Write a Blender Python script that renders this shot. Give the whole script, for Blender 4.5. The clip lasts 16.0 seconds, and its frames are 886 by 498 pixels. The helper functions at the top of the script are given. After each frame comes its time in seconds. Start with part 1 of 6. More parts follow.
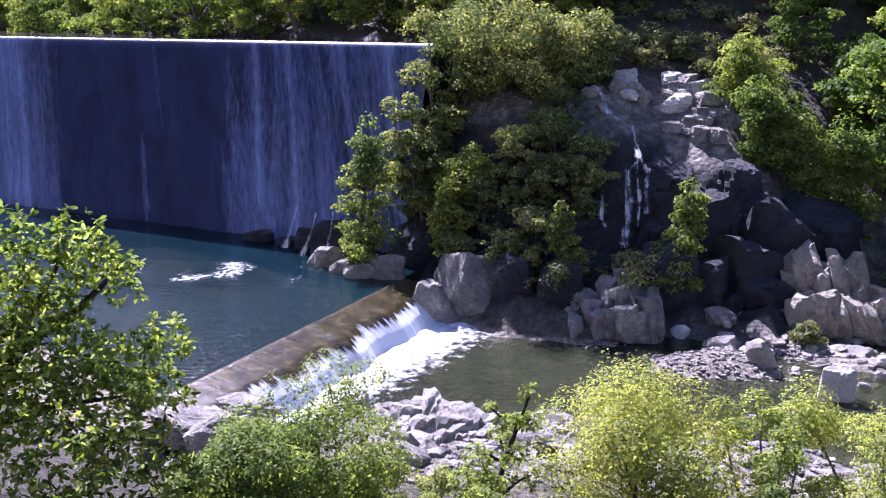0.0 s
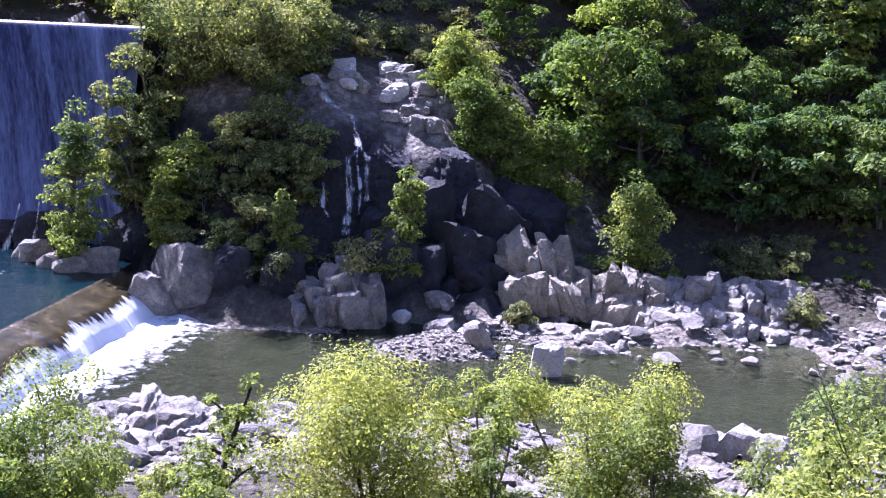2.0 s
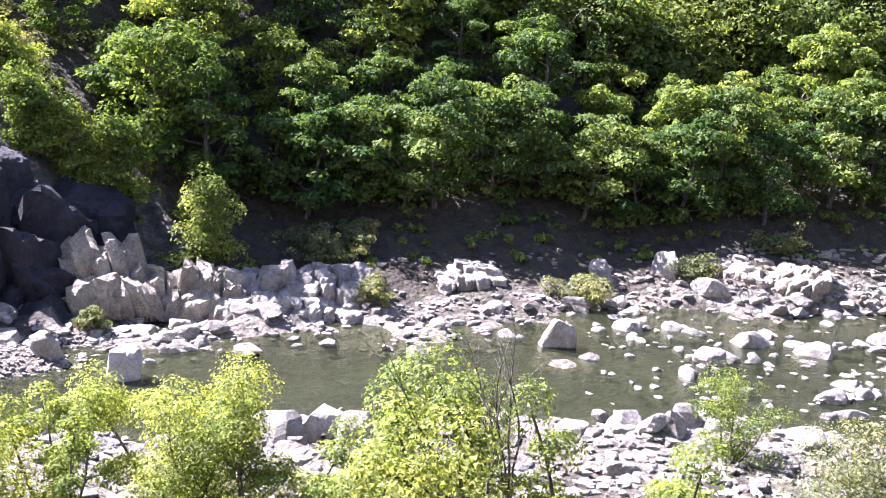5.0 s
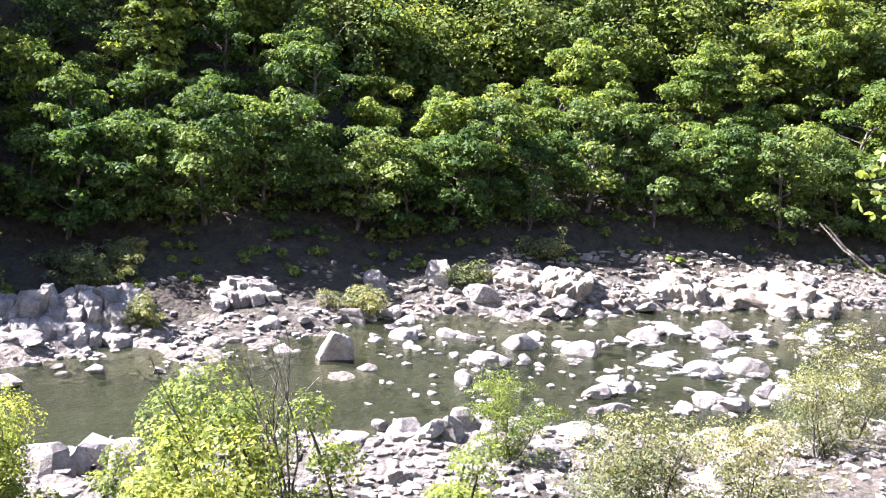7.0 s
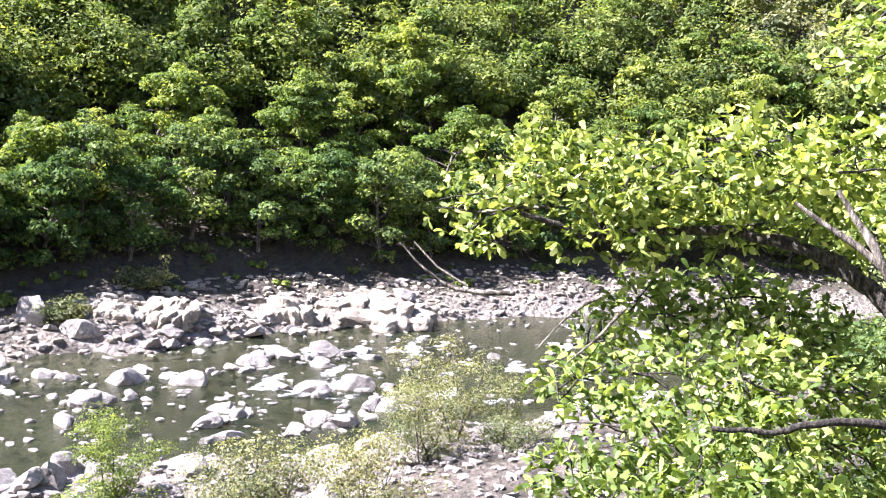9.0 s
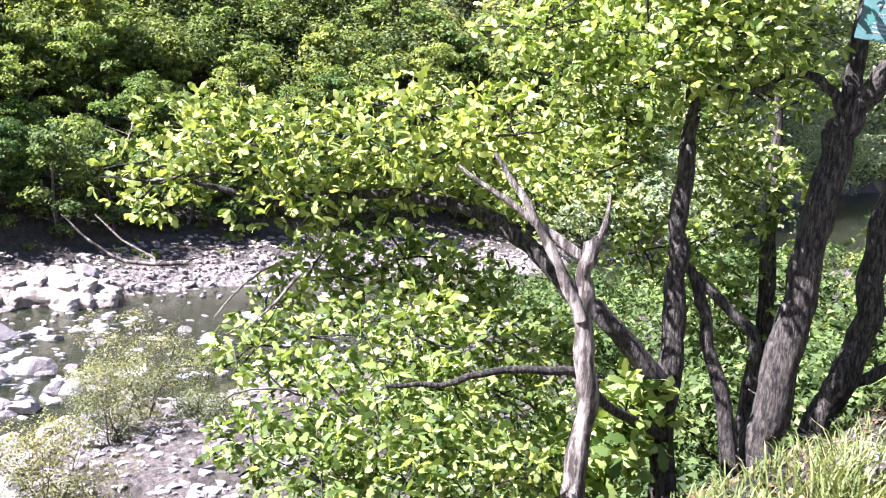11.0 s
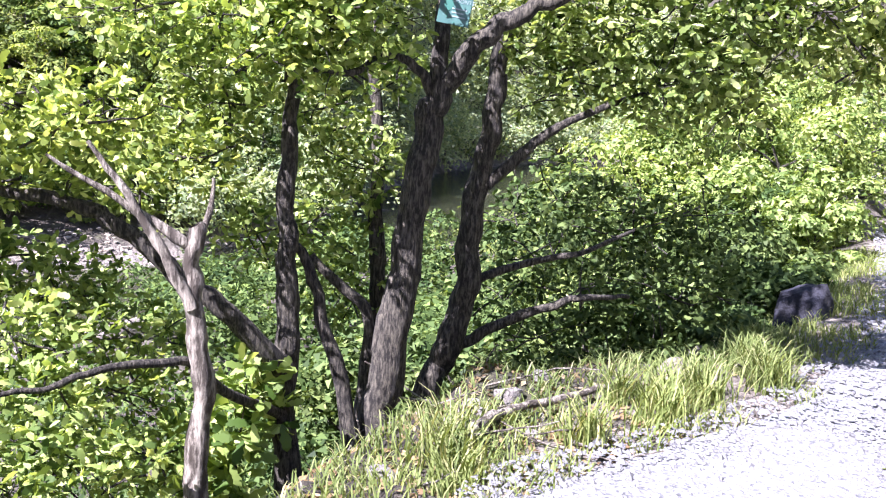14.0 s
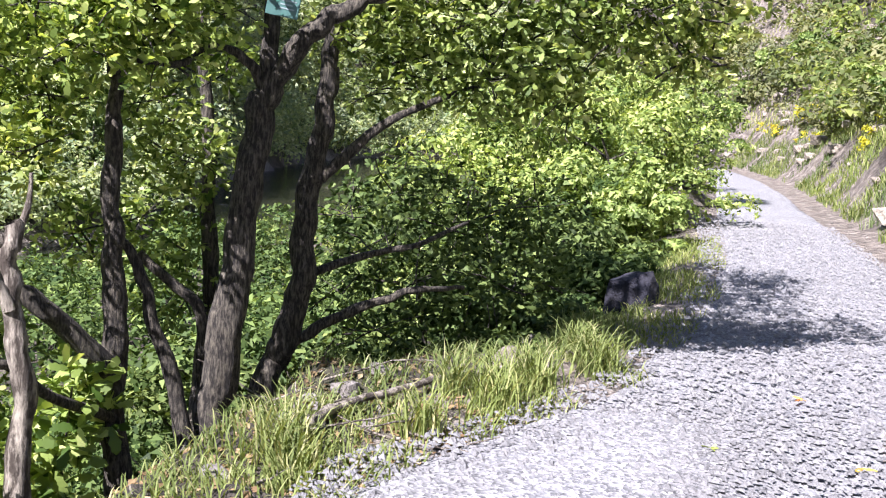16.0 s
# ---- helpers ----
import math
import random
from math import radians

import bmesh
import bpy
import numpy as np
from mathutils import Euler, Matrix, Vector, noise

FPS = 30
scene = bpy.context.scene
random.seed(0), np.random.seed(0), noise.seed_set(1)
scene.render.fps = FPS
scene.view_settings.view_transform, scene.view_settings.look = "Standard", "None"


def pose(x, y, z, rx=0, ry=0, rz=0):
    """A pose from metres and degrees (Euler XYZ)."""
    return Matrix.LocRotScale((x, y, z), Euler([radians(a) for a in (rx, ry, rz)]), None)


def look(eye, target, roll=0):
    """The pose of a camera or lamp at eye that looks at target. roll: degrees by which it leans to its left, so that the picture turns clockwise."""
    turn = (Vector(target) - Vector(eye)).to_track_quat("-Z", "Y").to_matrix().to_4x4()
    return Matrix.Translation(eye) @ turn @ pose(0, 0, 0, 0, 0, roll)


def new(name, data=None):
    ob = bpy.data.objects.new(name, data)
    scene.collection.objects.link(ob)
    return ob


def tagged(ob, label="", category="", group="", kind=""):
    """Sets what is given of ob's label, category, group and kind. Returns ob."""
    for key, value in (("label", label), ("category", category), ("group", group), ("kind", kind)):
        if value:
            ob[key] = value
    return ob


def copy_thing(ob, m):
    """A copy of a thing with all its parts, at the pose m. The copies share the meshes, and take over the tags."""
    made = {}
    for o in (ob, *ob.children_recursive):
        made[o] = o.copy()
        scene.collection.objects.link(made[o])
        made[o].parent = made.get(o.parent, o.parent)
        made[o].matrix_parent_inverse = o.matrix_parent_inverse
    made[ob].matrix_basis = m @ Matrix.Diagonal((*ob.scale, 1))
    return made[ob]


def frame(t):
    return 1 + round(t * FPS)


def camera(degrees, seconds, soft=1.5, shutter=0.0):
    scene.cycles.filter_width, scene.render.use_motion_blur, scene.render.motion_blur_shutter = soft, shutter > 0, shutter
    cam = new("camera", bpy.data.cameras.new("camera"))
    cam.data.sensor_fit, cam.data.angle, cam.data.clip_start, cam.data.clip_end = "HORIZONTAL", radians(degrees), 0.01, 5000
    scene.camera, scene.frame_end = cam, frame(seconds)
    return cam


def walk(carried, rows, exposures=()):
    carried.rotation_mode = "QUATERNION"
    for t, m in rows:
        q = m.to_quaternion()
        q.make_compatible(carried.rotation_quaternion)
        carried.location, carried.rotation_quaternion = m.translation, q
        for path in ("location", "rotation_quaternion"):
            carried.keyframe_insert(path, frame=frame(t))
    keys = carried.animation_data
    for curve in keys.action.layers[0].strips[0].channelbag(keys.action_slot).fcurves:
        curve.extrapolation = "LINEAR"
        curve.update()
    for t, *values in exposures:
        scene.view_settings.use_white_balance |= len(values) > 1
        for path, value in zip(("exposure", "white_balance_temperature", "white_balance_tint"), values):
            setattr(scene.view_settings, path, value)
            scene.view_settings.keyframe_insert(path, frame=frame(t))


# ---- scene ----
# The camera: one person turning on the spot, phone held out in front.
PATH = [
    (0.0, 0.001, 0.300, 16.00, 78.09, -0.32, -0.12),
    (0.5, 0.026, 0.299, 16.00, 78.01, -1.02, -4.68),
    (1.0, 0.048, 0.296, 16.00, 77.90, -1.73, -8.92),
    (1.5, 0.066, 0.293, 16.00, 77.85, -2.18, -12.27),
    (2.0, 0.079, 0.290, 16.00, 77.80, -2.33, -14.67),
    (2.5, 0.088, 0.287, 16.00, 77.71, -2.05, -16.58),
    (3.0, 0.102, 0.282, 16.00, 77.59, -1.95, -19.50),
    (3.5, 0.121, 0.275, 16.00, 77.64, -2.10, -23.27),
    (4.0, 0.143, 0.264, 16.00, 77.87, -2.39, -27.90),
    (4.5, 0.165, 0.251, 16.00, 78.14, -2.69, -32.80),
    (4.7, 0.174, 0.245, 16.00, 78.26, -2.82, -34.76),
    (6.8, 0.226, 0.198, 16.00, 79.61, -2.96, -48.25),
    (7.0, 0.230, 0.193, 16.00, 79.76, -3.08, -49.52),
    (7.5, 0.244, 0.175, 16.00, 80.26, -3.26, -53.79),
    (8.0, 0.260, 0.150, 16.00, 80.86, -3.63, -59.41),
    (8.5, 0.274, 0.123, 16.00, 81.91, -3.78, -65.28),
    (9.0, 0.284, 0.098, 16.00, 82.36, -3.75, -70.43),
    (9.5, 0.290, 0.075, 16.00, 81.93, -3.60, -75.01),
    (9.7, 0.292, 0.067, 16.00, 81.66, -3.73, -76.58),
    (11.8, 0.299, -0.019, 16.00, 82.19, -3.59, -93.09),
    (12.0, 0.299, -0.026, 16.00, 82.22, -3.46, -94.56),
    (12.5, 0.297, -0.044, 16.00, 82.26, -3.20, -97.99),
    (13.0, 0.294, -0.060, 16.00, 82.22, -3.08, -101.17),
    (13.5, 0.290, -0.075, 16.00, 82.17, -3.01, -104.12),
    (14.0, 0.287, -0.089, 16.00, 82.16, -3.08, -106.80),
    (14.5, 0.283, -0.101, 16.00, 82.17, -3.17, -109.19),
    (15.0, 0.278, -0.112, 16.00, 82.21, -3.24, -111.57),
    (15.5, 0.274, -0.123, 16.00, 82.25, -3.25, -113.70),
    (16.0, 0.270, -0.130, 16.00, 82.29, -3.31, -115.24),
]
cam = camera(44.8, 16.0, soft=1.15)
walk(cam, [(row[0], pose(*row[1:])) for row in PATH],
     exposures=[(0.0, 1.95, 5450, 42), (2.5, 2.32, 5250, 43), (4.0, 2.74, 5750, 38), (8.0, 2.67, 6050, 28), (12.0, 2.55, 5650, 36), (14.0, 2.46, 5750, 34), (16.0, 1.92, 6050, 28)])

# ---- light: morning sun from beyond the dam, clear sky ----
SUN_AZ, SUN_EL = -27.0, 47.0        # degrees from the y axis towards x, degrees up
world = bpy.data.worlds.new("sky")
scene.world = world
world.use_nodes = True
sky = world.node_tree.nodes.new("ShaderNodeTexSky")
sky.sky_type, sky.sun_disc = "NISHITA", False
sky.sun_elevation, sky.sun_rotation = radians(SUN_EL), radians(SUN_AZ)
sky.altitude = 400
back = world.node_tree.nodes["Background"]
back.inputs["Strength"].default_value = 0.058
world.node_tree.links.new(sky.outputs["Color"], back.inputs["Color"])
sun_data = bpy.data.lights.new("sun", "SUN")
sun_data.energy, sun_data.angle, sun_data.color = 5.0, radians(0.55), (1.0, 0.96, 0.89)
sun = new("sun", sun_data)
a, e = radians(SUN_AZ), radians(SUN_EL)
sun.matrix_world = look((math.sin(a) * math.cos(e) * 50, math.cos(a) * math.cos(e) * 50, 60 + math.sin(e) * 50), (0, 0, 60))

# ---- materials ----
def material(name, roughness=0.9):
    m = bpy.data.materials.new(name)
    m.use_nodes = True
    n, l = m.node_tree.nodes, m.node_tree.links
    b = n["Principled BSDF"]
    b.inputs["Roughness"].default_value = roughness
    return m, n, l, b


def ramp(n, stops):
    r = n.new("ShaderNodeValToRGB")
    while len(r.color_ramp.elements) < len(stops):
        r.color_ramp.elements.new(0.5)
    for el, (p, c) in zip(r.color_ramp.elements, stops):
        el.position, el.color = p, (*c, 1)
    return r


def noise_tex(n, l, scale, detail=6, rough=0.6, coord="Object", stretch=None):
    c = n.new("ShaderNodeTexCoord")
    t = n.new("ShaderNodeTexNoise")
    t.inputs["Scale"].default_value, t.inputs["Detail"].default_value, t.inputs["Roughness"].default_value = scale, detail, rough
    if stretch:
        m = n.new("ShaderNodeMapping")
        m.inputs["Scale"].default_value = stretch
        l.new(c.outputs[coord], m.inputs["Vector"])
        l.new(m.outputs["Vector"], t.inputs["Vector"])
    else:
        l.new(c.outputs[coord], t.inputs["Vector"])
    return t


def mix(n, l, fac, a, b, kind="MIX"):
    m = n.new("ShaderNodeMix")
    m.data_type, m.blend_type = "RGBA", kind
    for sock, v in ((m.inputs[0], fac), (m.inputs[6], a), (m.inputs[7], b)):
        if isinstance(v, (int, float)):
            sock.default_value = v
        elif isinstance(v, tuple):
            sock.default_value = (*v, 1)
        else:
            l.new(v, sock)
    return m.outputs[2]


def bump(n, l, b, height, strength, distance):
    k = n.new("ShaderNodeBump")
    k.inputs["Strength"].default_value, k.inputs["Distance"].default_value = strength, distance
    l.new(height, k.inputs["Height"])
    l.new(k.outputs["Normal"], b.inputs["Normal"])
    return k


def leaf_material(name, dark, light, dry=None, glow=0.5, gloss=0.008, drift_scale=0.22):
    """Thin leaves: part of the light passes through; hue varies leaf by leaf and plant by plant."""
    m = bpy.data.materials.new(name)
    m.use_nodes = True
    n, l = m.node_tree.nodes, m.node_tree.links
    n.remove(n["Principled BSDF"])
    geo, ob = n.new("ShaderNodeNewGeometry"), n.new("ShaderNodeObjectInfo")
    r = ramp(n, [(0.0, dark), (0.75, light), (1.0, dry or light)])
    l.new(geo.outputs["Random Per Island"], r.inputs["Fac"])
    hue = n.new("ShaderNodeHueSaturation")
    mr = n.new("ShaderNodeMapRange")
    mr.inputs["To Min"].default_value, mr.inputs["To Max"].default_value = 0.487, 0.525
    l.new(ob.outputs["Random"], mr.inputs["Value"])
    l.new(mr.outputs["Result"], hue.inputs["Hue"])
    mv = n.new("ShaderNodeMapRange")
    mv.inputs["To Min"].default_value, mv.inputs["To Max"].default_value = 1.2, 0.75
    l.new(ob.outputs["Random"], mv.inputs["Value"])
    l.new(mv.outputs["Result"], hue.inputs["Value"])
    drift = ramp(n, [(0.36, (0.62, 0.72, 0.78)), (0.5, (1, 1, 1)), (0.64, (1.16, 1.16, 1.0))])
    l.new(noise_tex(n, l, drift_scale, 2, 0.5).outputs["Fac"], drift.inputs["Fac"])
    toned = mix(n, l, 1.0, r.outputs["Color"], drift.outputs["Color"], "MULTIPLY")
    l.new(toned, hue.inputs["Color"])
    d, t, g = n.new("ShaderNodeBsdfDiffuse"), n.new("ShaderNodeBsdfTranslucent"), n.new("ShaderNodeBsdfGlossy")
    g.inputs["Roughness"].default_value = 0.55
    l.new(hue.outputs["Color"], d.inputs["Color"])
    yel = mix(n, l, 1.0, hue.outputs["Color"], (1.35, 1.3, 0.6), "MULTIPLY")
    l.new(yel, t.inputs["Color"])
    m1, m2 = n.new("ShaderNodeMixShader"), n.new("ShaderNodeMixShader")
    m1.inputs[0].default_value, m2.inputs[0].default_value = glow, gloss
    l.new(d.outputs[0], m1.inputs[1]), l.new(t.outputs[0], m1.inputs[2])
    l.new(m1.outputs[0], m2.inputs[1]), l.new(g.outputs[0], m2.inputs[2])
    l.new(m2.outputs[0], n["Material Output"].inputs["Surface"])
    return m


def rock_material(name, dark, light, scale, lichen=(0.2, 0.19, 0.14)):
    m, n, l, b = material(name, 0.88)
    big, fine = noise_tex(n, l, scale, 8, 0.65), noise_tex(n, l, scale * 9, 6, 0.7)
    c = ramp(n, [(0.3, dark), (0.5, tuple((p + q) / 2 for p, q in zip(dark, light))), (0.68, light)])
    l.new(big.outputs["Fac"], c.inputs["Fac"])
    c2 = ramp(n, [(0.35, (0.62, 0.6, 0.56)), (0.6, (1, 1, 1))])
    l.new(fine.outputs["Fac"], c2.inputs["Fac"])
    col = mix(n, l, 1.0, c.outputs["Color"], c2.outputs["Color"], "MULTIPLY")
    # dark joints: two sets of wandering cracks
    warp = mix(n, l, 0.6, n.new("ShaderNodeTexCoord").outputs["Object"], noise_tex(n, l, scale * 1.5, 4, 0.6).outputs["Color"], "ADD")
    for size, wide, deep in ((scale * 0.8, 0.02, 0.6), (scale * 2.3, 0.03, 0.82)):
        cells = n.new("ShaderNodeTexVoronoi")
        cells.feature, cells.inputs["Scale"].default_value = "DISTANCE_TO_EDGE", size
        l.new(warp, cells.inputs["Vector"])
        crack = ramp(n, [(0.0, (deep, deep, deep)), (wide, (1, 1, 1))])
        l.new(cells.outputs["Distance"], crack.inputs["Fac"])
        col = mix(n, l, 1.0, col, crack.outputs["Color"], "MULTIPLY")
    spots = noise_tex(n, l, scale * 2.7, 4, 0.6)
    k = ramp(n, [(0.56, (0, 0, 0)), (0.66, (1, 1, 1))])
    l.new(spots.outputs["Fac"], k.inputs["Fac"])
    sep = n.new("ShaderNodeMath"); sep.operation = "MULTIPLY"; sep.inputs[1].default_value = 0.55
    l.new(k.outputs["Color"], sep.inputs[0])
    col = mix(n, l, sep.outputs[0], col, lichen)
    ob = n.new("ShaderNodeObjectInfo")
    mr = n.new("ShaderNodeMapRange")
    mr.inputs["To Min"].default_value, mr.inputs["To Max"].default_value = 0.75, 1.15
    l.new(ob.outputs["Random"], mr.inputs["Value"])
    hs = n.new("ShaderNodeHueSaturation")
    l.new(mr.outputs["Result"], hs.inputs["Value"]), l.new(col, hs.inputs["Color"])
    l.new(hs.outputs["Color"], b.inputs["Base Color"])
    add = n.new("ShaderNodeMath"); add.operation = "ADD"
    l.new(big.outputs["Fac"], add.inputs[0]), l.new(fine.outputs["Fac"], add.inputs[1])
    bump(n, l, b, add.outputs[0], 0.7, 0.25 / scale)
    return m


M_ROCK = rock_material("pale_rock", (0.18, 0.172, 0.16), (0.52, 0.492, 0.45), 1.3)
# the cliff's shade is put into this near-black blue-grey
M_CLIFF = rock_material("shade_dark_rock", (0.01, 0.011, 0.018), (0.056, 0.06, 0.086), 0.8, (0.06, 0.06, 0.045))
M_GREY = rock_material("grey_rock", (0.12, 0.115, 0.11), (0.46, 0.44, 0.405), 1.0, (0.13, 0.125, 0.09))
M_PALE = rock_material("white_rock", (0.55, 0.54, 0.52), (0.82, 0.81, 0.79), 1.3, (0.6, 0.58, 0.52))
M_TAN = rock_material("tan_rock", (0.20, 0.175, 0.135), (0.52, 0.48, 0.40), 0.9)
M_FAR_LEAF = leaf_material("oak_wood_leaves", (0.085, 0.132, 0.03), (0.24, 0.30, 0.066), (0.38, 0.41, 0.11), 0.46)
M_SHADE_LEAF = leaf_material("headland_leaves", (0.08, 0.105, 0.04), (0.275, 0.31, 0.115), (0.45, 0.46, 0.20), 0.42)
M_BUSH_LEAF = leaf_material("willow_leaves", (0.10, 0.145, 0.035), (0.31, 0.355, 0.105), (0.40, 0.43, 0.15), 0.58)
M_GREY_LEAF = leaf_material("grey_shrub_leaves", (0.12, 0.14, 0.06), (0.25, 0.26, 0.12), (0.34, 0.32, 0.19), 0.4)
M_WOOD_LEAF = leaf_material("high_wood_leaves", (0.085, 0.122, 0.038), (0.215, 0.265, 0.077), (0.30, 0.335, 0.11), 0.48)
# distance haze and light are put into this paler leaf colour
M_HAZY_LEAF = leaf_material("hazy_hill_leaves", (0.18, 0.23, 0.12), (0.36, 0.42, 0.21), (0.46, 0.48, 0.30), 0.45)
# darker copy of the wood leaves that carries the slope's shade as colour
M_SHADED_LEAF = leaf_material("shaded_wood_leaves", (0.05, 0.09, 0.028), (0.14, 0.205, 0.058), (0.26, 0.34, 0.09), 0.42)
# leaf colour darkened to stand for shade under and behind the oak
M_SHADED_EDGE_LEAF = leaf_material("shaded_edge_leaves", (0.022, 0.042, 0.009), (0.115, 0.165, 0.05), (0.22, 0.285, 0.085), 0.32)
M_ASH_LEAF = leaf_material("ash_leaves", (0.055, 0.09, 0.014), (0.34, 0.40, 0.09), (0.56, 0.58, 0.18), 0.52, 0.015)
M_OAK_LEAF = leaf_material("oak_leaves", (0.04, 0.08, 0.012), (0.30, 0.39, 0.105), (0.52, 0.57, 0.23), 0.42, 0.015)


def bark_material(name, dark, light, scale):
    m, n, l, b = material(name, 0.95)
    big = noise_tex(n, l, scale, 8, 0.7, stretch=(1, 1, 0.22))
    lich = noise_tex(n, l, scale * 0.35, 5, 0.6)
    c = ramp(n, [(0.45, dark), (0.64, light)])
    l.new(big.outputs["Fac"], c.inputs["Fac"])
    k = ramp(n, [(0.55, (0, 0, 0)), (0.68, (0.28, 0.28, 0.28))])
    l.new(lich.outputs["Fac"], k.inputs["Fac"])
    col = mix(n, l, k.outputs["Color"], c.outputs["Color"], tuple(min(1, v * 1.5) for v in light))
    l.new(col, b.inputs["Base Color"])
    bump(n, l, b, big.outputs["Fac"], 1.0, 1.1 / scale)
    return m


M_BARK = bark_material("oak_bark", (0.008, 0.0072, 0.0055), (0.105, 0.096, 0.072), 60)
M_BARK_FAR = bark_material("grey_bark", (0.07, 0.06, 0.05), (0.24, 0.22, 0.19), 6)
M_DEADWOOD = bark_material("weathered_deadwood", (0.06, 0.05, 0.038), (0.40, 0.37, 0.30), 24)


def ground_material():
    """Forest floor, bare rock and sandy gravel, chosen by the sheet's own zones."""
    m, n, l, b = material("earth_rock_and_grass", 0.95)
    za, zb = n.new("ShaderNodeAttribute"), n.new("ShaderNodeAttribute")
    zc = n.new("ShaderNodeAttribute")
    za.attribute_name, zb.attribute_name, zc.attribute_name = "rocky", "gravelly", "shaded_cliff"
    n1, n2, n3 = noise_tex(n, l, 0.35, 8, 0.65), noise_tex(n, l, 5.0, 6, 0.7), noise_tex(n, l, 1.1, 8, 0.7)
    soil = ramp(n, [(0.32, (0.028, 0.024, 0.02)), (0.5, (0.065, 0.055, 0.04)), (0.62, (0.068, 0.072, 0.035)), (0.75, (0.11, 0.095, 0.055))])
    l.new(n3.outputs["Fac"], soil.inputs["Fac"])
    rock = ramp(n, [(0.3, (0.065, 0.058, 0.05)), (0.5, (0.21, 0.195, 0.17)), (0.68, (0.49, 0.465, 0.425))])
    l.new(n3.outputs["Fac"], rock.inputs["Fac"])
    grav = ramp(n, [(0.3, (0.13, 0.112, 0.09)), (0.5, (0.235, 0.207, 0.168)), (0.7, (0.39, 0.362, 0.315))])
    l.new(n2.outputs["Fac"], grav.inputs["Fac"])
    # darker ramp for the cliff face, its shade mixed into the rock colour
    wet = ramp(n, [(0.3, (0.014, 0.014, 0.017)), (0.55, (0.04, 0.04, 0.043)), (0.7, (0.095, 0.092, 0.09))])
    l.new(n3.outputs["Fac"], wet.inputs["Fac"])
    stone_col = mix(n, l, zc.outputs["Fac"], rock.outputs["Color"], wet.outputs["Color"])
    c = mix(n, l, za.outputs["Fac"], soil.outputs["Color"], stone_col)
    c = mix(n, l, zb.outputs["Fac"], c, grav.outputs["Color"])
    shade = ramp(n, [(0.3, (0.6, 0.6, 0.6)), (0.65, (1.1, 1.1, 1.1))])
    l.new(n2.outputs["Fac"], shade.inputs["Fac"])
    c = mix(n, l, 1.0, c, shade.outputs["Color"], "MULTIPLY")
    l.new(c, b.inputs["Base Color"])
    vor = n.new("ShaderNodeTexVoronoi"); vor.inputs["Scale"].default_value = 2.6
    tc = n.new("ShaderNodeTexCoord")
    l.new(tc.outputs["Object"], vor.inputs["Vector"])
    add = n.new("ShaderNodeMath"); add.operation = "ADD"
    l.new(n3.outputs["Fac"], add.inputs[0]), l.new(n2.outputs["Fac"], add.inputs[1])
    sub = n.new("ShaderNodeMath"); sub.operation = "SUBTRACT"
    l.new(add.outputs[0], sub.inputs[0]), l.new(vor.outputs["Distance"], sub.inputs[1])
    bump(n, l, b, sub.outputs[0], 1.0, 0.3)
    return m


M_GROUND = ground_material()


def water_material(name, tint, ripple, depth_mix, swell=0.09):
    """Clear river water: mirror by Fresnel over a tinted see-through body."""
    m = bpy.data.materials.new(name)
    m.use_nodes = True
    n, l = m.node_tree.nodes, m.node_tree.links
    n.remove(n["Principled BSDF"])
    g, t, d = n.new("ShaderNodeBsdfGlossy"), n.new("ShaderNodeBsdfTransparent"), n.new("ShaderNodeBsdfDiffuse")
    g.inputs["Roughness"].default_value = 0.06
    t.inputs["Color"].default_value = (0.42, 0.44, 0.30, 1)
    vary = noise_tex(n, l, 0.12, 4, 0.5)
    c = ramp(n, [(0.35, tint), (0.65, tuple(v * 1.6 for v in tint))])
    l.new(vary.outputs["Fac"], c.inputs["Fac"])
    l.new(c.outputs["Color"], d.inputs["Color"])
    body, top = n.new("ShaderNodeMixShader"), n.new("ShaderNodeMixShader")
    body.inputs[0].default_value = depth_mix
    l.new(t.outputs[0], body.inputs[1]), l.new(d.outputs[0], body.inputs[2])
    w1 = noise_tex(n, l, ripple, 5, 0.62, stretch=(0.65, 1.9, 1))
    k = n.new("ShaderNodeBump")
    k.inputs["Strength"].default_value, k.inputs["Distance"].default_value = 0.7, swell
    l.new(w1.outputs["Fac"], k.inputs["Height"])
    l.new(k.outputs["Normal"], g.inputs["Normal"])
    f = n.new("ShaderNodeFresnel")
    f.inputs["IOR"].default_value = 1.33
    l.new(k.outputs["Normal"], f.inputs["Normal"])
    l.new(f.outputs[0], top.inputs[0])
    l.new(body.outputs[0], top.inputs[1]), l.new(g.outputs[0], top.inputs[2])
    l.new(top.outputs[0], n["Material Output"].inputs["Surface"])
    return m


M_RIVER = water_material("river_water", (0.017, 0.022, 0.012), 2.6, 0.55, 0.06)
M_POOL = water_material("pool_water", (0.002, 0.010, 0.0135), 2.4, 0.88, 0.075)
M_LAKE = water_material("reservoir_water", (0.06, 0.055, 0.03), 0.8, 0.8, 0.005)


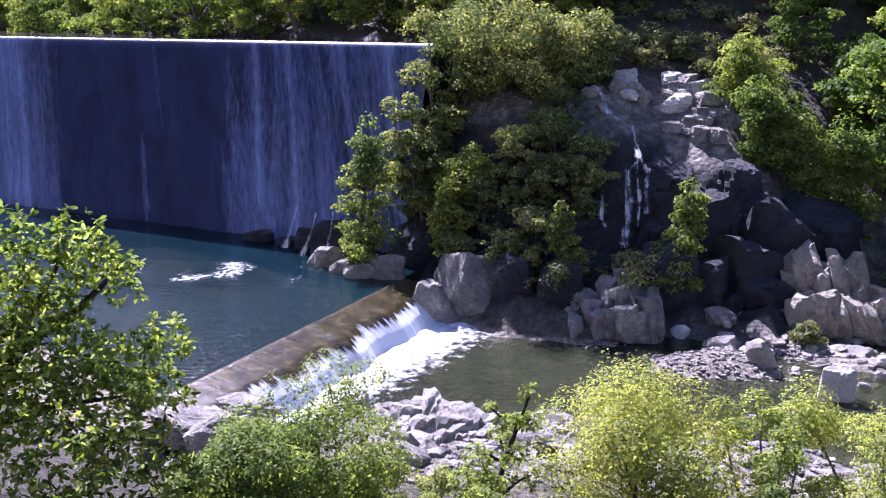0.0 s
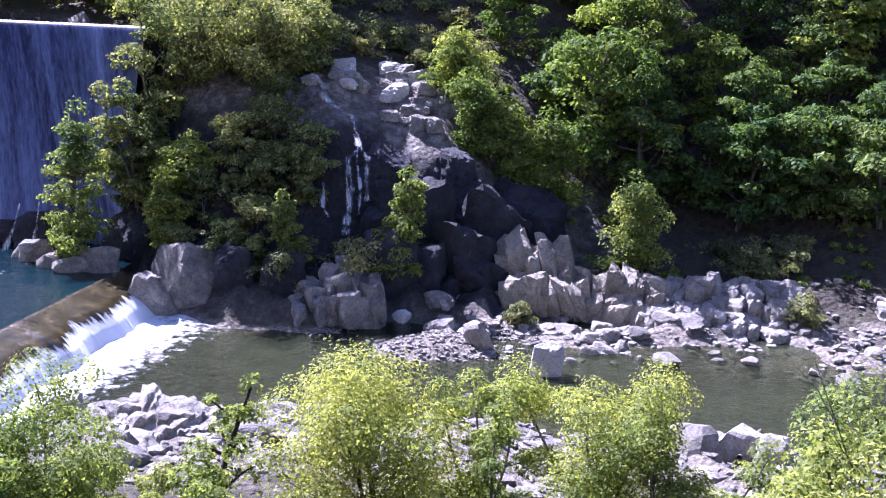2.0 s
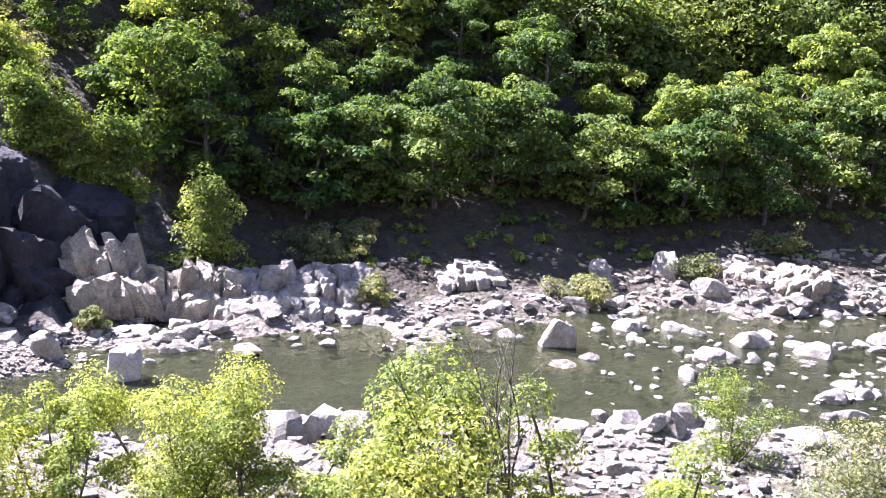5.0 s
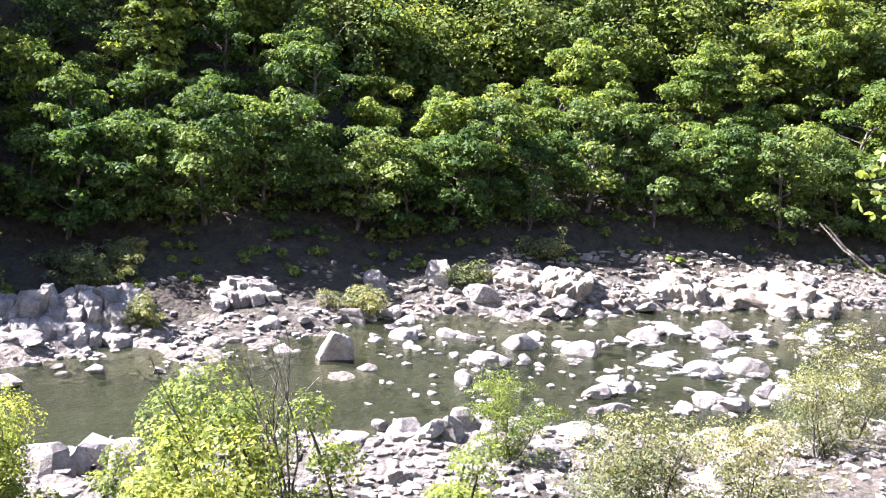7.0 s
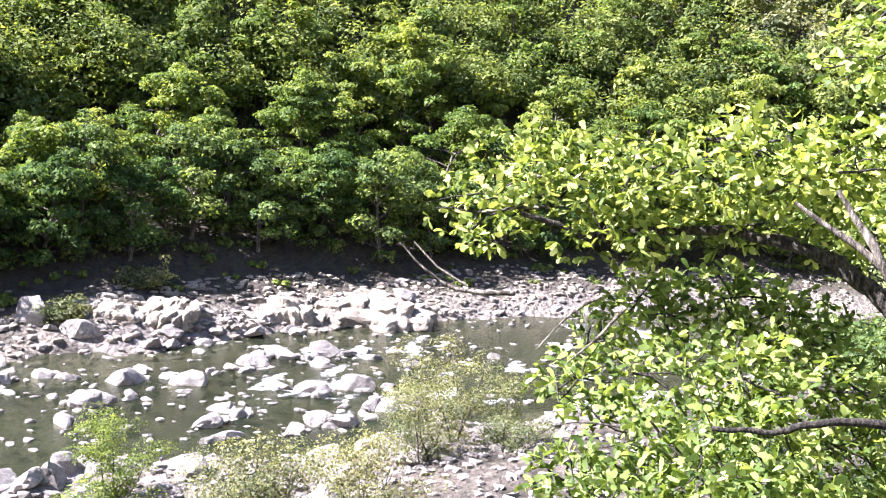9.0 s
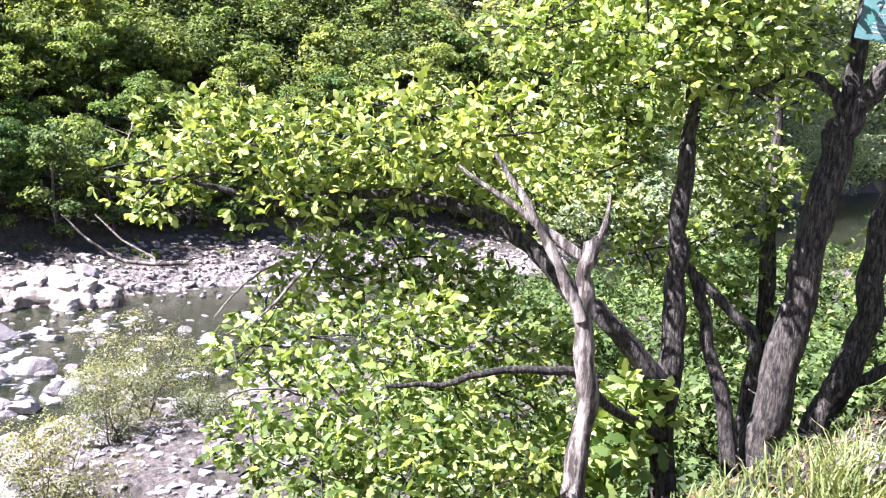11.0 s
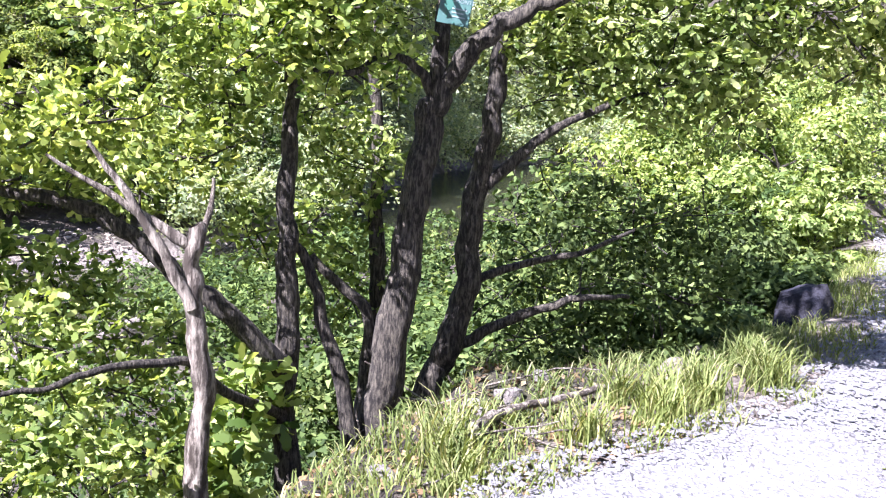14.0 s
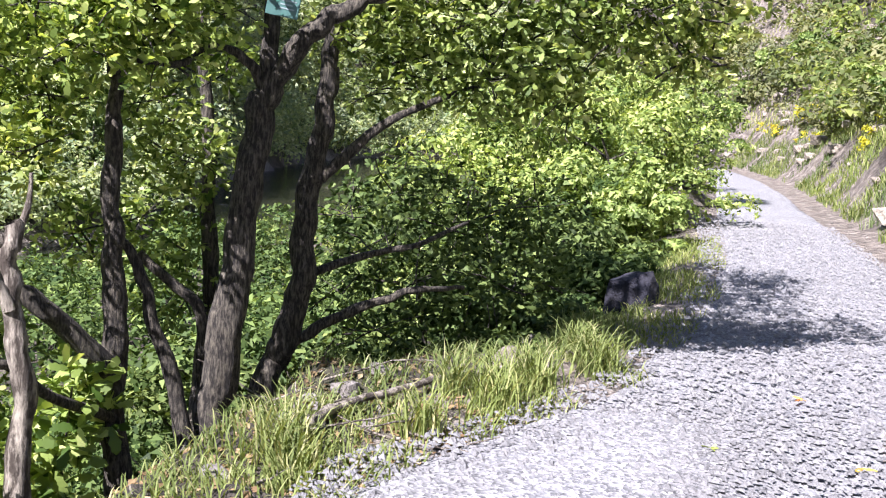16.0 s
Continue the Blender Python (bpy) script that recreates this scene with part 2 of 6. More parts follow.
def dam_material():
    """Wet concrete in the navy of skylit shade; water runs down it in fine streaks where the flow is strong."""
    m, n, l, b = material("wet_dam_face", 0.42)
    b.inputs["Specular IOR Level"].default_value = 0.25
    run, drop, flow = n.new("ShaderNodeAttribute"), n.new("ShaderNodeAttribute"), n.new("ShaderNodeAttribute")
    run.attribute_name, drop.attribute_name, flow.attribute_name = "run", "drop", "flow"
    out = []
    for k, (fu, fv, detail) in enumerate(((1.1, 0.09, 8), (5.0, 1.1, 6), (0.35, 0.16, 5))):
        c = n.new("ShaderNodeCombineXYZ")
        for sock, at, f in ((0, run, fu), (1, drop, fv)):
            mm = n.new("ShaderNodeMath"); mm.operation = "MULTIPLY"; mm.inputs[1].default_value = f
            l.new(at.outputs["Fac"], mm.inputs[0]), l.new(mm.outputs[0], c.inputs[sock])
        c.inputs[2].default_value = 3.7 * k
        t = n.new("ShaderNodeTexNoise")
        t.inputs["Scale"].default_value, t.inputs["Detail"].default_value, t.inputs["Roughness"].default_value = 1.0, detail, 0.72
        l.new(c.outputs[0], t.inputs["Vector"])
        out.append(t.outputs["Fac"])
    half, add, add2 = n.new("ShaderNodeMath"), n.new("ShaderNodeMath"), n.new("ShaderNodeMath")
    half.operation, add.operation, add2.operation = "MULTIPLY", "ADD", "ADD"
    half.inputs[1].default_value = 0.75
    l.new(out[1], half.inputs[0])
    l.new(out[0], add.inputs[0]), l.new(half.outputs[0], add.inputs[1])
    l.new(add.outputs[0], add2.inputs[0]), l.new(flow.outputs["Fac"], add2.inputs[1])
    third = n.new("ShaderNodeMath"); third.operation = "MULTIPLY"; third.inputs[1].default_value = 0.54
    l.new(add2.outputs[0], third.inputs[0])
    r = ramp(n, [(0.50, (0, 0, 0)), (0.68, (0.3, 0.3, 0.3)), (0.95, (1, 1, 1))])
    l.new(third.outputs[0], r.inputs["Fac"])
    # the blue of skylit shade is mixed into wall and water colours
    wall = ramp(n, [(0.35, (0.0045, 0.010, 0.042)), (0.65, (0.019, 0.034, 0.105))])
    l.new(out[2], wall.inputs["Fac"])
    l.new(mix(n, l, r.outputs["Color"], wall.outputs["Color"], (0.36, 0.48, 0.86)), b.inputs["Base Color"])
    bump(n, l, b, add.outputs[0], 0.5, 0.12)
    return m


M_DAM = dam_material()


def weir_material():
    """Brown algae under a thin glassy sheet at the lip, breaking into white water lower down."""
    m, n, l, b = material("water_over_weir", 0.5)
    s1, s2 = noise_tex(n, l, 1.0, 8, 0.7, stretch=(4.2, 0.35, 0.5)), noise_tex(n, l, 1.0, 4, 0.6, stretch=(0.9, 0.3, 0.3))
    at = n.new("ShaderNodeAttribute"); at.attribute_name = "thick"
    a1, a2 = n.new("ShaderNodeMath"), n.new("ShaderNodeMath")
    a1.operation = a2.operation = "ADD"
    l.new(s1.outputs["Fac"], a1.inputs[0]), l.new(s2.outputs["Fac"], a1.inputs[1])
    l.new(a1.outputs[0], a2.inputs[0]), l.new(at.outputs["Fac"], a2.inputs[1])
    r = ramp(n, [(0.9, (0, 0, 0)), (1.0, (1, 1, 1))])
    half = n.new("ShaderNodeMath"); half.operation = "MULTIPLY"; half.inputs[1].default_value = 0.72
    l.new(a2.outputs[0], half.inputs[0])
    l.new(half.outputs[0], r.inputs["Fac"])
    brown = ramp(n, [(0.35, (0.012, 0.010, 0.006)), (0.52, (0.038, 0.030, 0.013)), (0.68, (0.085, 0.066, 0.028))])
    l.new(noise_tex(n, l, 1.3, 8, 0.7).outputs["Fac"], brown.inputs["Fac"])
    l.new(mix(n, l, r.outputs["Color"], brown.outputs["Color"], (0.56, 0.60, 0.66)), b.inputs["Base Color"])
    sheen = ramp(n, [(0.0, (0.22, 0.22, 0.22)), (1.0, (0.8, 0.8, 0.8))])
    l.new(r.outputs["Color"], sheen.inputs["Fac"]), l.new(sheen.outputs["Color"], b.inputs["Roughness"])
    bump(n, l, b, s1.outputs["Fac"], 0.5, 0.08)
    return m


M_WEIR = weir_material()


def foam_material(name, scale, lo, hi, stretch=None):
    m = bpy.data.materials.new(name)
    m.use_nodes = True
    n, l = m.node_tree.nodes, m.node_tree.links
    b = n["Principled BSDF"]
    b.inputs["Base Color"].default_value, b.inputs["Roughness"].default_value = (0.62, 0.66, 0.70, 1), 0.6
    t, mx = n.new("ShaderNodeBsdfTransparent"), n.new("ShaderNodeMixShader")
    w = noise_tex(n, l, scale, 8, 0.72, stretch=stretch)
    at = n.new("ShaderNodeAttribute"); at.attribute_name = "thick"
    add = n.new("ShaderNodeMath"); add.operation = "ADD"
    l.new(w.outputs["Fac"], add.inputs[0]), l.new(at.outputs["Fac"], add.inputs[1])
    r = ramp(n, [(lo, (0, 0, 0)), (hi, (1, 1, 1))])
    l.new(add.outputs[0], r.inputs["Fac"])
    l.new(r.outputs["Color"], mx.inputs[0]), l.new(t.outputs[0], mx.inputs[1]), l.new(b.outputs[0], mx.inputs[2])
    l.new(mx.outputs[0], n["Material Output"].inputs["Surface"])
    bump(n, l, b, w.outputs["Fac"], 0.8, 0.1)
    return m


M_FOAM = foam_material("white_water", 1.6, 0.5, 0.75)
# opaque white flecks that stand for sun glints on water
M_GLINT = foam_material("painted_glint_flecks", 2.6, 0.56, 0.64, (1.0, 2.2, 1.0))
M_FALL = foam_material("thin_falling_water", 1.0, 0.46, 0.95, (9.0, 2.0, 0.9))


def gravel_material():
    m, n, l, b = material("crushed_pale_gravel", 0.92)
    c = n.new("ShaderNodeTexCoord")
    v = n.new("ShaderNodeTexVoronoi"); v.inputs["Scale"].default_value = 55
    l.new(c.outputs["Object"], v.inputs["Vector"])
    big = noise_tex(n, l, 0.9, 6, 0.65)
    sep = n.new("ShaderNodeSeparateColor")
    l.new(v.outputs["Color"], sep.inputs["Color"])
    r = ramp(n, [(0.0, (0.075, 0.08, 0.084)), (0.45, (0.18, 0.19, 0.197)), (1.0, (0.33, 0.34, 0.345))])
    l.new(sep.outputs[0], r.inputs["Fac"])
    s = ramp(n, [(0.3, (0.78, 0.77, 0.74)), (0.6, (1, 1, 1))])
    l.new(big.outputs["Fac"], s.inputs["Fac"])
    l.new(mix(n, l, 1.0, r.outputs["Color"], s.outputs["Color"], "MULTIPLY"), b.inputs["Base Color"])
    bump(n, l, b, v.outputs["Distance"], 0.6, 0.015)
    return m


M_GRAVEL = gravel_material()

# ---- small tools ----
rng = np.random.default_rng(7)


def lattice(ix, iy, iz, seed):
    h = (ix.astype(np.int64) * 374761393 + iy.astype(np.int64) * 668265263 + iz.astype(np.int64) * 2147483647 + seed * 144665) & 0xFFFFFFFF
    h = ((h ^ (h >> 13)) * 1274126177) & 0xFFFFFFFF
    return ((h ^ (h >> 16)) & 0xFFFF) / 65535.0


def vnoise(p, scale=1.0, seed=0):
    """Smooth value noise in 0..1 for an array of points (n, 3)."""
    q = np.asarray(p, float) * scale
    i = np.floor(q)
    f = q - i
    f = f * f * (3 - 2 * f)
    out = 0
    for dx in (0, 1):
        for dy in (0, 1):
            for dz in (0, 1):
                w = (f[:, 0] if dx else 1 - f[:, 0]) * (f[:, 1] if dy else 1 - f[:, 1]) * (f[:, 2] if dz else 1 - f[:, 2])
                out = out + w * lattice(i[:, 0] + dx, i[:, 1] + dy, i[:, 2] + dz, seed)
    return out


def fbm(p, scale=1.0, seed=0, octaves=4):
    total, amp, norm = 0, 1.0, 0
    for k in range(octaves):
        total = total + amp * vnoise(p, scale * 2.03 ** k, seed + k * 17)
        norm, amp = norm + amp, amp * 0.5
    return total / norm


def mesh_from(name, verts, faces, mat, smooth=False):
    me = bpy.data.meshes.new(name)
    verts, faces = np.asarray(verts, np.float32), np.asarray(faces, np.int32)
    k = faces.shape[1]
    me.vertices.add(len(verts))
    me.vertices.foreach_set("co", verts.ravel())
    me.loops.add(faces.size)
    me.loops.foreach_set("vertex_index", faces.ravel())
    me.polygons.add(len(faces))
    me.polygons.foreach_set("loop_start", np.arange(len(faces), dtype=np.int32) * k)
    me.polygons.foreach_set("use_smooth", np.full(len(faces), smooth))
    me.update(calc_edges=True)
    me.validate()
    if mat:
        me.materials.append(mat)
    return me


def part(name, me, parent, label=""):
    ob = new(name, me)
    ob.parent = parent
    if label:
        ob["label"] = label
    return ob


def grid_faces(nu, nv):
    """Quads of a grid of nu rows by nv columns."""
    i = np.arange((nu - 1) * nv).reshape(nu - 1, nv)[:, :-1].ravel()
    return np.stack([i, i + 1, i + nv + 1, i + nv], 1)


# ---- the lie of the land, in degrees of bearing and metres from the origin ----
NEAR_AZ = [-49, -25, -14, -6, -2, 7, 20, 28, 50, 58, 67, 72, 76, 80, 90, 100, 108, 115, 130]
NEAR_R = [40, 37, 38, 41, 41.5, 42, 40, 40.5, 44, 45, 47, 52, 54, 60, 72, 90, 115, 150, 200]
FAR_AZ = [-49, -25, -3, 0, 3, 6, 9, 12, 16, 20, 24, 28, 34, 40, 44, 47, 53, 57, 66, 71, 78, 84, 92, 100, 108, 114, 130]
FAR_R = [75, 75, 64, 58, 55, 54, 53.5, 55, 55, 55, 55.5, 56, 56.5, 58, 60, 64, 65, 68, 75, 79, 86, 92, 100, 125, 260, 330, 330]
RISE = [0, 2, 5, 9, 13, 20, 30, 60, 150, 500]
RISE_AZ = [-4, 0, 9, 15, 20, 27, 40, 55, 75, 92, 112]
RISE_Z = np.array([
    [0.0, 1.6, 4.5, 11.5, 14.5, 16.0, 20, 40, 95, 260],
    [0.0, 1.4, 3.0, 7.5, 12.5, 15.0, 19, 38, 95, 260],
    [0.0, 1.3, 2.1, 8.9, 11.2, 14.0, 18, 38, 95, 260],
    [0.0, 0.9, 1.5, 7.6, 10.6, 13.6, 18, 38, 95, 260],
    [0.0, 0.5, 1.1, 2.6, 6.5, 12.0, 21, 49, 120, 280],
    [0.0, 0.2, 0.7, 1.5, 3.0, 7.2, 16.5, 46, 120, 280],
    [0.0, 0.4, 1.0, 2.0, 3.9, 7.2, 14, 37, 95, 260],
    [0.0, 0.8, 1.7, 2.6, 4.3, 7.6, 14, 37, 95, 260],
    [0.0, 0.8, 1.8, 2.5, 4.0, 7.4, 14, 37, 95, 260],
    [0.0, 0.6, 1.5, 2.2, 3.4, 6.0, 12, 36, 90, 240],
    [0.0, 1.0, 2.0, 3.0, 4.5, 8.0, 14, 36, 90, 240]])
BASE_S = [-300, -100, -40, -12, -5, -3.2, -2.4, -2.0, 0.5, 0.95, 2.2, 6, 18, 24, 400]
BASE_Z = [210, 95, 50, 24.5, 17.6, 15.6, 14.5, 14.38, 14.38, 14.30, 13.1, 10.2, 2.6, -4, -8]
SHORE_AZ = [-49, -25, -20, -16, -12, -8, -3]
SHORE_R = [170, 155, 141, 103, 93, 84, 75]
ROAD_N = np.array([0.66, 0.7513])        # across the track, towards the river
DAM_B, DAM_U, DAM_N = np.array([1.8, 67.4]), np.array([-0.866, 0.5]), np.array([0.5, 0.866])
POOL_Z, CREST_Z = 1.8, 14.7


def shelf_of(x, y):
    """How far the level ground beside the track reaches out towards the river round the oak."""
    return np.interp(x * 0.7513 - y * 0.66, [1.5, 3.8, 6.2, 7.6, 8.8, 10.6], [0, 1.55, 1.5, 0.75, 0.37, 0.0])


def land(x, y):
    """Height of the ground, before its fine relief, and how rocky and gravelly it is."""
    x, y = np.asarray(x, float), np.asarray(y, float)
    az, r = np.degrees(np.arctan2(x, y)), np.hypot(x, y)
    s = x * ROAD_N[0] + y * ROAD_N[1]
    along = x * 0.7513 - y * 0.66
    bend = (np.clip(r - 9, 0, 60) * 0.055 + np.clip(along - 26, 0, 60) ** 2 * 0.008 * np.clip((16 - s) / 8, 0, 1)) * (x > 0)
    base = np.interp(s - bend - shelf_of(x, y) * np.clip((5 - s) / 2, 0, 1), BASE_S, BASE_Z)
    near_r, far_r = np.interp(az, NEAR_AZ, NEAR_R), np.interp(az, FAR_AZ, FAR_R)
    low = 2.6 * np.clip((near_r - r) / 14, 0, 1) ** 0.8
    bed = -0.55 * np.clip((r - near_r) / 2.5, 0, 1) * np.clip((far_r - r) / 2.5, 0, 1)
    d = r - far_r
    cols = np.stack([np.interp(d, RISE, row) for row in RISE_Z], 0)
    pos = np.interp(az, RISE_AZ, np.arange(len(RISE_AZ)))
    i = np.clip(pos.astype(int), 0, len(RISE_AZ) - 2)
    w = pos - i
    idx = np.arange(x.size).reshape(x.shape)
    flat = cols.reshape(len(RISE_AZ), -1)
    hill = flat[i.ravel(), idx.ravel()] * (1 - w.ravel()) + flat[i.ravel() + 1, idx.ravel()] * w.ravel()
    hill = hill.reshape(x.shape)
    z = np.where(r < near_r, np.maximum(base, low), np.where(d < 0, bed, np.maximum(hill, 0)))
    # gravel spit and sand bars in the river
    spit = 1.05 * np.exp(-((x - 12.9) / 4.0) ** 2 - ((y - 49.6) / 3.2) ** 2) - 0.5
    bar = 0.9 * np.exp(-((x - 27) / 9) ** 2 - ((y - 50.5) / 2.6) ** 2) - 0.5
    bar2 = 0.8 * np.exp(-((x - 36) / 5) ** 2 - ((y - 44.5) / 3) ** 2) - 0.5
    z = np.where((r > near_r + 2), np.maximum(z, np.maximum(spit, np.maximum(bar, bar2))), z)
    # the pool behind the weir, the dam and the lake behind it
    u = (x - DAM_B[0]) * DAM_U[0] + (y - DAM_B[1]) * DAM_U[1]
    q = (x - DAM_B[0]) * DAM_N[0] + (y - DAM_B[1]) * DAM_N[1]
    left = (az < -3) & (s > 0)
    wx = (x + 10.5) * 0.90 - (y - 40.3) * 0.435            # across the weir, downstream positive
    behind_weir = left & (wx < 1.0) & (q < 0) & (r > near_r - 1)
    mound = 0.5 + 2.3 * np.exp(-((x + 3.4) / 3.4) ** 2 - ((y - 62.0) / 2.4) ** 2)
    z = np.where(behind_weir, np.maximum(0.7, mound), z)
    shore = np.interp(az, SHORE_AZ, SHORE_R)
    lake = np.where(r < shore, 12.5, 14.8 + (r - shore) * 0.16 + np.clip(r - shore - 12, 0, 999) * 0.5)
    z = np.where(left & (q >= 0), np.maximum(lake, np.where(u < 3, hill, 0)), z)
    z = np.where((s < 0.9) & (r < 400), np.maximum(z, base), z)
    return z, az, r, s, d, near_r, far_r, q, left


def relief(x, y):
    z, az, r, s, d, near_r, far_r, q, left = land(x, y)
    p = np.stack([x.ravel(), y.ravel(), np.zeros(x.size)], 1)
    n1, n2 = fbm(p, 0.16, 3).reshape(x.shape), fbm(p, 0.9, 11).reshape(x.shape)
    blocks = (np.floor(fbm(p, 0.45, 23, 2) * 9) / 9 + 0.5 * np.floor(fbm(p * [1.7, 0.6, 1], 1.0, 29, 2) * 7) / 7).reshape(x.shape) / 1.5
    cliff = np.clip((18 - np.abs(az - 7)) / 5, 0, 1) * np.clip(d / 2, 0, 1) * np.clip((17 - d) / 4, 0, 1) * (az > -4)
    shore = np.clip(1 - np.abs(d - 0.5) / 5.0, 0, 1) * (az > 17) + np.clip(1 - np.abs(r - near_r + 3) / 7, 0, 1)
    shore = np.clip(shore, 0, 1) * (s > 16)
    track = np.clip((s + 2.4) / 0.4, 0, 1) * np.clip((1.2 + shelf_of(x, y) * 0.5 - s) / 0.5, 0, 1) * (r < 60)
    off = 1 - track
    z = z + off * ((n1 - 0.5) * 1.4 * np.clip((r - 3) / 20, 0.05, 1) + (n2 - 0.5) * 0.35 + np.where(r < 14, fbm(p, 3.2, 51, 3).reshape(x.shape) - 0.5, 0) * 0.22)
    z = z + cliff * (blocks - 0.5) * np.where(d < 8.5, 2.8, 1.5) + shore * (blocks - 0.45) * 1.6
    wet = (r > near_r) & (d < 0)
    rocky = np.clip(cliff * 1.2 + shore * np.where(n1 > 0.44, 1, 0.35) + wet * 0.12 + 0.3 * np.clip((-s - 2.5) / 3, 0, 1) * (n1 > 0.56), 0, 1)
    bars = wet & (z > -0.12)
    gravelly = np.clip(track * 1.0 + bars * 0.9 + (shore > 0.2) * (n2 > 0.55) * 0.8 + 0.4 * np.clip((s - 15) / 3, 0, 1) * (r < near_r) * (n2 > 0.45), 0, 1)
    # last value: zone below the cliff's lip that gets the painted shade
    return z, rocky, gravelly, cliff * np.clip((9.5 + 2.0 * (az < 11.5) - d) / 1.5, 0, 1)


azs = np.concatenate([np.arange(-60, 150, 0.55), np.arange(150, 300.1, 3.0)])
rs = [0.02]
rs.append(0.35)
while rs[-1] < 1300:
    last = rs[-1]
    rs.append(last * 1.03 if last < 13 else last + 0.4 if last < 34 else last + 0.36 if last < 100 else last * 1.02)
rs = np.array(rs)
A, Rr = np.meshgrid(np.radians(azs), rs)
X, Y = Rr * np.sin(A), Rr * np.cos(A)
Z, ROCKY, GRAVELLY, SHADED_CLIFF = relief(X, Y)


def height(x, y):
    """Height of the ground sheet itself at a place."""
    az, r = math.degrees(math.atan2(x, y)), math.hypot(x, y)
    az = az if az >= -60 else az + 360
    i = min(max(int(np.searchsorted(azs, az)) - 1, 0), len(azs) - 2)
    j = min(max(int(np.searchsorted(rs, r)) - 1, 0), len(rs) - 2)
    u, w = (az - azs[i]) / (azs[i + 1] - azs[i]), (r - rs[j]) / (rs[j + 1] - rs[j])
    return float((Z[j, i] * (1 - u) + Z[j, i + 1] * u) * (1 - w) + (Z[j + 1, i] * (1 - u) + Z[j + 1, i + 1] * u) * w)


ground_me = mesh_from("ground", np.stack([X, Y, Z], -1).reshape(-1, 3), grid_faces(len(rs), len(azs))[:, ::-1], M_GROUND, True)
for key, values in (("rocky", ROCKY), ("gravelly", GRAVELLY), ("shaded_cliff", SHADED_CLIFF)):
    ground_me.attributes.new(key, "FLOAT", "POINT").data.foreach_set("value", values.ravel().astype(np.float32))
tagged(new("ground", ground_me), "rocky river valley floor and steep wooded slopes", "ground", kind="structure")

# ---- water ----
def sheet(name, u, v, make, mat, label, category="water"):
    uu, vv = np.meshgrid(u, v)
    me = mesh_from(name, np.stack(make(uu, vv), -1).reshape(-1, 3), grid_faces(len(v), len(u)), mat, True)
    ob = tagged(new(name, me), label, category, kind="structure")
    ob.visible_shadow = False
    return ob


sheet("water", np.radians(np.linspace(-14, 125, 140)), np.concatenate([np.linspace(36, 100, 60), np.linspace(104, 420, 30)]),
      lambda a, r: (r * np.sin(a), r * np.cos(a), np.zeros_like(a) + 0.0 * r), M_RIVER, "shallow clear green-brown river over stones")
sheet("water_pool", np.linspace(0, 1, 40), np.linspace(0, 1, 40),
      lambda u, v: ((-11.0 + 8.6 * u) * (1 - v) + (-60 + 61.5 * u) * v, (38.6 + 19.8 * u) * (1 - v) + (95 - 25 * u) * v, np.full_like(u, POOL_Z)), M_POOL,
      "blue-green pool held by the weir under the dam")
sheet("water_lake", np.linspace(1.5, 140, 30), np.linspace(0.2, 90, 30),
      lambda u, q: (DAM_B[0] + u * DAM_U[0] + q * DAM_N[0], DAM_B[1] + u * DAM_U[1] + q * DAM_N[1], np.full_like(u, CREST_Z + 0.06)), M_LAKE,
      "brownish still reservoir behind the dam")

# ---- dam: a long battered wall with water running over it ----
dam = tagged(new("dam"), "tall dark wet dam with water running down its face", "dam", kind="structure")
dam.matrix_world = Matrix(((-DAM_U[0], DAM_N[0], 0, DAM_B[0]), (-DAM_U[1], DAM_N[1], 0, DAM_B[1]), (0, 0, 1, 0), (0, 0, 0, 1)))
du, dv = np.linspace(-90, -2.6, 300), np.linspace(0, 1, 60)
U, V = np.meshgrid(du, dv)
face_y = np.interp(V, [0, 0.9, 0.96, 1.0], [-3.8, -0.45, -0.22, 0.0])
face_z = np.interp(V, [0, 0.9, 0.96, 1.0], [0.5, CREST_Z - 0.55, CREST_Z - 0.1, CREST_Z])
pp = np.stack([U.ravel() * 0.35, V.ravel() * 1.2, np.zeros(U.size)], 1)
face_y = face_y - (fbm(pp, 1.3, 5).reshape(U.shape) - 0.5) * 0.5 * (1 - V)
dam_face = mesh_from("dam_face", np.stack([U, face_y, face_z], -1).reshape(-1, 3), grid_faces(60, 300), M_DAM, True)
run = U + 4.0 * V + 0.25 * np.sin(V * 5 + U * 0.4)
flow = np.interp(run, [-90, -44, -38, -33.5, -32, -17.2, -15.8, -13, -8, -6, 4], [0.52, 0.52, 0.42, 0.18, -0.1, -0.14, 0.08, 0.2, 0.2, 0.16, 0.22])
flow = flow + np.where((run > -17.5) & (run < -7), 0.30 * (0.55 - V), 0) + np.where(run < -33, 0.1 * (0.6 - V), 0)
for at, wide, most, top, low in ((-22.3, 0.3, 0.22, 1.0, 0.4), (-24.2, 0.3, 0.34, 0.5, 0.0), (-13.2, 0.35, 0.2, 1.0, 0.2), (-10.4, 0.3, 0.26, 1.0, 0.0), (-15.2, 0.3, 0.18, 1.0, 0.3), (-5.5, 0.3, 0.15, 1.0, 0.2), (-2.0, 0.5, 0.25, 1.0, 0.0), (-37, 0.5, 0.12, 1.0, 0.0)):
    fade = np.clip((top - V) / 0.12 + 0.4, 0, 1) * np.clip((V - low) / 0.15 + 0.3, 0, 1)
    flow = flow + most * np.exp(-((run - at) / wide) ** 2) * fade
lip_p = np.stack([U.ravel() * 0.9, V.ravel() * 30, np.zeros(U.size)], 1)
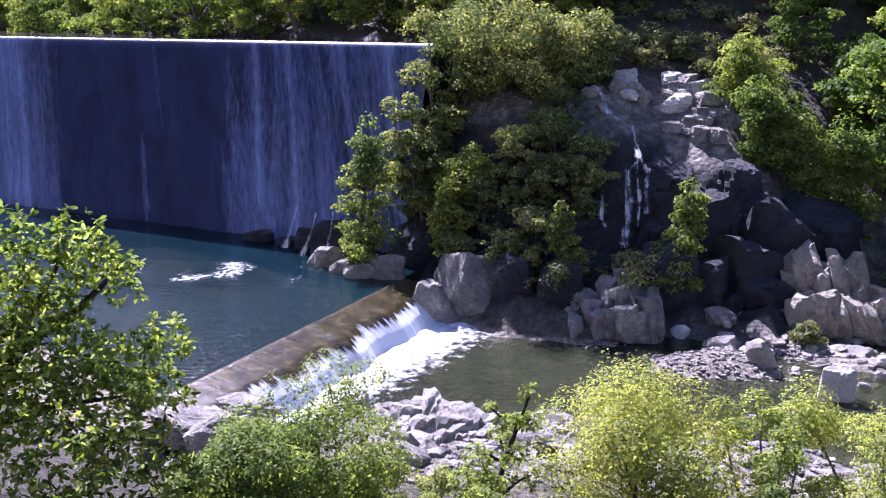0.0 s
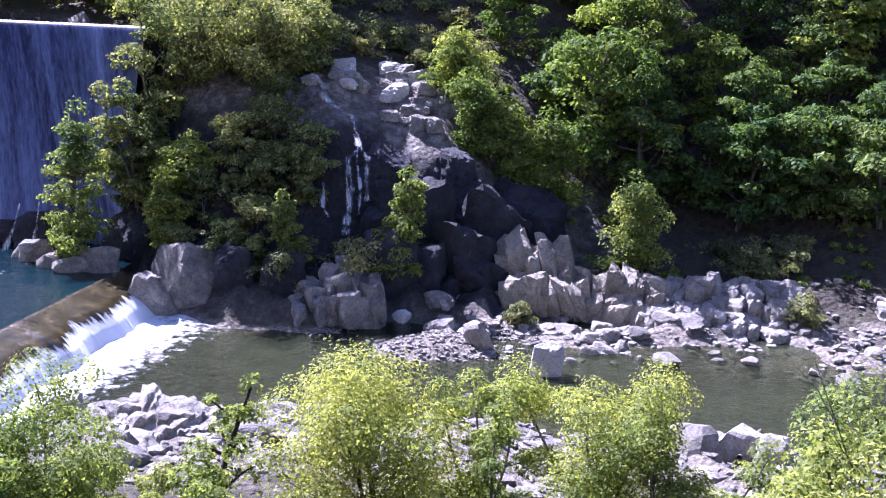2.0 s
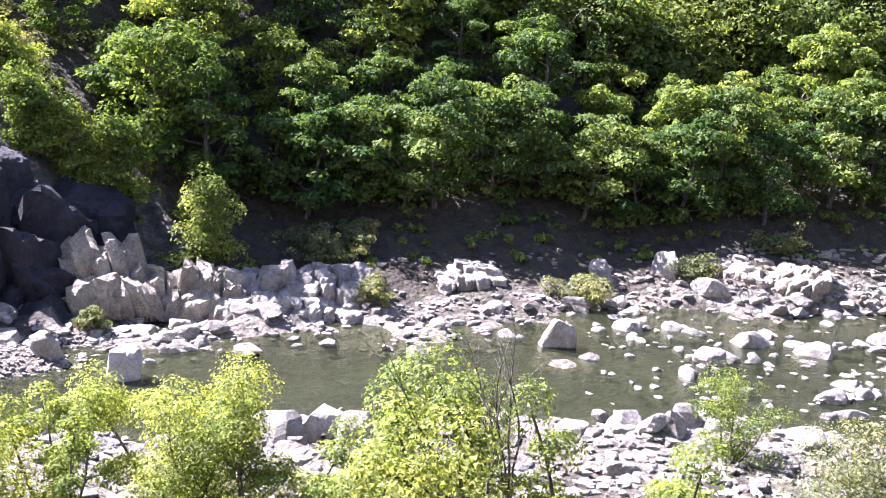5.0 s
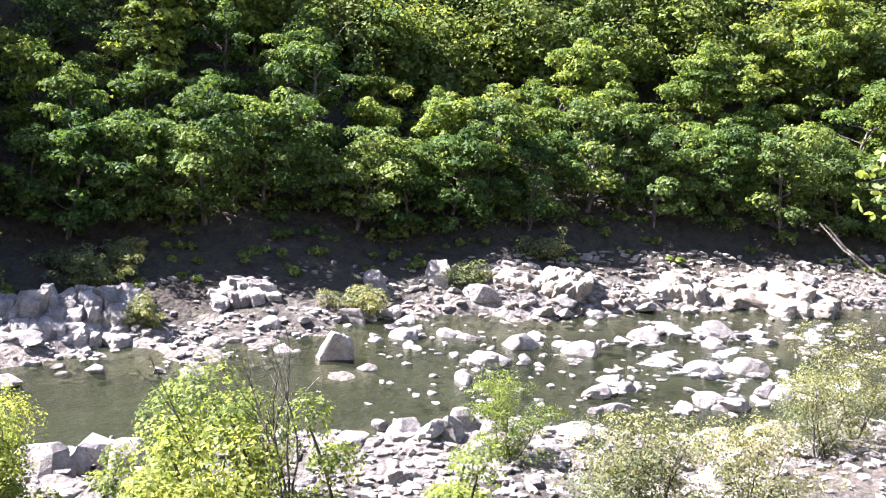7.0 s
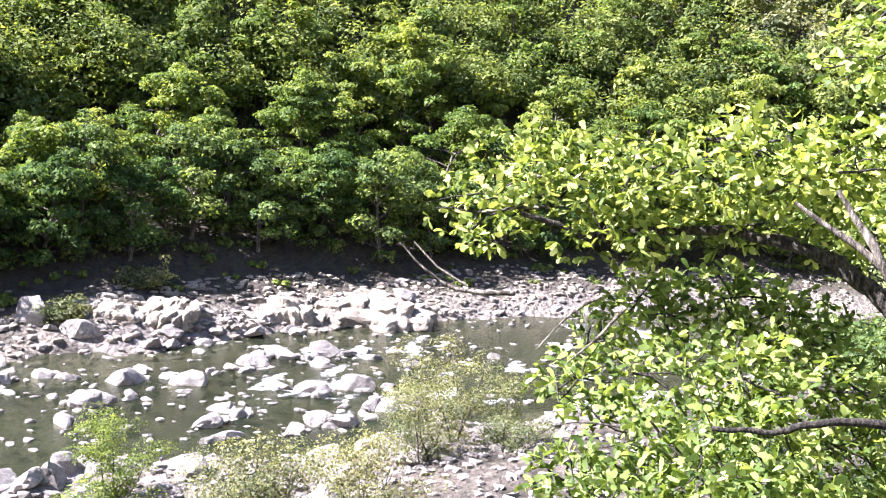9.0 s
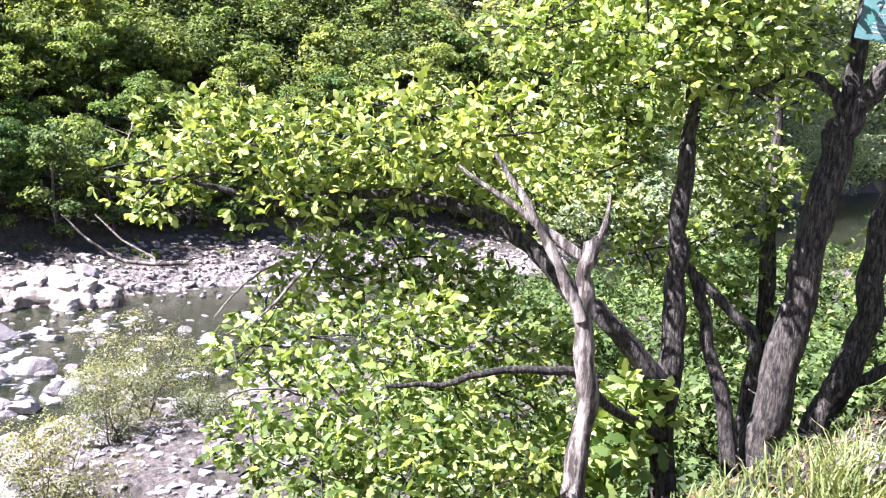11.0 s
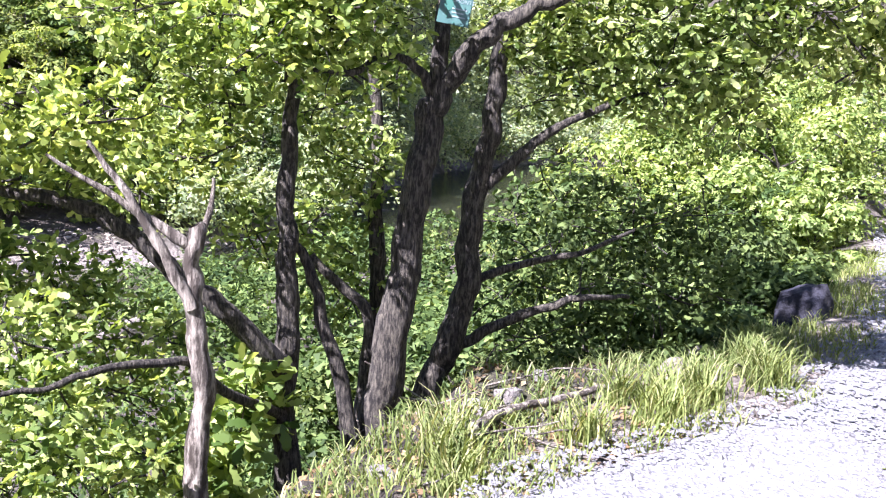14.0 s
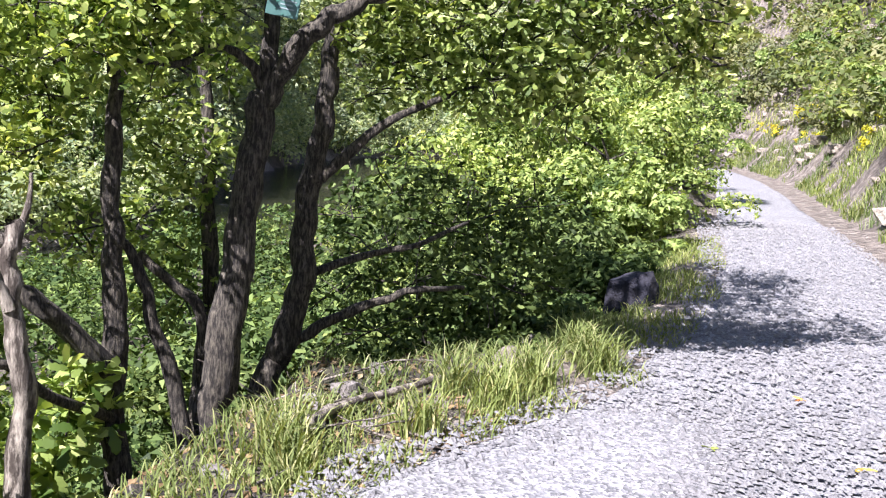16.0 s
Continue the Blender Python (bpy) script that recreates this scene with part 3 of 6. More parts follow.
flow = np.where(V > 0.95, -0.68 + 1.6 * (fbm(lip_p, 1.0, 15).reshape(U.shape) - 0.5), flow)
for key, values in (("run", run), ("drop", face_z), ("flow", flow)):
    dam_face.attributes.new(key, "FLOAT", "POINT").data.foreach_set("value", values.ravel().astype(np.float32))
part("face", dam_face, dam, "wet face in blue shade colours, streaked with falling water")
box = [(-90, 0, 0.5), (-2.6, 0, 0.5), (-2.6, 3, 0.5), (-90, 3, 0.5), (-90, 0, CREST_Z), (-2.6, 0, CREST_Z), (-2.6, 3, CREST_Z - 1), (-90, 3, CREST_Z - 1)]
part("core", mesh_from("dam_core", box, [(4, 5, 6, 7), (0, 3, 2, 1), (2, 3, 7, 6), (1, 2, 6, 5), (0, 4, 7, 3)], M_CLIFF), dam, "concrete core")

# ---- weir: a sloping sill across the river ----
weir = tagged(new("weir"), "low sloping weir with white water sliding over", "weir", kind="structure")
WA, WB = np.array([-10.6, 39.6]), np.array([-2.2, 58.9])
WL = float(np.hypot(*(WB - WA)))
wu = (WB - WA) / WL
wn = np.array([wu[1], -wu[0]])                              # downstream
weir.matrix_world = Matrix(((wu[0], wn[0], 0, WA[0]), (wu[1], wn[1], 0, WA[1]), (0, 0, 1, 0), (0, 0, 0, 1)))
U, V = np.meshgrid(np.linspace(-1.5, WL + 0.6, 160), np.linspace(0, 1, 40))
lip_y = 1.75 + 0.12 * np.sin(U * 1.3) + 0.3 * (fbm(np.stack([U.ravel(), V.ravel() * 0, V.ravel() * 0], 1), 1.1, 19).reshape(U.shape) - 0.5)
fy = np.interp(V, [0, 0.12, 0.45, 0.52, 1.0], [-0.5, 0.0, 0.95, 1.12, 1.0]) * np.where(V > 0.12, lip_y, 1) + np.where(V > 0.52, (V - 0.52) / 0.48 * 1.45, 0)
fz = np.interp(V, [0, 0.12, 0.45, 0.52, 0.75, 1.0], [POOL_Z - 0.1, POOL_Z + 0.03, POOL_Z - 0.32, POOL_Z - 0.5, 0.75, -0.15])
pp = np.stack([U.ravel(), V.ravel() * 1.5, np.zeros(U.size)], 1)
fz = fz + (fbm(pp, 1.4, 9).reshape(U.shape) - 0.5) * 0.25 * V
sill = mesh_from("weir_sill", np.stack([U, fy, fz], -1).reshape(-1, 3), grid_faces(40, 160)[:, ::-1], M_WEIR, True)
sill_white = np.interp(V, [0, 0.3, 0.44, 0.52, 0.7, 1], [-0.5, -0.3, 0.02, 0.22, 0.5, 0.75]) + 0.12 * (U / WL - 0.5) * (V > 0.3) + np.clip(1 - U / 6.5, 0, 1) * 0.3 * (V > 0.12)
sill.attributes.new("thick", "FLOAT", "POINT").data.foreach_set("value", sill_white.ravel().astype(np.float32))
part("sill", sill, weir, "brown sill under water that turns white")

# foam below the weir
U, V = np.meshgrid(np.linspace(0.5, WL + 1.0, 90), np.linspace(0, 1, 40))
foam_p = np.stack([U.ravel(), V.ravel() * 6, np.zeros(U.size)], 1)
foam_z = 0.03 + 0.28 * fbm(foam_p, 1.5, 31).reshape(U.shape) * (1 - V) ** 1.5
foam_me = mesh_from("foam", np.stack([U, 2.9 + V * (3.0 + 3.2 * U / WL), foam_z], -1).reshape(-1, 3), grid_faces(40, 90)[:, ::-1], M_FOAM, True)
thick = 0.34 * (1 - V) ** 0.7 - 0.3 * V - 0.25 * np.clip(1 - U / 3.5, 0, 1)
foam_me.attributes.new("thick", "FLOAT", "POINT").data.foreach_set("value", thick.ravel().astype(np.float32))
foam = tagged(new("foam", foam_me), "white foam churning below the weir", "white water", kind="stuff")
foam.matrix_world = weir.matrix_world.copy()

# sun glints where the dam's streams meet the pool, painted as white flecks
U, V = np.meshgrid(np.linspace(-17.5, -5.5, 90), np.linspace(-1, 1, 24))
glint_n = fbm(np.stack([U.ravel() * 0.5, V.ravel() * 1.4, np.zeros(U.size)], 1), 1.0, 83, 3).reshape(U.shape)
glint_y = 60.2 - 0.12 * (U + 10) + V * 3.2
glint_me = mesh_from("glinting_ripples", np.stack([U, glint_y, POOL_Z + 0.02 + 0.08 * glint_n], -1).reshape(-1, 3), grid_faces(24, 90)[:, ::-1], M_GLINT, True)
glint_t = 0.04 - 0.32 * V ** 2 + 0.55 * (glint_n - 0.5) - 0.15 * np.clip((U + 12) / 5, 0, 1)
glint_me.attributes.new("thick", "FLOAT", "POINT").data.foreach_set("value", glint_t.ravel().astype(np.float32))
glint = tagged(new("glinting_ripples", glint_me), "white flecks painted as sun glints on the pool", "white water", kind="stuff")
glint.visible_shadow = False

# broken water in the rapids
U, V = np.meshgrid(np.radians(np.linspace(52, 88, 130)), np.linspace(0, 1, 60))
rn, rf = np.interp(np.degrees(U), NEAR_AZ, NEAR_R) + 2, np.interp(np.degrees(U), FAR_AZ, FAR_R) - 3
RR = rn + (rf - rn) * V
rap_p = np.stack([(RR * np.sin(U)).ravel(), (RR * np.cos(U)).ravel(), np.zeros(U.size)], 1)
rap_n = fbm(rap_p * [0.5, 1.3, 1], 0.5, 61, 3).reshape(U.shape)
rap_me = mesh_from("rapids", np.stack([RR * np.sin(U), RR * np.cos(U), 0.02 + 0.1 * rap_n], -1).reshape(-1, 3), grid_faces(60, 130)[:, ::-1], M_FOAM, True)
rap_t = -0.42 + 0.75 * np.clip((rap_n - 0.5) * 3, -0.5, 1) * np.clip((np.degrees(U) - 50) / 14, 0, 1) * np.clip(4 - np.abs(V - 0.5) * 8, 0, 1)
rap_me.attributes.new("thick", "FLOAT", "POINT").data.foreach_set("value", rap_t.ravel().astype(np.float32))
rapids = tagged(new("rapids", rap_me), "white ripples where the river breaks over stones", "white water", kind="stuff")
rapids.visible_shadow = False

# ---- plants ----
def tube(path, radii, sides=6):
    """Vertices and quads of a tapered tube along a path."""
    path = np.asarray(path, float)
    n = len(path)
    tan = np.gradient(path, axis=0)
    tan /= np.linalg.norm(tan, axis=1)[:, None] + 1e-9
    ref = np.eye(3)[int(np.argmin(np.abs(tan).mean(0)))]
    side = np.cross(tan, ref + [0.05, 0.08, 0.03])
    side /= np.linalg.norm(side, axis=1)[:, None] + 1e-9
    up = np.cross(side, tan)
    a = np.linspace(0, 2 * np.pi, sides, endpoint=False)
    ring = np.cos(a)[None, :, None] * side[:, None] + np.sin(a)[None, :, None] * up[:, None]
    v = (path[:, None] + ring * np.asarray(radii)[:, None, None]).reshape(-1, 3)
    i = np.arange((n - 1) * sides)
    j = i // sides * sides + (i % sides + 1) % sides
    return v, np.stack([i, j, j + sides, i + sides], 1)


def join(pieces):
    vs, fs, base = [], [], 0
    for v, f in pieces:
        vs.append(v), fs.append(f + base)
        base += len(v)
    return np.concatenate(vs), np.concatenate(fs)


def wander(start, direction, length, steps, bend, g, lift=0.0):
    """A crooked path: a limb that wanders as it grows."""
    p, d = np.array(start, float), np.array(direction, float)
    d /= np.linalg.norm(d)
    out = [p.copy()]
    for _ in range(steps):
        d = d + g.normal(0, bend, 3) + [0, 0, lift]
        d /= np.linalg.norm(d)
        p = p + d * length / steps
        out.append(p.copy())
    return np.array(out)


def leaves(centres, normals, size, g, spread=0.9, long=1.6, simple=False):
    """Folded pointed leaves, one island each: 4 corners, two triangles with a crease."""
    n = len(centres)
    nn = normals + g.normal(0, spread, (n, 3))
    nn /= np.linalg.norm(nn, axis=1)[:, None] + 1e-9
    t = np.cross(nn, g.normal(0, 1, (n, 3)))
    t /= np.linalg.norm(t, axis=1)[:, None] + 1e-9
    b = np.cross(nn, t)
    s = (size * g.uniform(0.6, 1.35, n))[:, None]
    tip, tail = centres + t * s * long / 2, centres - t * s * long / 2
    if simple:
        tail = centres - t * s * long * 0.4
        v = np.stack([tail - b * s / 2, tail + b * s / 2, tip], 1).reshape(-1, 3)
        return v, np.arange(n * 3).reshape(-1, 3)
    l, r = centres + b * s / 2 + nn * s * 0.16, centres - b * s / 2 + nn * s * 0.16
    v = np.stack([tail, r, tip, l], 1).reshape(-1, 3)
    i = np.arange(n) * 4
    f = np.concatenate([np.stack([i, i + 1, i + 2], 1), np.stack([i, i + 2, i + 3], 1)])
    return v, f


def lobes_leaves(lobes, count, size, g, **k):
    """Leaves gathered in the outer shells of a crown's lobes (x, y, z, radius, flatness)."""
    lob = np.array(lobes)
    w = lob[:, 3] ** 2
    pick = g.choice(len(lob), count, p=w / w.sum())
    d = g.normal(0, 1, (count, 3))
    d /= np.linalg.norm(d, axis=1)[:, None]
    flip = (d[:, 2] < -0.15) & (g.uniform(0, 1, count) < 0.7)
    d[:, 2] = np.where(flip, -d[:, 2], d[:, 2])
    rad = lob[pick, 3] * g.uniform(0.35, 1.0, count) ** 0.4 * (0.8 + 0.45 * vnoise(d * 2.2 + pick[:, None] * 3.1, 1.0, 5))
    c = lob[pick, :3] + d * rad[:, None] * np.stack([np.ones(count), np.ones(count), lob[pick, 4]], 1)
    return leaves(c, d + [0, 0, 0.5], size, g, **{"spread": 0.5, **k})


def broadleaf(seed, tall, wide, count, leaf, bare=0.25, lobes=14, stems=1, fat=1.0, taper=0.0, clump=0.0):
    """Trunk and crown meshes of one tree or bush, with its base at the origin."""
    g = np.random.default_rng(seed)
    wood, blobs = [], []
    for k in range(stems):
        lean = g.normal(0, 0.12 if stems == 1 else 0.3, 2)
        trunk = wander((g.normal(0, 0.06 * stems), g.normal(0, 0.06 * stems), -0.4), (lean[0], lean[1], 1), tall * 0.85, 7, 0.09, g, 0.05)
        r0 = tall * 0.02 / stems ** 0.4
        wood.append(tube(trunk, np.linspace(r0, r0 * 0.25, 8)))
        for j in range(max(3, lobes // stems)):
            h = bare + (1 - bare) * (j + g.uniform(0, 1)) / max(3, lobes // stems)
            i = int(np.clip(h * 7, 1, 6))
            a = j * 2.4 + g.uniform(-0.5, 0.5)
            reach = wide * 0.5 * (1.02 - abs(h - 0.5) ** 1.5 * 1.7) * g.uniform(0.4, 1.12) * (1.25 - taper * 1.1 * h if taper else 1)
            limb = wander(trunk[i], (math.cos(a), math.sin(a), 0.45), max(reach, 0.2), 4, 0.16, g, 0.05)
            wood.append(tube(limb, np.linspace(r0 * 0.42, r0 * 0.1, 5), 3 if leaf > 0.2 else 4))
            if clump:                                       # broad leafy pads at the limbs' ends
                blobs.append((*limb[-1], wide * clump * g.uniform(0.7, 1.25), g.uniform(0.4, 0.65)))
                if j % 2:
                    blobs.append((*(limb[2] + g.normal(0, wide * 0.05, 3)), wide * clump * g.uniform(0.6, 0.9), 0.6))
                continue
            blobs.append((*limb[-1], wide * g.uniform(0.07, 0.15), g.uniform(0.45, 0.8)))
            blobs.append((*(limb[2] + g.normal(0, wide * 0.04, 3)), wide * g.uniform(0.06, 0.12), 0.7))
            blobs.append((*(limb[3] + g.normal(0, wide * 0.06, 3)), wide * g.uniform(0.05, 0.11), g.uniform(0.4, 0.8)))
        blobs.append((*trunk[-1], wide * 0.12, 1.2))
    wv, wf = join(wood)
    blobs = [(bx, by, bz, br * fat, bf) for bx, by, bz, br, bf in blobs]
    lv, lf = lobes_leaves(blobs, count, leaf, g, simple=True)
    return wv, wf, lv, lf


def make_tree(name, seed, label, category, mat, bark, **k):
    wv, wf, lv, lf = broadleaf(seed, **k)
    ob = tagged(new(name), label, category)
    stems = part("trunk", mesh_from(name + "_wood", wv, wf, bark, True), ob)
    if k.get("stems", 1) > 1:
        tagged(stems, kind="stuff")
    part("crown", mesh_from(name + "_leaves", lv, lf, mat), ob)
    return ob


def plant(ob, x, y, scale=1.0, turn=0.0, z=None, squash=1.0):
    """A copy of a plant on the ground at x, y."""
    c = copy_thing(ob, pose(x, y, height(x, y) if z is None else z, 0, 0, turn) @ Matrix.Diagonal((scale, scale, scale * squash, 1)))
    return c


def retire(*obs):
    for ob in obs:
        for o in (*ob.children_recursive, ob):
            bpy.data.objects.remove(o)


# wooded slopes across the river
def az_of(x, y):
    return math.degrees(math.atan2(x, y))


def wood_set(label, count, leaf, seed, mat, bare=0.08):
    return [make_tree("oak_tree", seed + i, label, "tree", mat, M_BARK_FAR, tall=t, wide=w, count=count, leaf=leaf, bare=bare, lobes=24, taper=0.3, clump=0.15)
            for i, (t, w) in enumerate(((9, 6.2), (8, 6.6), (10.5, 6), (7, 5.6), (9, 7.2)))]


near_wood = wood_set("leafy green oak on the wooded slope", 4200, 0.21, 40, M_FAR_LEAF)
far_wood = wood_set("green oak high on the wooded slope", 2700, 0.28, 60, M_FAR_LEAF)
edge_wood = wood_set("slope-foot tree with shade put into its leaf colour", 4200, 0.21, 80, M_SHADED_LEAF, 0.1)
g = np.random.default_rng(3)
WOOD_AZ = [-24, -17, -9, -3, 0, 17, 20, 24, 30, 50, 75, 92, 100, 108, 112]
WOOD_R = [150, 104, 86, 80, 78, 77, 70, 69, 69.5, 75, 93.5, 111, 135, 272, 340]
spots = []
for k in range(40):                                         # the front row leans out over the bank
    az = 31 + 63 * (k + g.uniform(-0.3, 0.3)) / 40
    r = np.interp(az, WOOD_AZ, WOOD_R) + g.uniform(-0.6, 3.0)
    spots.append((r * math.sin(radians(az)), r * math.cos(radians(az)), 0.0))
for _ in range(14000):
    az, depth = g.uniform(-24, 98), g.uniform(0, 1) ** 1.4 * 30
    r = np.interp(az, WOOD_AZ, WOOD_R) + depth
    x, y = r * math.sin(radians(az)), r * math.cos(radians(az))
    if 8.5 < az < 16.5 and depth < 9:
        continue
    gap = 3.3 + 0.05 * depth + 0.012 * (r - 80)
    if len(spots) < 275 and all((x - p) ** 2 + (y - q) ** 2 > gap * gap for p, q, _ in spots):
        spots.append((x, y, depth))
for x, y, depth in spots:
    far = depth > 12 or math.hypot(x, y) > 120
    # painted-shade trees: the front row and the bearings where the slope is dark
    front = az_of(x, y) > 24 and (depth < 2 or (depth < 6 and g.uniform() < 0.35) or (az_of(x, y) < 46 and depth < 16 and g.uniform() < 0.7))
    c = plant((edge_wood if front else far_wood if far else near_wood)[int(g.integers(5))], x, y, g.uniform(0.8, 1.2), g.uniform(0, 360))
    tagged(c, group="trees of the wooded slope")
retire(*near_wood, *far_wood, *edge_wood)

# far woods beyond, too many to tell apart
g = np.random.default_rng(5)
pieces = []
for _ in range(1450):
    az, k = (g.uniform(38, 112) if g.uniform() < 0.84 else g.uniform(-26, 38)), g.uniform(0, 1) ** 1.2
    r = np.interp(az, WOOD_AZ, WOOD_R) + 15 + k * np.interp(az, [-26, 70, 84, 128], [55, 55, 130, 130])
    x, y = r * math.sin(radians(az)), r * math.cos(radians(az))
    z = height(x, y)
    size, top = g.uniform(1.5, 2.9), g.uniform(3.5, 8.0)
    lob = [(x, y, z + top - size * 0.5, size, 0.85)]
    for _ in range(6):                                      # a domed crown with smaller heads round it
        turn, low = g.uniform(0, 6.28), g.uniform(0.1, 1.0)
        lob.append((x + size * 0.95 * math.cos(turn) * low, y + size * 0.95 * math.sin(turn) * low, z + top - size * (0.3 + 1.1 * low), size * g.uniform(0.4, 0.62), 0.8))
    pieces.append(lobes_leaves(lob, int(150 + 110 * size), 0.27 + 0.0012 * (r - 90), g, simple=True))
for _ in range(420):
    az = g.uniform(64, 104)
    r = np.interp(az, WOOD_AZ, WOOD_R) + 22 + g.uniform(0, 90)
    x, y = r * math.sin(radians(az)), r * math.cos(radians(az))
    size = g.uniform(1.6, 3.2)
    z = height(x, y) + g.uniform(2.5, 5.0)
    pieces.append(lobes_leaves([(x, y, z, size, 0.85)] + [(x + g.normal(0, size * 0.6), y + g.normal(0, size * 0.6), z - size * g.uniform(0.2, 1.0), size * 0.55, 0.8) for _ in range(4)], int(90 + 70 * size), 0.33 + 0.0012 * (r - 90), g, simple=True))
v, f = join(pieces)
tagged(new("far_woods", mesh_from("far_woods", v, f, M_WOOD_LEAF)), "dense green woods high on the valley sides", "woods", kind="stuff")
pieces = []
for _ in range(260):
    az, k = g.uniform(17, 92), g.uniform(-6, 16)
    r = np.interp(az, WOOD_AZ, WOOD_R) + k
    x, y = r * math.sin(radians(az)), r * math.cos(radians(az))
    s = g.uniform(0.4, 1.0) * (0.4 if k < 0 else 1.1)
    pieces.append(lobes_leaves([(x + g.normal(0, 0.6), y + g.normal(0, 0.6), height(x, y) + 0.4 * s, s, 0.7) for _ in range(3)], 150, 0.22, g, simple=True))
v, f = join(pieces)
tagged(new("undergrowth", mesh_from("undergrowth", v, f, M_WOOD_LEAF)), "dark green undergrowth beneath the wood", "undergrowth", kind="stuff")

pieces = []
for _ in range(90):
    az, k = g.uniform(6.5, 17.5), g.uniform(15, 32)
    r = np.interp(az, FAR_AZ, FAR_R) + k
    x, y = r * math.sin(radians(az)), r * math.cos(radians(az))
    s = g.uniform(0.4, 0.9)
    pieces.append(lobes_leaves([(x + g.normal(0, 0.7), y + g.normal(0, 0.7), height(x, y) + 0.5 * s, s, 0.7) for _ in range(3)], 170, 0.17, g, simple=True))
v, f = join(pieces)
tagged(new("dry_scrub", mesh_from("dry_scrub", v, f, M_GREY_LEAF)), "pale dry scrub on the sunny slope above the cliff", "scrub", kind="stuff")

pieces = []
for _ in range(70):                                         # dry grey scrub on an open patch high up
    az, r = g.uniform(85.5, 91.5), g.uniform(132, 168)
    x, y = r * math.sin(radians(az)), r * math.cos(radians(az))
    pieces.append(lobes_leaves([(x + g.normal(0, 1.2), y + g.normal(0, 1.2), height(x, y) + g.uniform(1.5, 4.5), g.uniform(1.0, 2.0), 0.8) for _ in range(4)], 260, 0.36, g, simple=True))
v, f = join(pieces)
tagged(new("hill_scrub", mesh_from("hill_scrub", v, f, M_GREY_LEAF)), "greyish dry scrub patch on the far hillside", "scrub", kind="stuff")

# woods on the steep far side downstream
pieces = []
for _ in range(850):
    az = g.uniform(93, 124)
    r = np.interp(az, FAR_AZ, FAR_R) + 2 + 70 * g.uniform(0, 1) ** 1.2
    x, y = r * math.sin(radians(az)), r * math.cos(radians(az))
    z = height(x, y)
    if z < 0.3:
        continue
    s = 1.2 + r / 150
    pieces.append(lobes_leaves([(x + g.normal(0, 1.5 * s), y + g.normal(0, 1.5 * s), z + g.uniform(0.3, 3.0) * s, s * g.uniform(0.7, 1.3), 0.85) for _ in range(6)], 240, 0.25 + 0.0013 * r, g, simple=True))
v, f = join(pieces)
tagged(new("downstream_woods", mesh_from("downstream_woods", v, f, M_HAZY_LEAF)), "grey-green woods on the far side downstream", "woods", kind="stuff")

# scrub on the valley side downstream
pieces = []
for _ in range(700):
    az, r = g.uniform(106, 138), 26 * 11 ** g.uniform(0, 1)
    x, y = r * math.sin(radians(az)), r * math.cos(radians(az))
    z = height(x, y)
    if z < 1.0 or -3.2 < x * ROAD_N[0] + y * ROAD_N[1] - 0.055 * (r - 9) < 2.0:
        continue
    s = g.uniform(0.5, 1.0) * (0.7 + r / 75)
    pieces.append(lobes_leaves([(x + g.normal(0, s * 0.8), y + g.normal(0, s * 0.8), z + g.uniform(0.1, 1.0) * s, s * 0.6, 0.8) for _ in range(5)], 230, 0.08 + 0.0016 * r, g, simple=True))
v, f = join(pieces)
tagged(new("valley_scrub", mesh_from("valley_scrub", v, f, M_WOOD_LEAF)), "green scrub on the valley side beyond the track", "scrub", kind="stuff")

# green thickets on the near bank downstream
pieces = []
for _ in range(230):
    az, r = g.uniform(86, 122), g.uniform(16, 105)
    if r > np.interp(az, NEAR_AZ, NEAR_R) - 3:
        continue
    x, y = r * math.sin(radians(az)), r * math.cos(radians(az))
    if x * ROAD_N[0] + y * ROAD_N[1] < 5:
        continue
    s = g.uniform(0.7, 1.3) * (1 + r / 90)
    pieces.append(lobes_leaves([(x + g.normal(0, s * 0.7), y + g.normal(0, s * 0.7), height(x, y) + g.uniform(0.2, 1.4) * s, s * 0.8, 0.8) for _ in range(5)], 330, 0.11 + 0.0022 * r, g, simple=True))
v, f = join(pieces)
tagged(new("bank_thicket", mesh_from("bank_thicket", v, f, M_SHADED_EDGE_LEAF)), "green thicket covering the near bank downstream", "thicket", kind="stuff")

# ---- rocks ----
def sphere(level):
    bm = bmesh.new()
    bmesh.ops.create_icosphere(bm, subdivisions=level, radius=1.0)
    v = np.array([q.co[:] for q in bm.verts])
    f = np.array([[q.index for q in p.verts] for p in bm.faces])
    bm.free()
    return v, f


SPHERES = {k: sphere(k) for k in (1, 2, 3, 4)}


def hewn(d, g, planes, flat=1.0, low=0.62, high=1.0):
    """A ball cut by random planes: facets that meet in sharp edges."""
    n = g.normal(0, 1, (planes, 3)) * [1, 1, flat]
    n = np.concatenate([n, [(0, 0, 1), (0, 0, -1)] + g.normal(0, 0.15, (2, 3))])
    n /= np.linalg.norm(n, axis=1)[:, None]
    h = g.uniform(low, high, len(n))
    r = np.min(np.where(d @ n.T > 0.05, h[None] / np.maximum(d @ n.T, 0.05), 9.0), 1)
    return d * np.minimum(r, 1.45)[:, None]


def rock_shape(seed, level=2, planes=12, rough=0.05):
    """An angular stone with flat broken faces, a second set of chips off its edges, and rough skin."""
    g = np.random.default_rng(seed)
    d, f = SPHERES[level]
    v = hewn(d, g, planes)
    if level > 1:
        v = v * (1 + rough * 2.2 * (fbm(v + seed * 7.3, 2.6, seed, 4)[:, None] - 0.5))
    return v, f


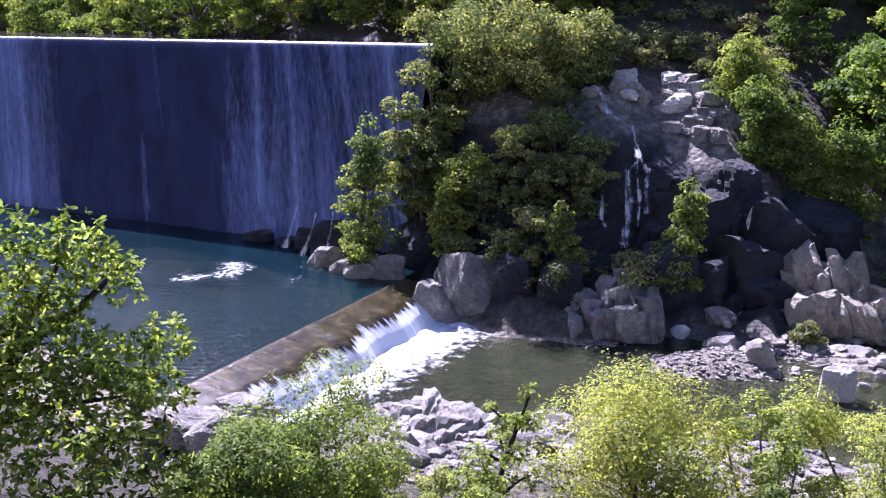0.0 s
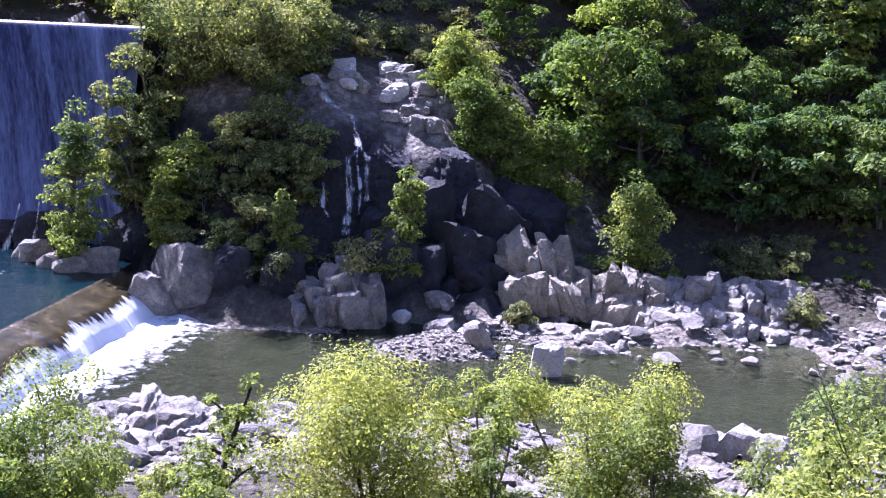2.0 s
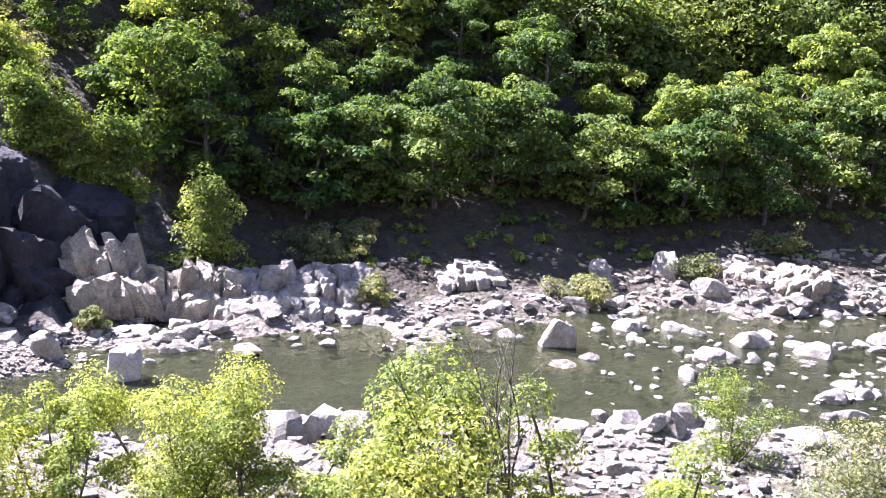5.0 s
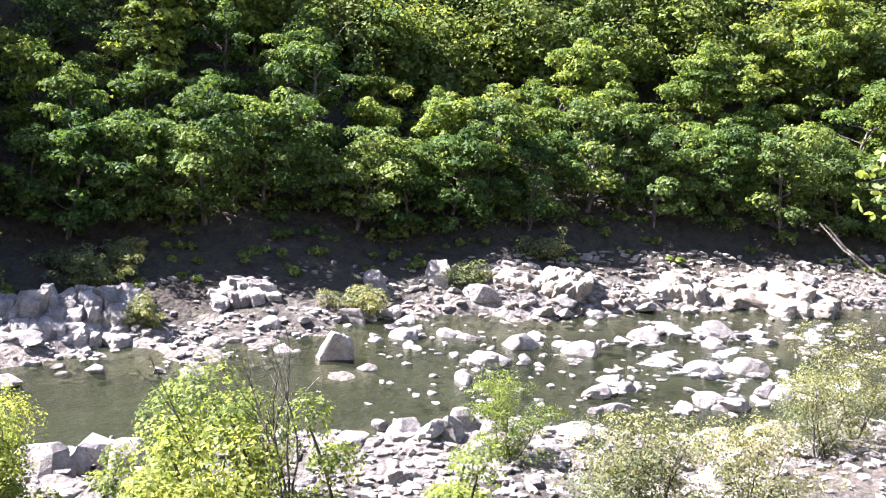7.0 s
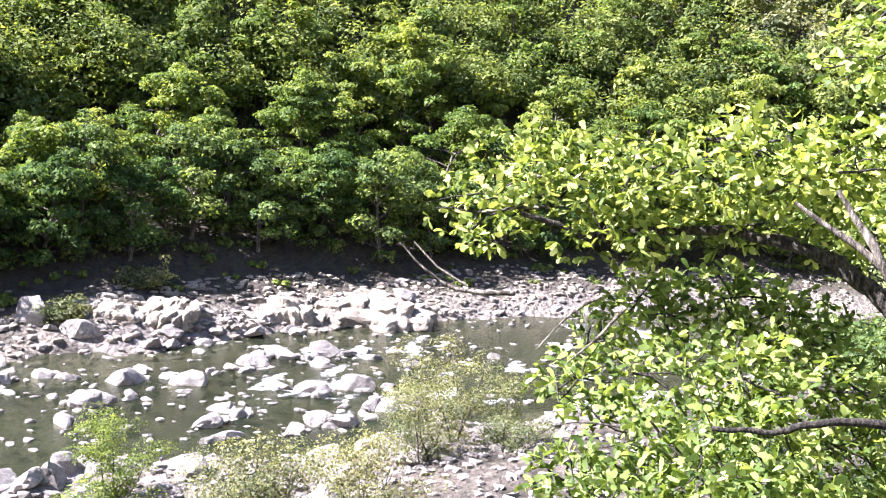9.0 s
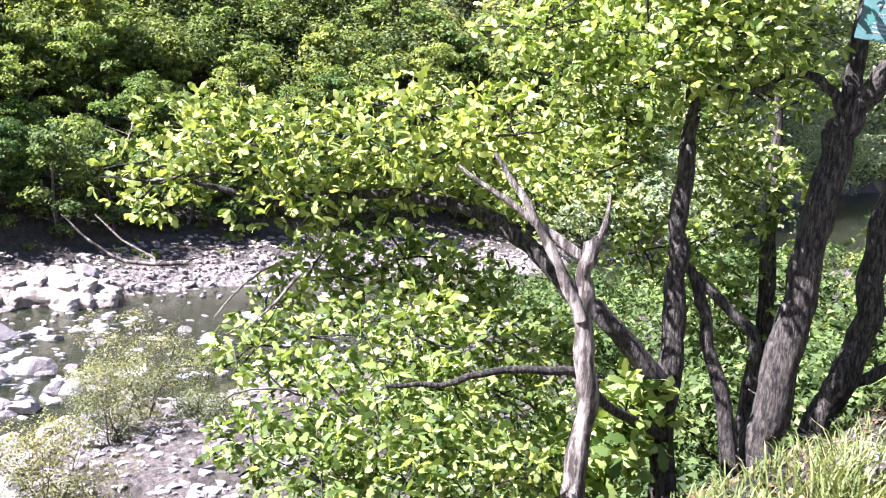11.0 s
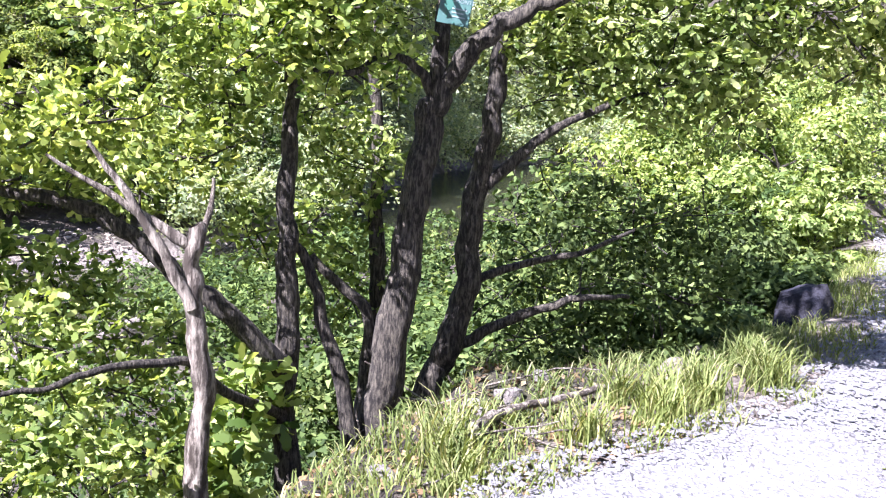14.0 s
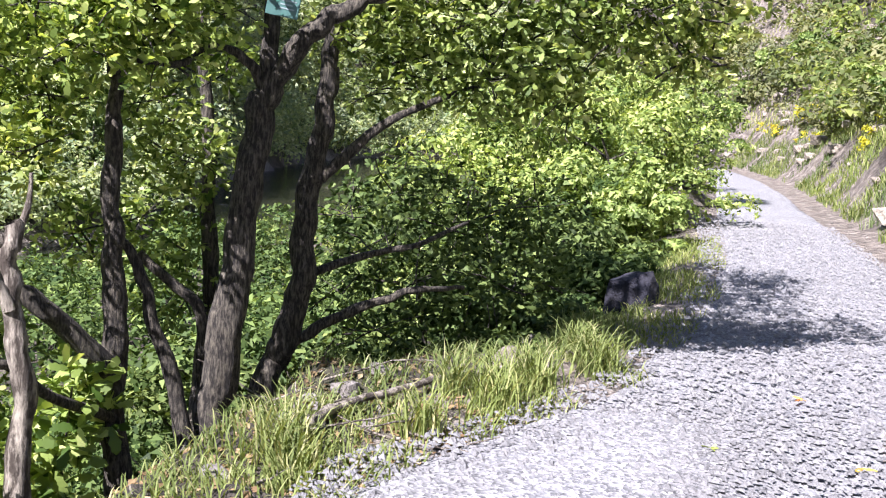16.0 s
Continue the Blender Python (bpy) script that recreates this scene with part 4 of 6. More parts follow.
def crag_shape(seed, planes=13, level=4):
    """A jointed block of bedrock: steep broken faces, cut through by cracks and small ledges."""
    g = np.random.default_rng(seed)
    d, f = SPHERES[level]
    a = np.arange(6) * 1.047 + g.uniform(-0.4, 0.4, 6)      # steep sides, a slanting top, chipped corners
    n = np.concatenate([np.stack([np.cos(a), np.sin(a), g.normal(0.06, 0.14, 6)], 1), [(*g.normal(0, 0.3, 2), 1), (*g.normal(0, 0.6, 2), 1), (0, 0, -1)], g.normal(0, 1, (planes - 6, 3))])
    n /= np.linalg.norm(n, axis=1)[:, None]
    h = np.concatenate([g.uniform(0.55, 0.8, 6), g.uniform(0.6, 0.8, 2), [0.9], g.uniform(0.72, 0.95, planes - 6)])
    v = d * np.min(np.where(d @ n.T > 0.05, h[None] / np.maximum(d @ n.T, 0.05), 9.0), 1)[:, None]
    # joints: two families of parallel cracks, unevenly spaced, that step the faces in and out
    for k, depth in ((0, 0.09), (1, 0.06)):
        axis = g.normal(0, 1, 3) * ([1, 1, 0.25] if k == 0 else [0.4, 0.4, 1])
        axis /= np.linalg.norm(axis)
        t = (v @ axis) * (2.6 if k == 0 else 2.2) + 0.5 * (vnoise(v + seed, 1.6, seed + k) - 0.5)
        cell, part_of = np.floor(t), t - np.floor(t)
        step = lattice(cell, cell * 0, cell * 0, seed + 40 + k) - 0.5
        v = v * (1 + depth * 1.3 * step - depth * np.exp(-(np.minimum(part_of, 1 - part_of) / 0.07) ** 2))[:, None]
    v = v * (1 + 0.12 * (fbm(v + seed * 3.7, 1.4, seed, 2) - 0.5) + 0.12 * (fbm(v + seed * 3.7, 5.0, seed + 5, 3) - 0.5))[:, None]
    a, b = g.normal(0, 0.12, 2)
    v = v + np.stack([v[:, 2] * a, v[:, 2] * b, v[:, 0] * -a + v[:, 1] * -b], 1)
    return v, f


def stone(name, x, y, wide, tall, seed, mat, label, group="", z=None, level=3, crag=0, turn=None, deep=0.8):
    g = np.random.default_rng(seed)
    v, f = crag_shape(seed) if crag else rock_shape(seed, level, 11, 0.09)
    v = v - [0, 0, v[:, 2].min()]
    v = v * [wide / np.ptp(v[:, 0]), wide * deep / np.ptp(v[:, 1]), tall * 1.75 / np.ptp(v[:, 2])]
    ob = tagged(new(name, mesh_from(name, v, f, mat)), label, "rock", group)
    ob.matrix_world = pose(x, y, (height(x, y) if z is None else z) - tall * 0.75, g.uniform(-12, 12) if not crag else 0, g.uniform(-12, 12) if not crag else 0, -math.degrees(math.atan2(x, y)) + (g.uniform(-25, 25) if turn is None else turn))
    return ob


def joint_block(g, half, joints, seed):
    """One block of bedrock: sides along the shared joints, a slanting top, broken corners and a rough skin."""
    d, f = SPHERES[3]
    n = np.concatenate([joints + g.normal(0, 0.13, (4, 3)), [(g.normal(0, 0.2), g.normal(-0.12, 0.2), 1), (0, 0, -1)], g.normal(0, 1, (6, 3)) * [1, 1, 0.7]])
    n /= np.linalg.norm(n, axis=1)[:, None]
    h = np.concatenate([g.uniform(0.8, 1.05, 4), [0.9, 1.0], g.uniform(0.95, 1.35, 6)])
    v = d * np.min(np.where(d @ n.T > 0.05, h[None] / np.maximum(d @ n.T, 0.05), 9.0), 1)[:, None]
    v = np.clip(v, -1.15, 1.15) * half
    size = float(half.min())
    away = v / np.linalg.norm(v, axis=1)[:, None]
    crack = 1 - 2 * np.abs(fbm(v + seed * 3.1, 0.7 / size, seed, 2) - 0.5)
    return v + away * size * (0.34 * (fbm(v + seed * 1.7, 1.3 / size, seed + 3, 4) - 0.5) - 0.25 * np.clip((crack - 0.88) / 0.12, 0, 1))[:, None], f


def outcrop(x, y, wide, tall, seed, mat, label, z):
    """Bedrock split by steep joints into adjoining blocks that lean one way and step down towards the water."""
    g = np.random.default_rng(seed)
    deep = max(1.5, wide * 0.55)
    turn, dip, skew = g.uniform(-0.5, 0.5), g.uniform(-0.35, 0.35), g.uniform(-0.35, 0.35)
    joints = np.array([(math.cos(turn + k * 1.5708), math.sin(turn + k * 1.5708), 0) for k in range(4)])
    across, back = max(3, round(wide / max(0.7, wide * 0.17))), 3
    ob = tagged(new("rock_outcrop"), label, "rock")
    ob.matrix_world = pose(x, y, z - 0.1, 0, 0, -math.degrees(math.atan2(x, y)) + g.uniform(-12, 12))
    for k in range(across * back):
        cu, cw = (k % across + 0.5) / across * 2 - 1 + g.uniform(-0.1, 0.1), (k // across + 0.5) / back * 2 - 1 + g.uniform(-0.15, 0.15)
        top = tall * (1.04 - abs(cu - skew) ** 2.2 * 0.55) * (0.5, 0.85, 1.0)[k // across] * g.uniform(0.7, 1.0)
        half = np.array([wide / across * g.uniform(0.45, 1.0), deep / back * g.uniform(0.6, 1.0), top * 0.5 + 0.35])
        v, f = joint_block(g, half, joints, seed * 31 + k)
        v = v + [cu * wide * 0.5, cw * deep * 0.5, top * 0.5 - 0.35]
        v[:, 0] += v[:, 2] * dip
        v[:, 1] += v[:, 2] * 0.12
        part("block", mesh_from("outcrop_block", v, f, mat), ob)
    return ob


FAR_BLOCKS = [(-0.6, 57.4, 2.8, 2.6), (9.2, 54.6, 3.8, 2.8), (1.6, 57.2, 3.4, 2.9), (10.8, 53.4, 2.0, 0.9), (12.7, 54.3, 1.05, 0.5), (14.9, 49.4, 1.1, 1.0), (15.8, 49.0, 1.4, 1.5), (17.6, 45.0, 1.6, 1.7)]
for i, (x, y, w, h) in enumerate(FAR_BLOCKS):
    white = i in (4, 5, 7)
    if i == 1:
        outcrop(x, y, w * 1.2, h * 0.85, 100 + i, M_GREY, "big grey jointed rock at the water's edge", max(height(x, y), -0.1))
        continue
    stone("boulder", x, y, w, h, 100 + i, M_GREY if i < 4 else M_PALE if white else M_ROCK,
          "pale angular boulder standing in the shallow river" if white else "big grey boulder at the water's edge", "boulders along the far bank",
          z=max(height(x, y), -0.1), level=4 if w > 2 else 3)
CRAGS = [(21.1, 55.0, 5.0, 3.9), (24.4, 53.2, 4.4, 2.7), (27.9, 51.9, 5.6, 2.2), (32.2, 51.4, 5.4, 1.8), (29.9, 50.6, 5.0, 1.1), (40.7, 49.4, 3.7, 1.1)]


for i, (x, y, w, h) in enumerate(CRAGS):
    outcrop(x, y, w, h, 130 + i, M_TAN if i < 2 else M_ROCK, "jagged tan and grey rock outcrop on the far bank" if i < 2 else "low pale jointed rock outcrop by the water", max(height(x, y), 0.0))
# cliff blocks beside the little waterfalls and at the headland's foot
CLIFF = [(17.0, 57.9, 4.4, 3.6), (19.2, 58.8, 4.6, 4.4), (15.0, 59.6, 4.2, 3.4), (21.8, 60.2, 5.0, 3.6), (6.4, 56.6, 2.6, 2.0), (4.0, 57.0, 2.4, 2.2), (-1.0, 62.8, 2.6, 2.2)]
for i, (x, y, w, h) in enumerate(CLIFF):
    stone("cliff_block", x, y, w, h, 150 + i, M_CLIFF, "jointed block of the cliff, shade put into its colour",
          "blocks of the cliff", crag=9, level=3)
FAR_SHORE = [(38.5, 39.9, 1.9, 1.7), (52.8, 44.4, 2.3, 1.6), (49.1, 46.7, 1.7, 1.1), (71.3, 29.9, 8.6, 2.6), (58.7, 39.3, 4.5, 1.6), (56.2, 42.0, 3.7, 1.4), (66.5, 35.0, 4.8, 1.8)]
for i, (x, y, w, h) in enumerate(FAR_SHORE):
    if w > 3:
        outcrop(x, y, w, h * 0.62, 170 + i, M_TAN, "broad pale weathered ledge on the far bank", max(height(x, y), -0.1))
        continue
    stone("boulder", x, y, w, h, 170 + i, M_ROCK, "white sunlit boulder on the far bank", "boulders along the far bank",
          z=max(height(x, y), -0.1), level=4)
RIVER_ROCKS = [(43.8, 33.7, 1.85, 1.25), (48.5, 34.5, 2.3, 1.35), (50.2, 31.3, 2.3, 1.2), (55.7, 30.7, 2.1, 0.95), (58.3, 30.3, 2.0, 1.05), (60.8, 28.4, 2.2, 1.3), (44.2, 26.6, 1.75, 1.0), (46.1, 26.1, 1.2, 0.75),
               (52.6, 25.1, 2.25, 1.0), (54.1, 23.2, 2.0, 1.3), (51.4, 20.5, 2.45, 0.8), (47.9, 21.2, 2.05, 0.85), (58.9, 36.8, 1.7, 0.8), (46.9, 38.7, 1.3, 0.7), (44.7, 39.7, 1.9, 0.95)]
NEAR_ROCKS = [(34.9, 27.7, 1.3, 1.1), (36.0, 27.2, 1.5, 0.95), (45.3, 22.6, 1.3, 1.0), (31.9, 25.9, 1.4, 0.9), (33.9, 24.9, 1.2, 0.7), (40.2, 18.2, 1.95, 1.0), (35.8, 22.4, 1.4, 0.8), (18.4, 33.2, 2.5, 1.1), (20.2, 33.0, 1.95, 1.1), (21.2, 31.7, 1.7, 0.95)]
NEAR_ROCKS_2 = [(-0.7, 34.5, 1.15, 1.05), (-7.6, 39.1, 2.6, 1.3), (-6.6, 39.1, 1.3, 0.85), (-2.2, 41.6, 1.15, 0.8),
                (-9.0, 37.9, 1.3, 0.85), (-8.6, 34.2, 1.7, 1.15), (-3.0, 40.4, 1.1, 1.1), (12.0, 40.0, 1.4, 1.15)]
for i, (x, y, w, h) in enumerate(((-1.4, 38.9, 2.6, 1.0), (0.2, 38.0, 3.8, 1.05), (2.0, 37.6, 2.4, 1.1), (4.6, 39.2, 3.0, 0.9))):
    outcrop(x, y, w, h, 190 + i, M_ROCK, "pale jointed bedrock on the near bank", height(x, y))
for i, (x, y, w, h) in enumerate(RIVER_ROCKS):
    stone("boulder", x, y, w, h * 0.75, 200 + i, M_ROCK, "white sunlit boulder in the rapids", "boulders in the river", z=-0.15, level=3)
for i, (x, y, w, h) in enumerate(NEAR_ROCKS + NEAR_ROCKS_2):
    stone("boulder", x, y, w, h, 230 + i, M_ROCK, "pale angular boulder on the stony near bank", "boulders on the near bank", level=3)

# shade-toned blocks breaking out of the cliff, pale cracked slabs on its sunny lip
g = np.random.default_rng(91)
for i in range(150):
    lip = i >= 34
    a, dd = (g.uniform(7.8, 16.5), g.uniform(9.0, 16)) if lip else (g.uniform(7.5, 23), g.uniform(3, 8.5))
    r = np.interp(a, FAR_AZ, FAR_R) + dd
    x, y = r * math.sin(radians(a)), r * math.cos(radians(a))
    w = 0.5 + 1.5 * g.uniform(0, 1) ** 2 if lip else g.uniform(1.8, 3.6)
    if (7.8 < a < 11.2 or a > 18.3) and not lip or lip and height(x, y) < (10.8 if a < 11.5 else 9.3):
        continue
    # every third lip slab takes the white rock, sunlight put into its colour
    stone("cliff_block", x, y, w, w * (g.uniform(0.28, 0.5) if lip else g.uniform(0.5, 0.95)), 1000 + i, (M_ROCK if i % 3 else M_PALE) if lip else M_CLIFF, "pale cracked rock on the cliff's lip" if lip else "jointed block of the cliff, shade put into its colour", "blocks of the cliff", crag=5, deep=1.0)

# flat dark slabs at the weir's near end
for i, (x, y, w, h) in enumerate(((-9.2, 38.6, 3.4, 0.8), (-7.9, 40.4, 3.2, 0.7), (-8.4, 37.4, 2.4, 0.9))):
    stone("rock_slab", x, y, w, h, 1120 + i, M_GREY, "flat grey rock slab at the weir's end", z=0.9, crag=4, deep=0.7)

# dark rocks at the dam's foot
for i, (x, y, w, h) in enumerate(((-11.95, 70.2, 2.2, 1.0), (-9.95, 69.0, 1.8, 0.8), (-8.2, 68.1, 2.8, 1.7), (-6.4, 67.0, 3.4, 2.3), (-5.2, 65.6, 2.4, 1.3), (-7.4, 66.2, 1.6, 0.7))):
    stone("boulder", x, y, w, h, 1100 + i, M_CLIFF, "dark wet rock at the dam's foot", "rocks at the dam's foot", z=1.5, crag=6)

# grey rocks along the pool's edge under the young tree
for i, (x, y, w, h) in enumerate(((-6.3, 62.6, 2.2, 1.3), (-4.4, 59.8, 1.9, 0.9), (-2.9, 59.6, 2.4, 1.4), (-5.6, 60.9, 1.5, 0.8), (-7.3, 63.6, 1.4, 0.7))):
    stone("boulder", x, y, w, h, 1140 + i, M_GREY, "grey rock at the pool's edge under a young tree", "rocks at the pool's edge", z=max(height(x, y), POOL_Z - 0.1))

# loose stones, copied from a few shapes
models = []
for i in range(8):
    v, f = rock_shape(300 + i, 3, 10, 0.09)
    v = v * [0.55, 0.42, 0.33]
    models.append(tagged(new("stone", mesh_from("stone", v, f, M_ROCK if i < 5 else M_GREY)), "pale loose river stone lying among others" if i < 5 else "grey loose river stone lying among others", "rock", "loose river stones"))
g = np.random.default_rng(17)


def strew(count, az, dr, size, edge, float_level=-0.2):
    """Stones over a stretch of bearings, at a range of distances out from the near or far shore."""
    for _ in range(count):
        a = g.uniform(*az)
        r = (np.interp(a, NEAR_AZ, NEAR_R) if edge == "near" else np.interp(a, FAR_AZ, FAR_R)) + g.uniform(*dr)
        x, y = r * math.sin(radians(a)), r * math.cos(radians(a))
        s = g.uniform(0.5, 1.0) ** 2 * size
        z = max(height(x, y), float_level)
        copy_thing(models[int(g.integers(8))], pose(x, y, z + 0.12 * s, g.uniform(-20, 20), g.uniform(-20, 20), g.uniform(0, 360)) @ Matrix.Diagonal((s, s * g.uniform(0.8, 1.2), s * g.uniform(0.8, 1.3), 1)))


for rx, ry, rw, _ in RIVER_ROCKS * 2:
    for _ in range(3):
        a, k, s = g.uniform(0, 6.28), rw * g.uniform(0.5, 1.5), g.uniform(0.45, 1.0) ** 1.5 * 1.3
        x, y = rx + k * math.cos(a) * 1.3, ry + k * math.sin(a) * 0.8
        copy_thing(models[int(g.integers(8))], pose(x, y, max(height(x, y), -0.12) + 0.1 * s, g.uniform(-20, 20), g.uniform(-20, 20), g.uniform(0, 360)) @ Matrix.Diagonal((s, s * g.uniform(0.7, 1.2), s * g.uniform(0.8, 1.3), 1)))
strew(20, (46, 82), (-24, -1), 1.2, "far", -0.12)
strew(14, (60, 84), (-18, -1), 1.0, "far", -0.12)
strew(40, (18, 45), (-5, 3), 1.5, "far", -0.1)
strew(16, (14, 26), (-3, 2), 1.6, "far", -0.1)
strew(26, (44, 70), (-1, 7), 2.0, "far")
strew(44, (-9, 12), (-9, 1), 1.7, "near")
strew(30, (25, 80), (-9, 2), 1.9, "near")
retire(*models)


def rubble(name, label, count, az, dr, size, edge, mat, lift=None):
    pieces = []
    for k in range(count):
        a = g.uniform(*az)
        r = (np.interp(a, NEAR_AZ, NEAR_R) if edge == "near" else np.interp(a, FAR_AZ, FAR_R)) + g.uniform(*dr)
        x, y = r * math.sin(radians(a)), r * math.cos(radians(a))
        z = height(x, y)
        if lift is not None:
            z = max(z, lift)
        elif z < -0.35:
            continue
        v, f = rock_shape(int(g.integers(400, 420)), 1, 7)
        t = g.uniform(0, 6.28)
        v = v * (g.uniform(0.5, 1.2, 3) * [1, 0.8, 0.6]) * size * g.uniform(0.4, 1.0)
        v = np.stack([v[:, 0] * math.cos(t) - v[:, 1] * math.sin(t), v[:, 0] * math.sin(t) + v[:, 1] * math.cos(t), v[:, 2]], 1)
        pieces.append((v + [x, y, z + 0.05], f))
    v, f = join(pieces)
    tagged(new(name, mesh_from(name, v, f, mat)), label, "stones", kind="stuff")


rubble("shore_rubble", "pale stones covering the near river bank", 1900, (-12, 84), (-11, 2), 0.4, "near", M_ROCK)
rubble("far_shore_rubble", "stones and small rocks along the far bank", 340, (40, 92), (-4, 4), 0.42, "far", M_ROCK)
rubble("far_shore_rubble", "tan and brown stones of the far bank", 340, (46, 92), (-2, 5), 0.5, "far", M_TAN)
rubble("far_shore_rubble", "dark and grey stones below the cliff", 400, (18, 44), (-5, 4), 0.4, "far", M_GREY)
rubble("spit_gravel", "fine grey gravel of the spit in the river", 1800, (8, 21), (-11, 0), 0.17, "far", M_GREY)
rubble("bank_rubble", "grey stones in the earth of the far bank", 160, (16, 46), (2.5, 9), 0.34, "far", M_GREY)
rubble("bank_rubble", "tan stones in the earth of the far bank", 260, (46, 92), (2.5, 9), 0.36, "far", M_TAN)
rubble("slope_scree", "broken tan stones under the wooded slope", 650, (54, 92), (1, 9), 0.42, "far", M_TAN)
rubble("river_stones", "small white stones breaking the river's surface", 420, (46, 86), (-26, -1), 0.36, "far", M_ROCK, -0.08)
rubble("bank_stones", "stones and pebbles strewn over the near slope's foot", 1300, (30, 88), (-24, -8), 0.3, "near", M_ROCK)

# ---- shrubs and young trees on both banks ----
def shrub(x, y, top, wide, seed, mat, name="bush", label="yellow-green willow bush on the river bank", count=2600, leaf=0.1, stems=4, bare=0.1, lobes=16, bark=None, low=0.0, fat=1.0, taper=0.0):
    base = height(x, y) + low
    tall, wide = max(1.2, top - base) * 1.07, wide * 1.2
    ob = make_tree(name, seed, label, "tree" if name.endswith("tree") else "shrub", mat, bark or M_BARK_FAR, tall=tall, wide=wide, count=count, leaf=leaf, bare=bare, lobes=lobes, stems=stems, fat=fat, taper=taper)
    ob.matrix_world = pose(x, y, base)
    return ob


BUSHES = [(-2.9, 24.1, 8.4, 3.0), (5.2, 23.7, 8.1, 4.6), (8.2, 23.9, 7.9, 1.8), (10.9, 23.9, 8.0, 3.2), (11.5, 16.7, 10.4, 2.6), (12.6, 12.4, 10.8, 1.9), (-4.0, 19.9, 8.4, 2.2), (0.8, 18.3, 8.4, 1.4), (11.5, 21.4, 8.3, 1.8), (-1.2, 26.3, 5.1, 1.4)]
for i, (x, y, top, w) in enumerate(BUSHES):
    shrub(x, y, top, w, 500 + i, M_BUSH_LEAF, count=int(5500 + 9000 * w), leaf=0.06, bare=0.0, lobes=38, fat=1.75)
young = shrub(12.2, 13.6, 10.9, 3.4, 530, M_BUSH_LEAF, "young_tree", "young green tree with bare dead twigs on top", 20000, 0.068, 3, 0.05, 32, fat=1.6)
shrub(1.5, 20.2, 9.8, 1.7, 531, M_BUSH_LEAF, "young_tree", "slender young tree with sparse green leaves", 2200, 0.075, 1, 0.3, 18, M_BARK)
LOW = [(31.1, 22.4, 5.0, 2.3), (26.3, 15.0, 6.0, 3.3), (44.1, 14.2, 6.5, 3.0), (42.8, 11.4, 5.6, 2.4), (40.0, 13.8, 5.2, 3.6), (29.9, 12.2, 5.9, 3.2), (26.7, 14.3, 6.6, 3.0)]
for i, (x, y, top, w) in enumerate(LOW):
    shrub(x, y, top, w, 540 + i, M_GREY_LEAF if i else M_BUSH_LEAF, label="pale grey-green shrub among the bank stones", count=7000, leaf=0.062, lobes=28, fat=1.6)
FAR_TREES = [(-4.8, 61.1, 11.7, 4.2), (12.2, 56.6, 8.6, 3.2), (7.2, 57.6, 7.6, 1.9), (26.8, 56.2, 8.3, 4.4), (0.4, 61.8, 7.6, 2.4), (18.6, 66.7, 15.6, 4.9), (1.7, 63.8, 9.0, 4.0), (19.2, 63.4, 13.6, 4.0), (21.8, 62.6, 12.4, 4.4), (24.2, 62.4, 11.5, 4.4)]
for i, (x, y, top, w) in enumerate(FAR_TREES):
    shrub(x, y, top, w, 560 + i, M_BUSH_LEAF if i < 4 else M_FAR_LEAF, "young_tree", "slender bright green tree below the cliff" if i else "bright green tree on the spit below the dam", 8500, 0.135, 1, 0.03, 40, fat=1.3, taper=0.75)
HEADLAND = [(3.0, 68.2, 18.0, 8.0), (6.0, 67.0, 16.5, 6.1), (0.0, 67.6, 17.5, 5.0), (8.6, 68.5, 16.8, 5.0), (-0.9, 65.4, 12.5, 3.6)]
for i, (x, y, top, w) in enumerate(HEADLAND):
    shrub(x, y, top, w, 580 + i, M_SHADE_LEAF, "headland_tree", "dense olive green tree on the rocky headland", 9500, 0.145, 3, 0.0, 34, fat=1.15)
models = [make_tree("headland_bush", 590 + i, "olive green bush clinging to the rocky headland", "shrub", M_SHADE_LEAF, M_BARK_FAR, tall=3.6, wide=3.4, count=3600, leaf=0.12, bare=0.05, lobes=20, stems=3) for i in range(3)]
g = np.random.default_rng(21)
for _ in range(36):
    a, k = g.uniform(-1.6, 8.0), g.uniform(3.0, 15)
    r = np.interp(a, FAR_AZ, FAR_R) + k
    tagged(plant(models[int(g.integers(3))], r * math.sin(radians(a)), r * math.cos(radians(a)), g.uniform(0.6, 1.15), g.uniform(0, 360)), group="bushes of the headland")
retire(*models)
FAR_BUSHES = [(6.8, 56.4, 4.0, 3.2), (9.8, 56.7, 4.2, 3.8), (34.0, 56.9, 3.3, 3.2), (36.6, 55.3, 3.6, 2.4), (33.6, 54.8, 3.0, 3.4), (37.9, 56.8, 3.7, 2.5), (46.1, 44.8, 1.6, 3.8), (33.4, 49.0, 2.1, 2.5), (53.9, 42.6, 2.6, 3.4), (62.0, 42.8, 3.6, 3.6), (18.3, 52.2, 1.6, 2.0), (11.5, 73.0, 16.0, 3.0), (15.0, 72.5, 15.8, 3.4), (8.8, 73.0, 16.4, 3.0), (13.2, 70.8, 14.6, 2.0), (17.6, 70.0, 14.8, 2.2), (10.2, 70.2, 14.2, 1.8)]
for i, (x, y, top, w) in enumerate(FAR_BUSHES):
    shrub(x, y, top, w, 600 + i, M_GREY_LEAF, label="grey-green bush among the rocks of the far bank", count=2600, leaf=0.12, bare=0.0, fat=1.2)

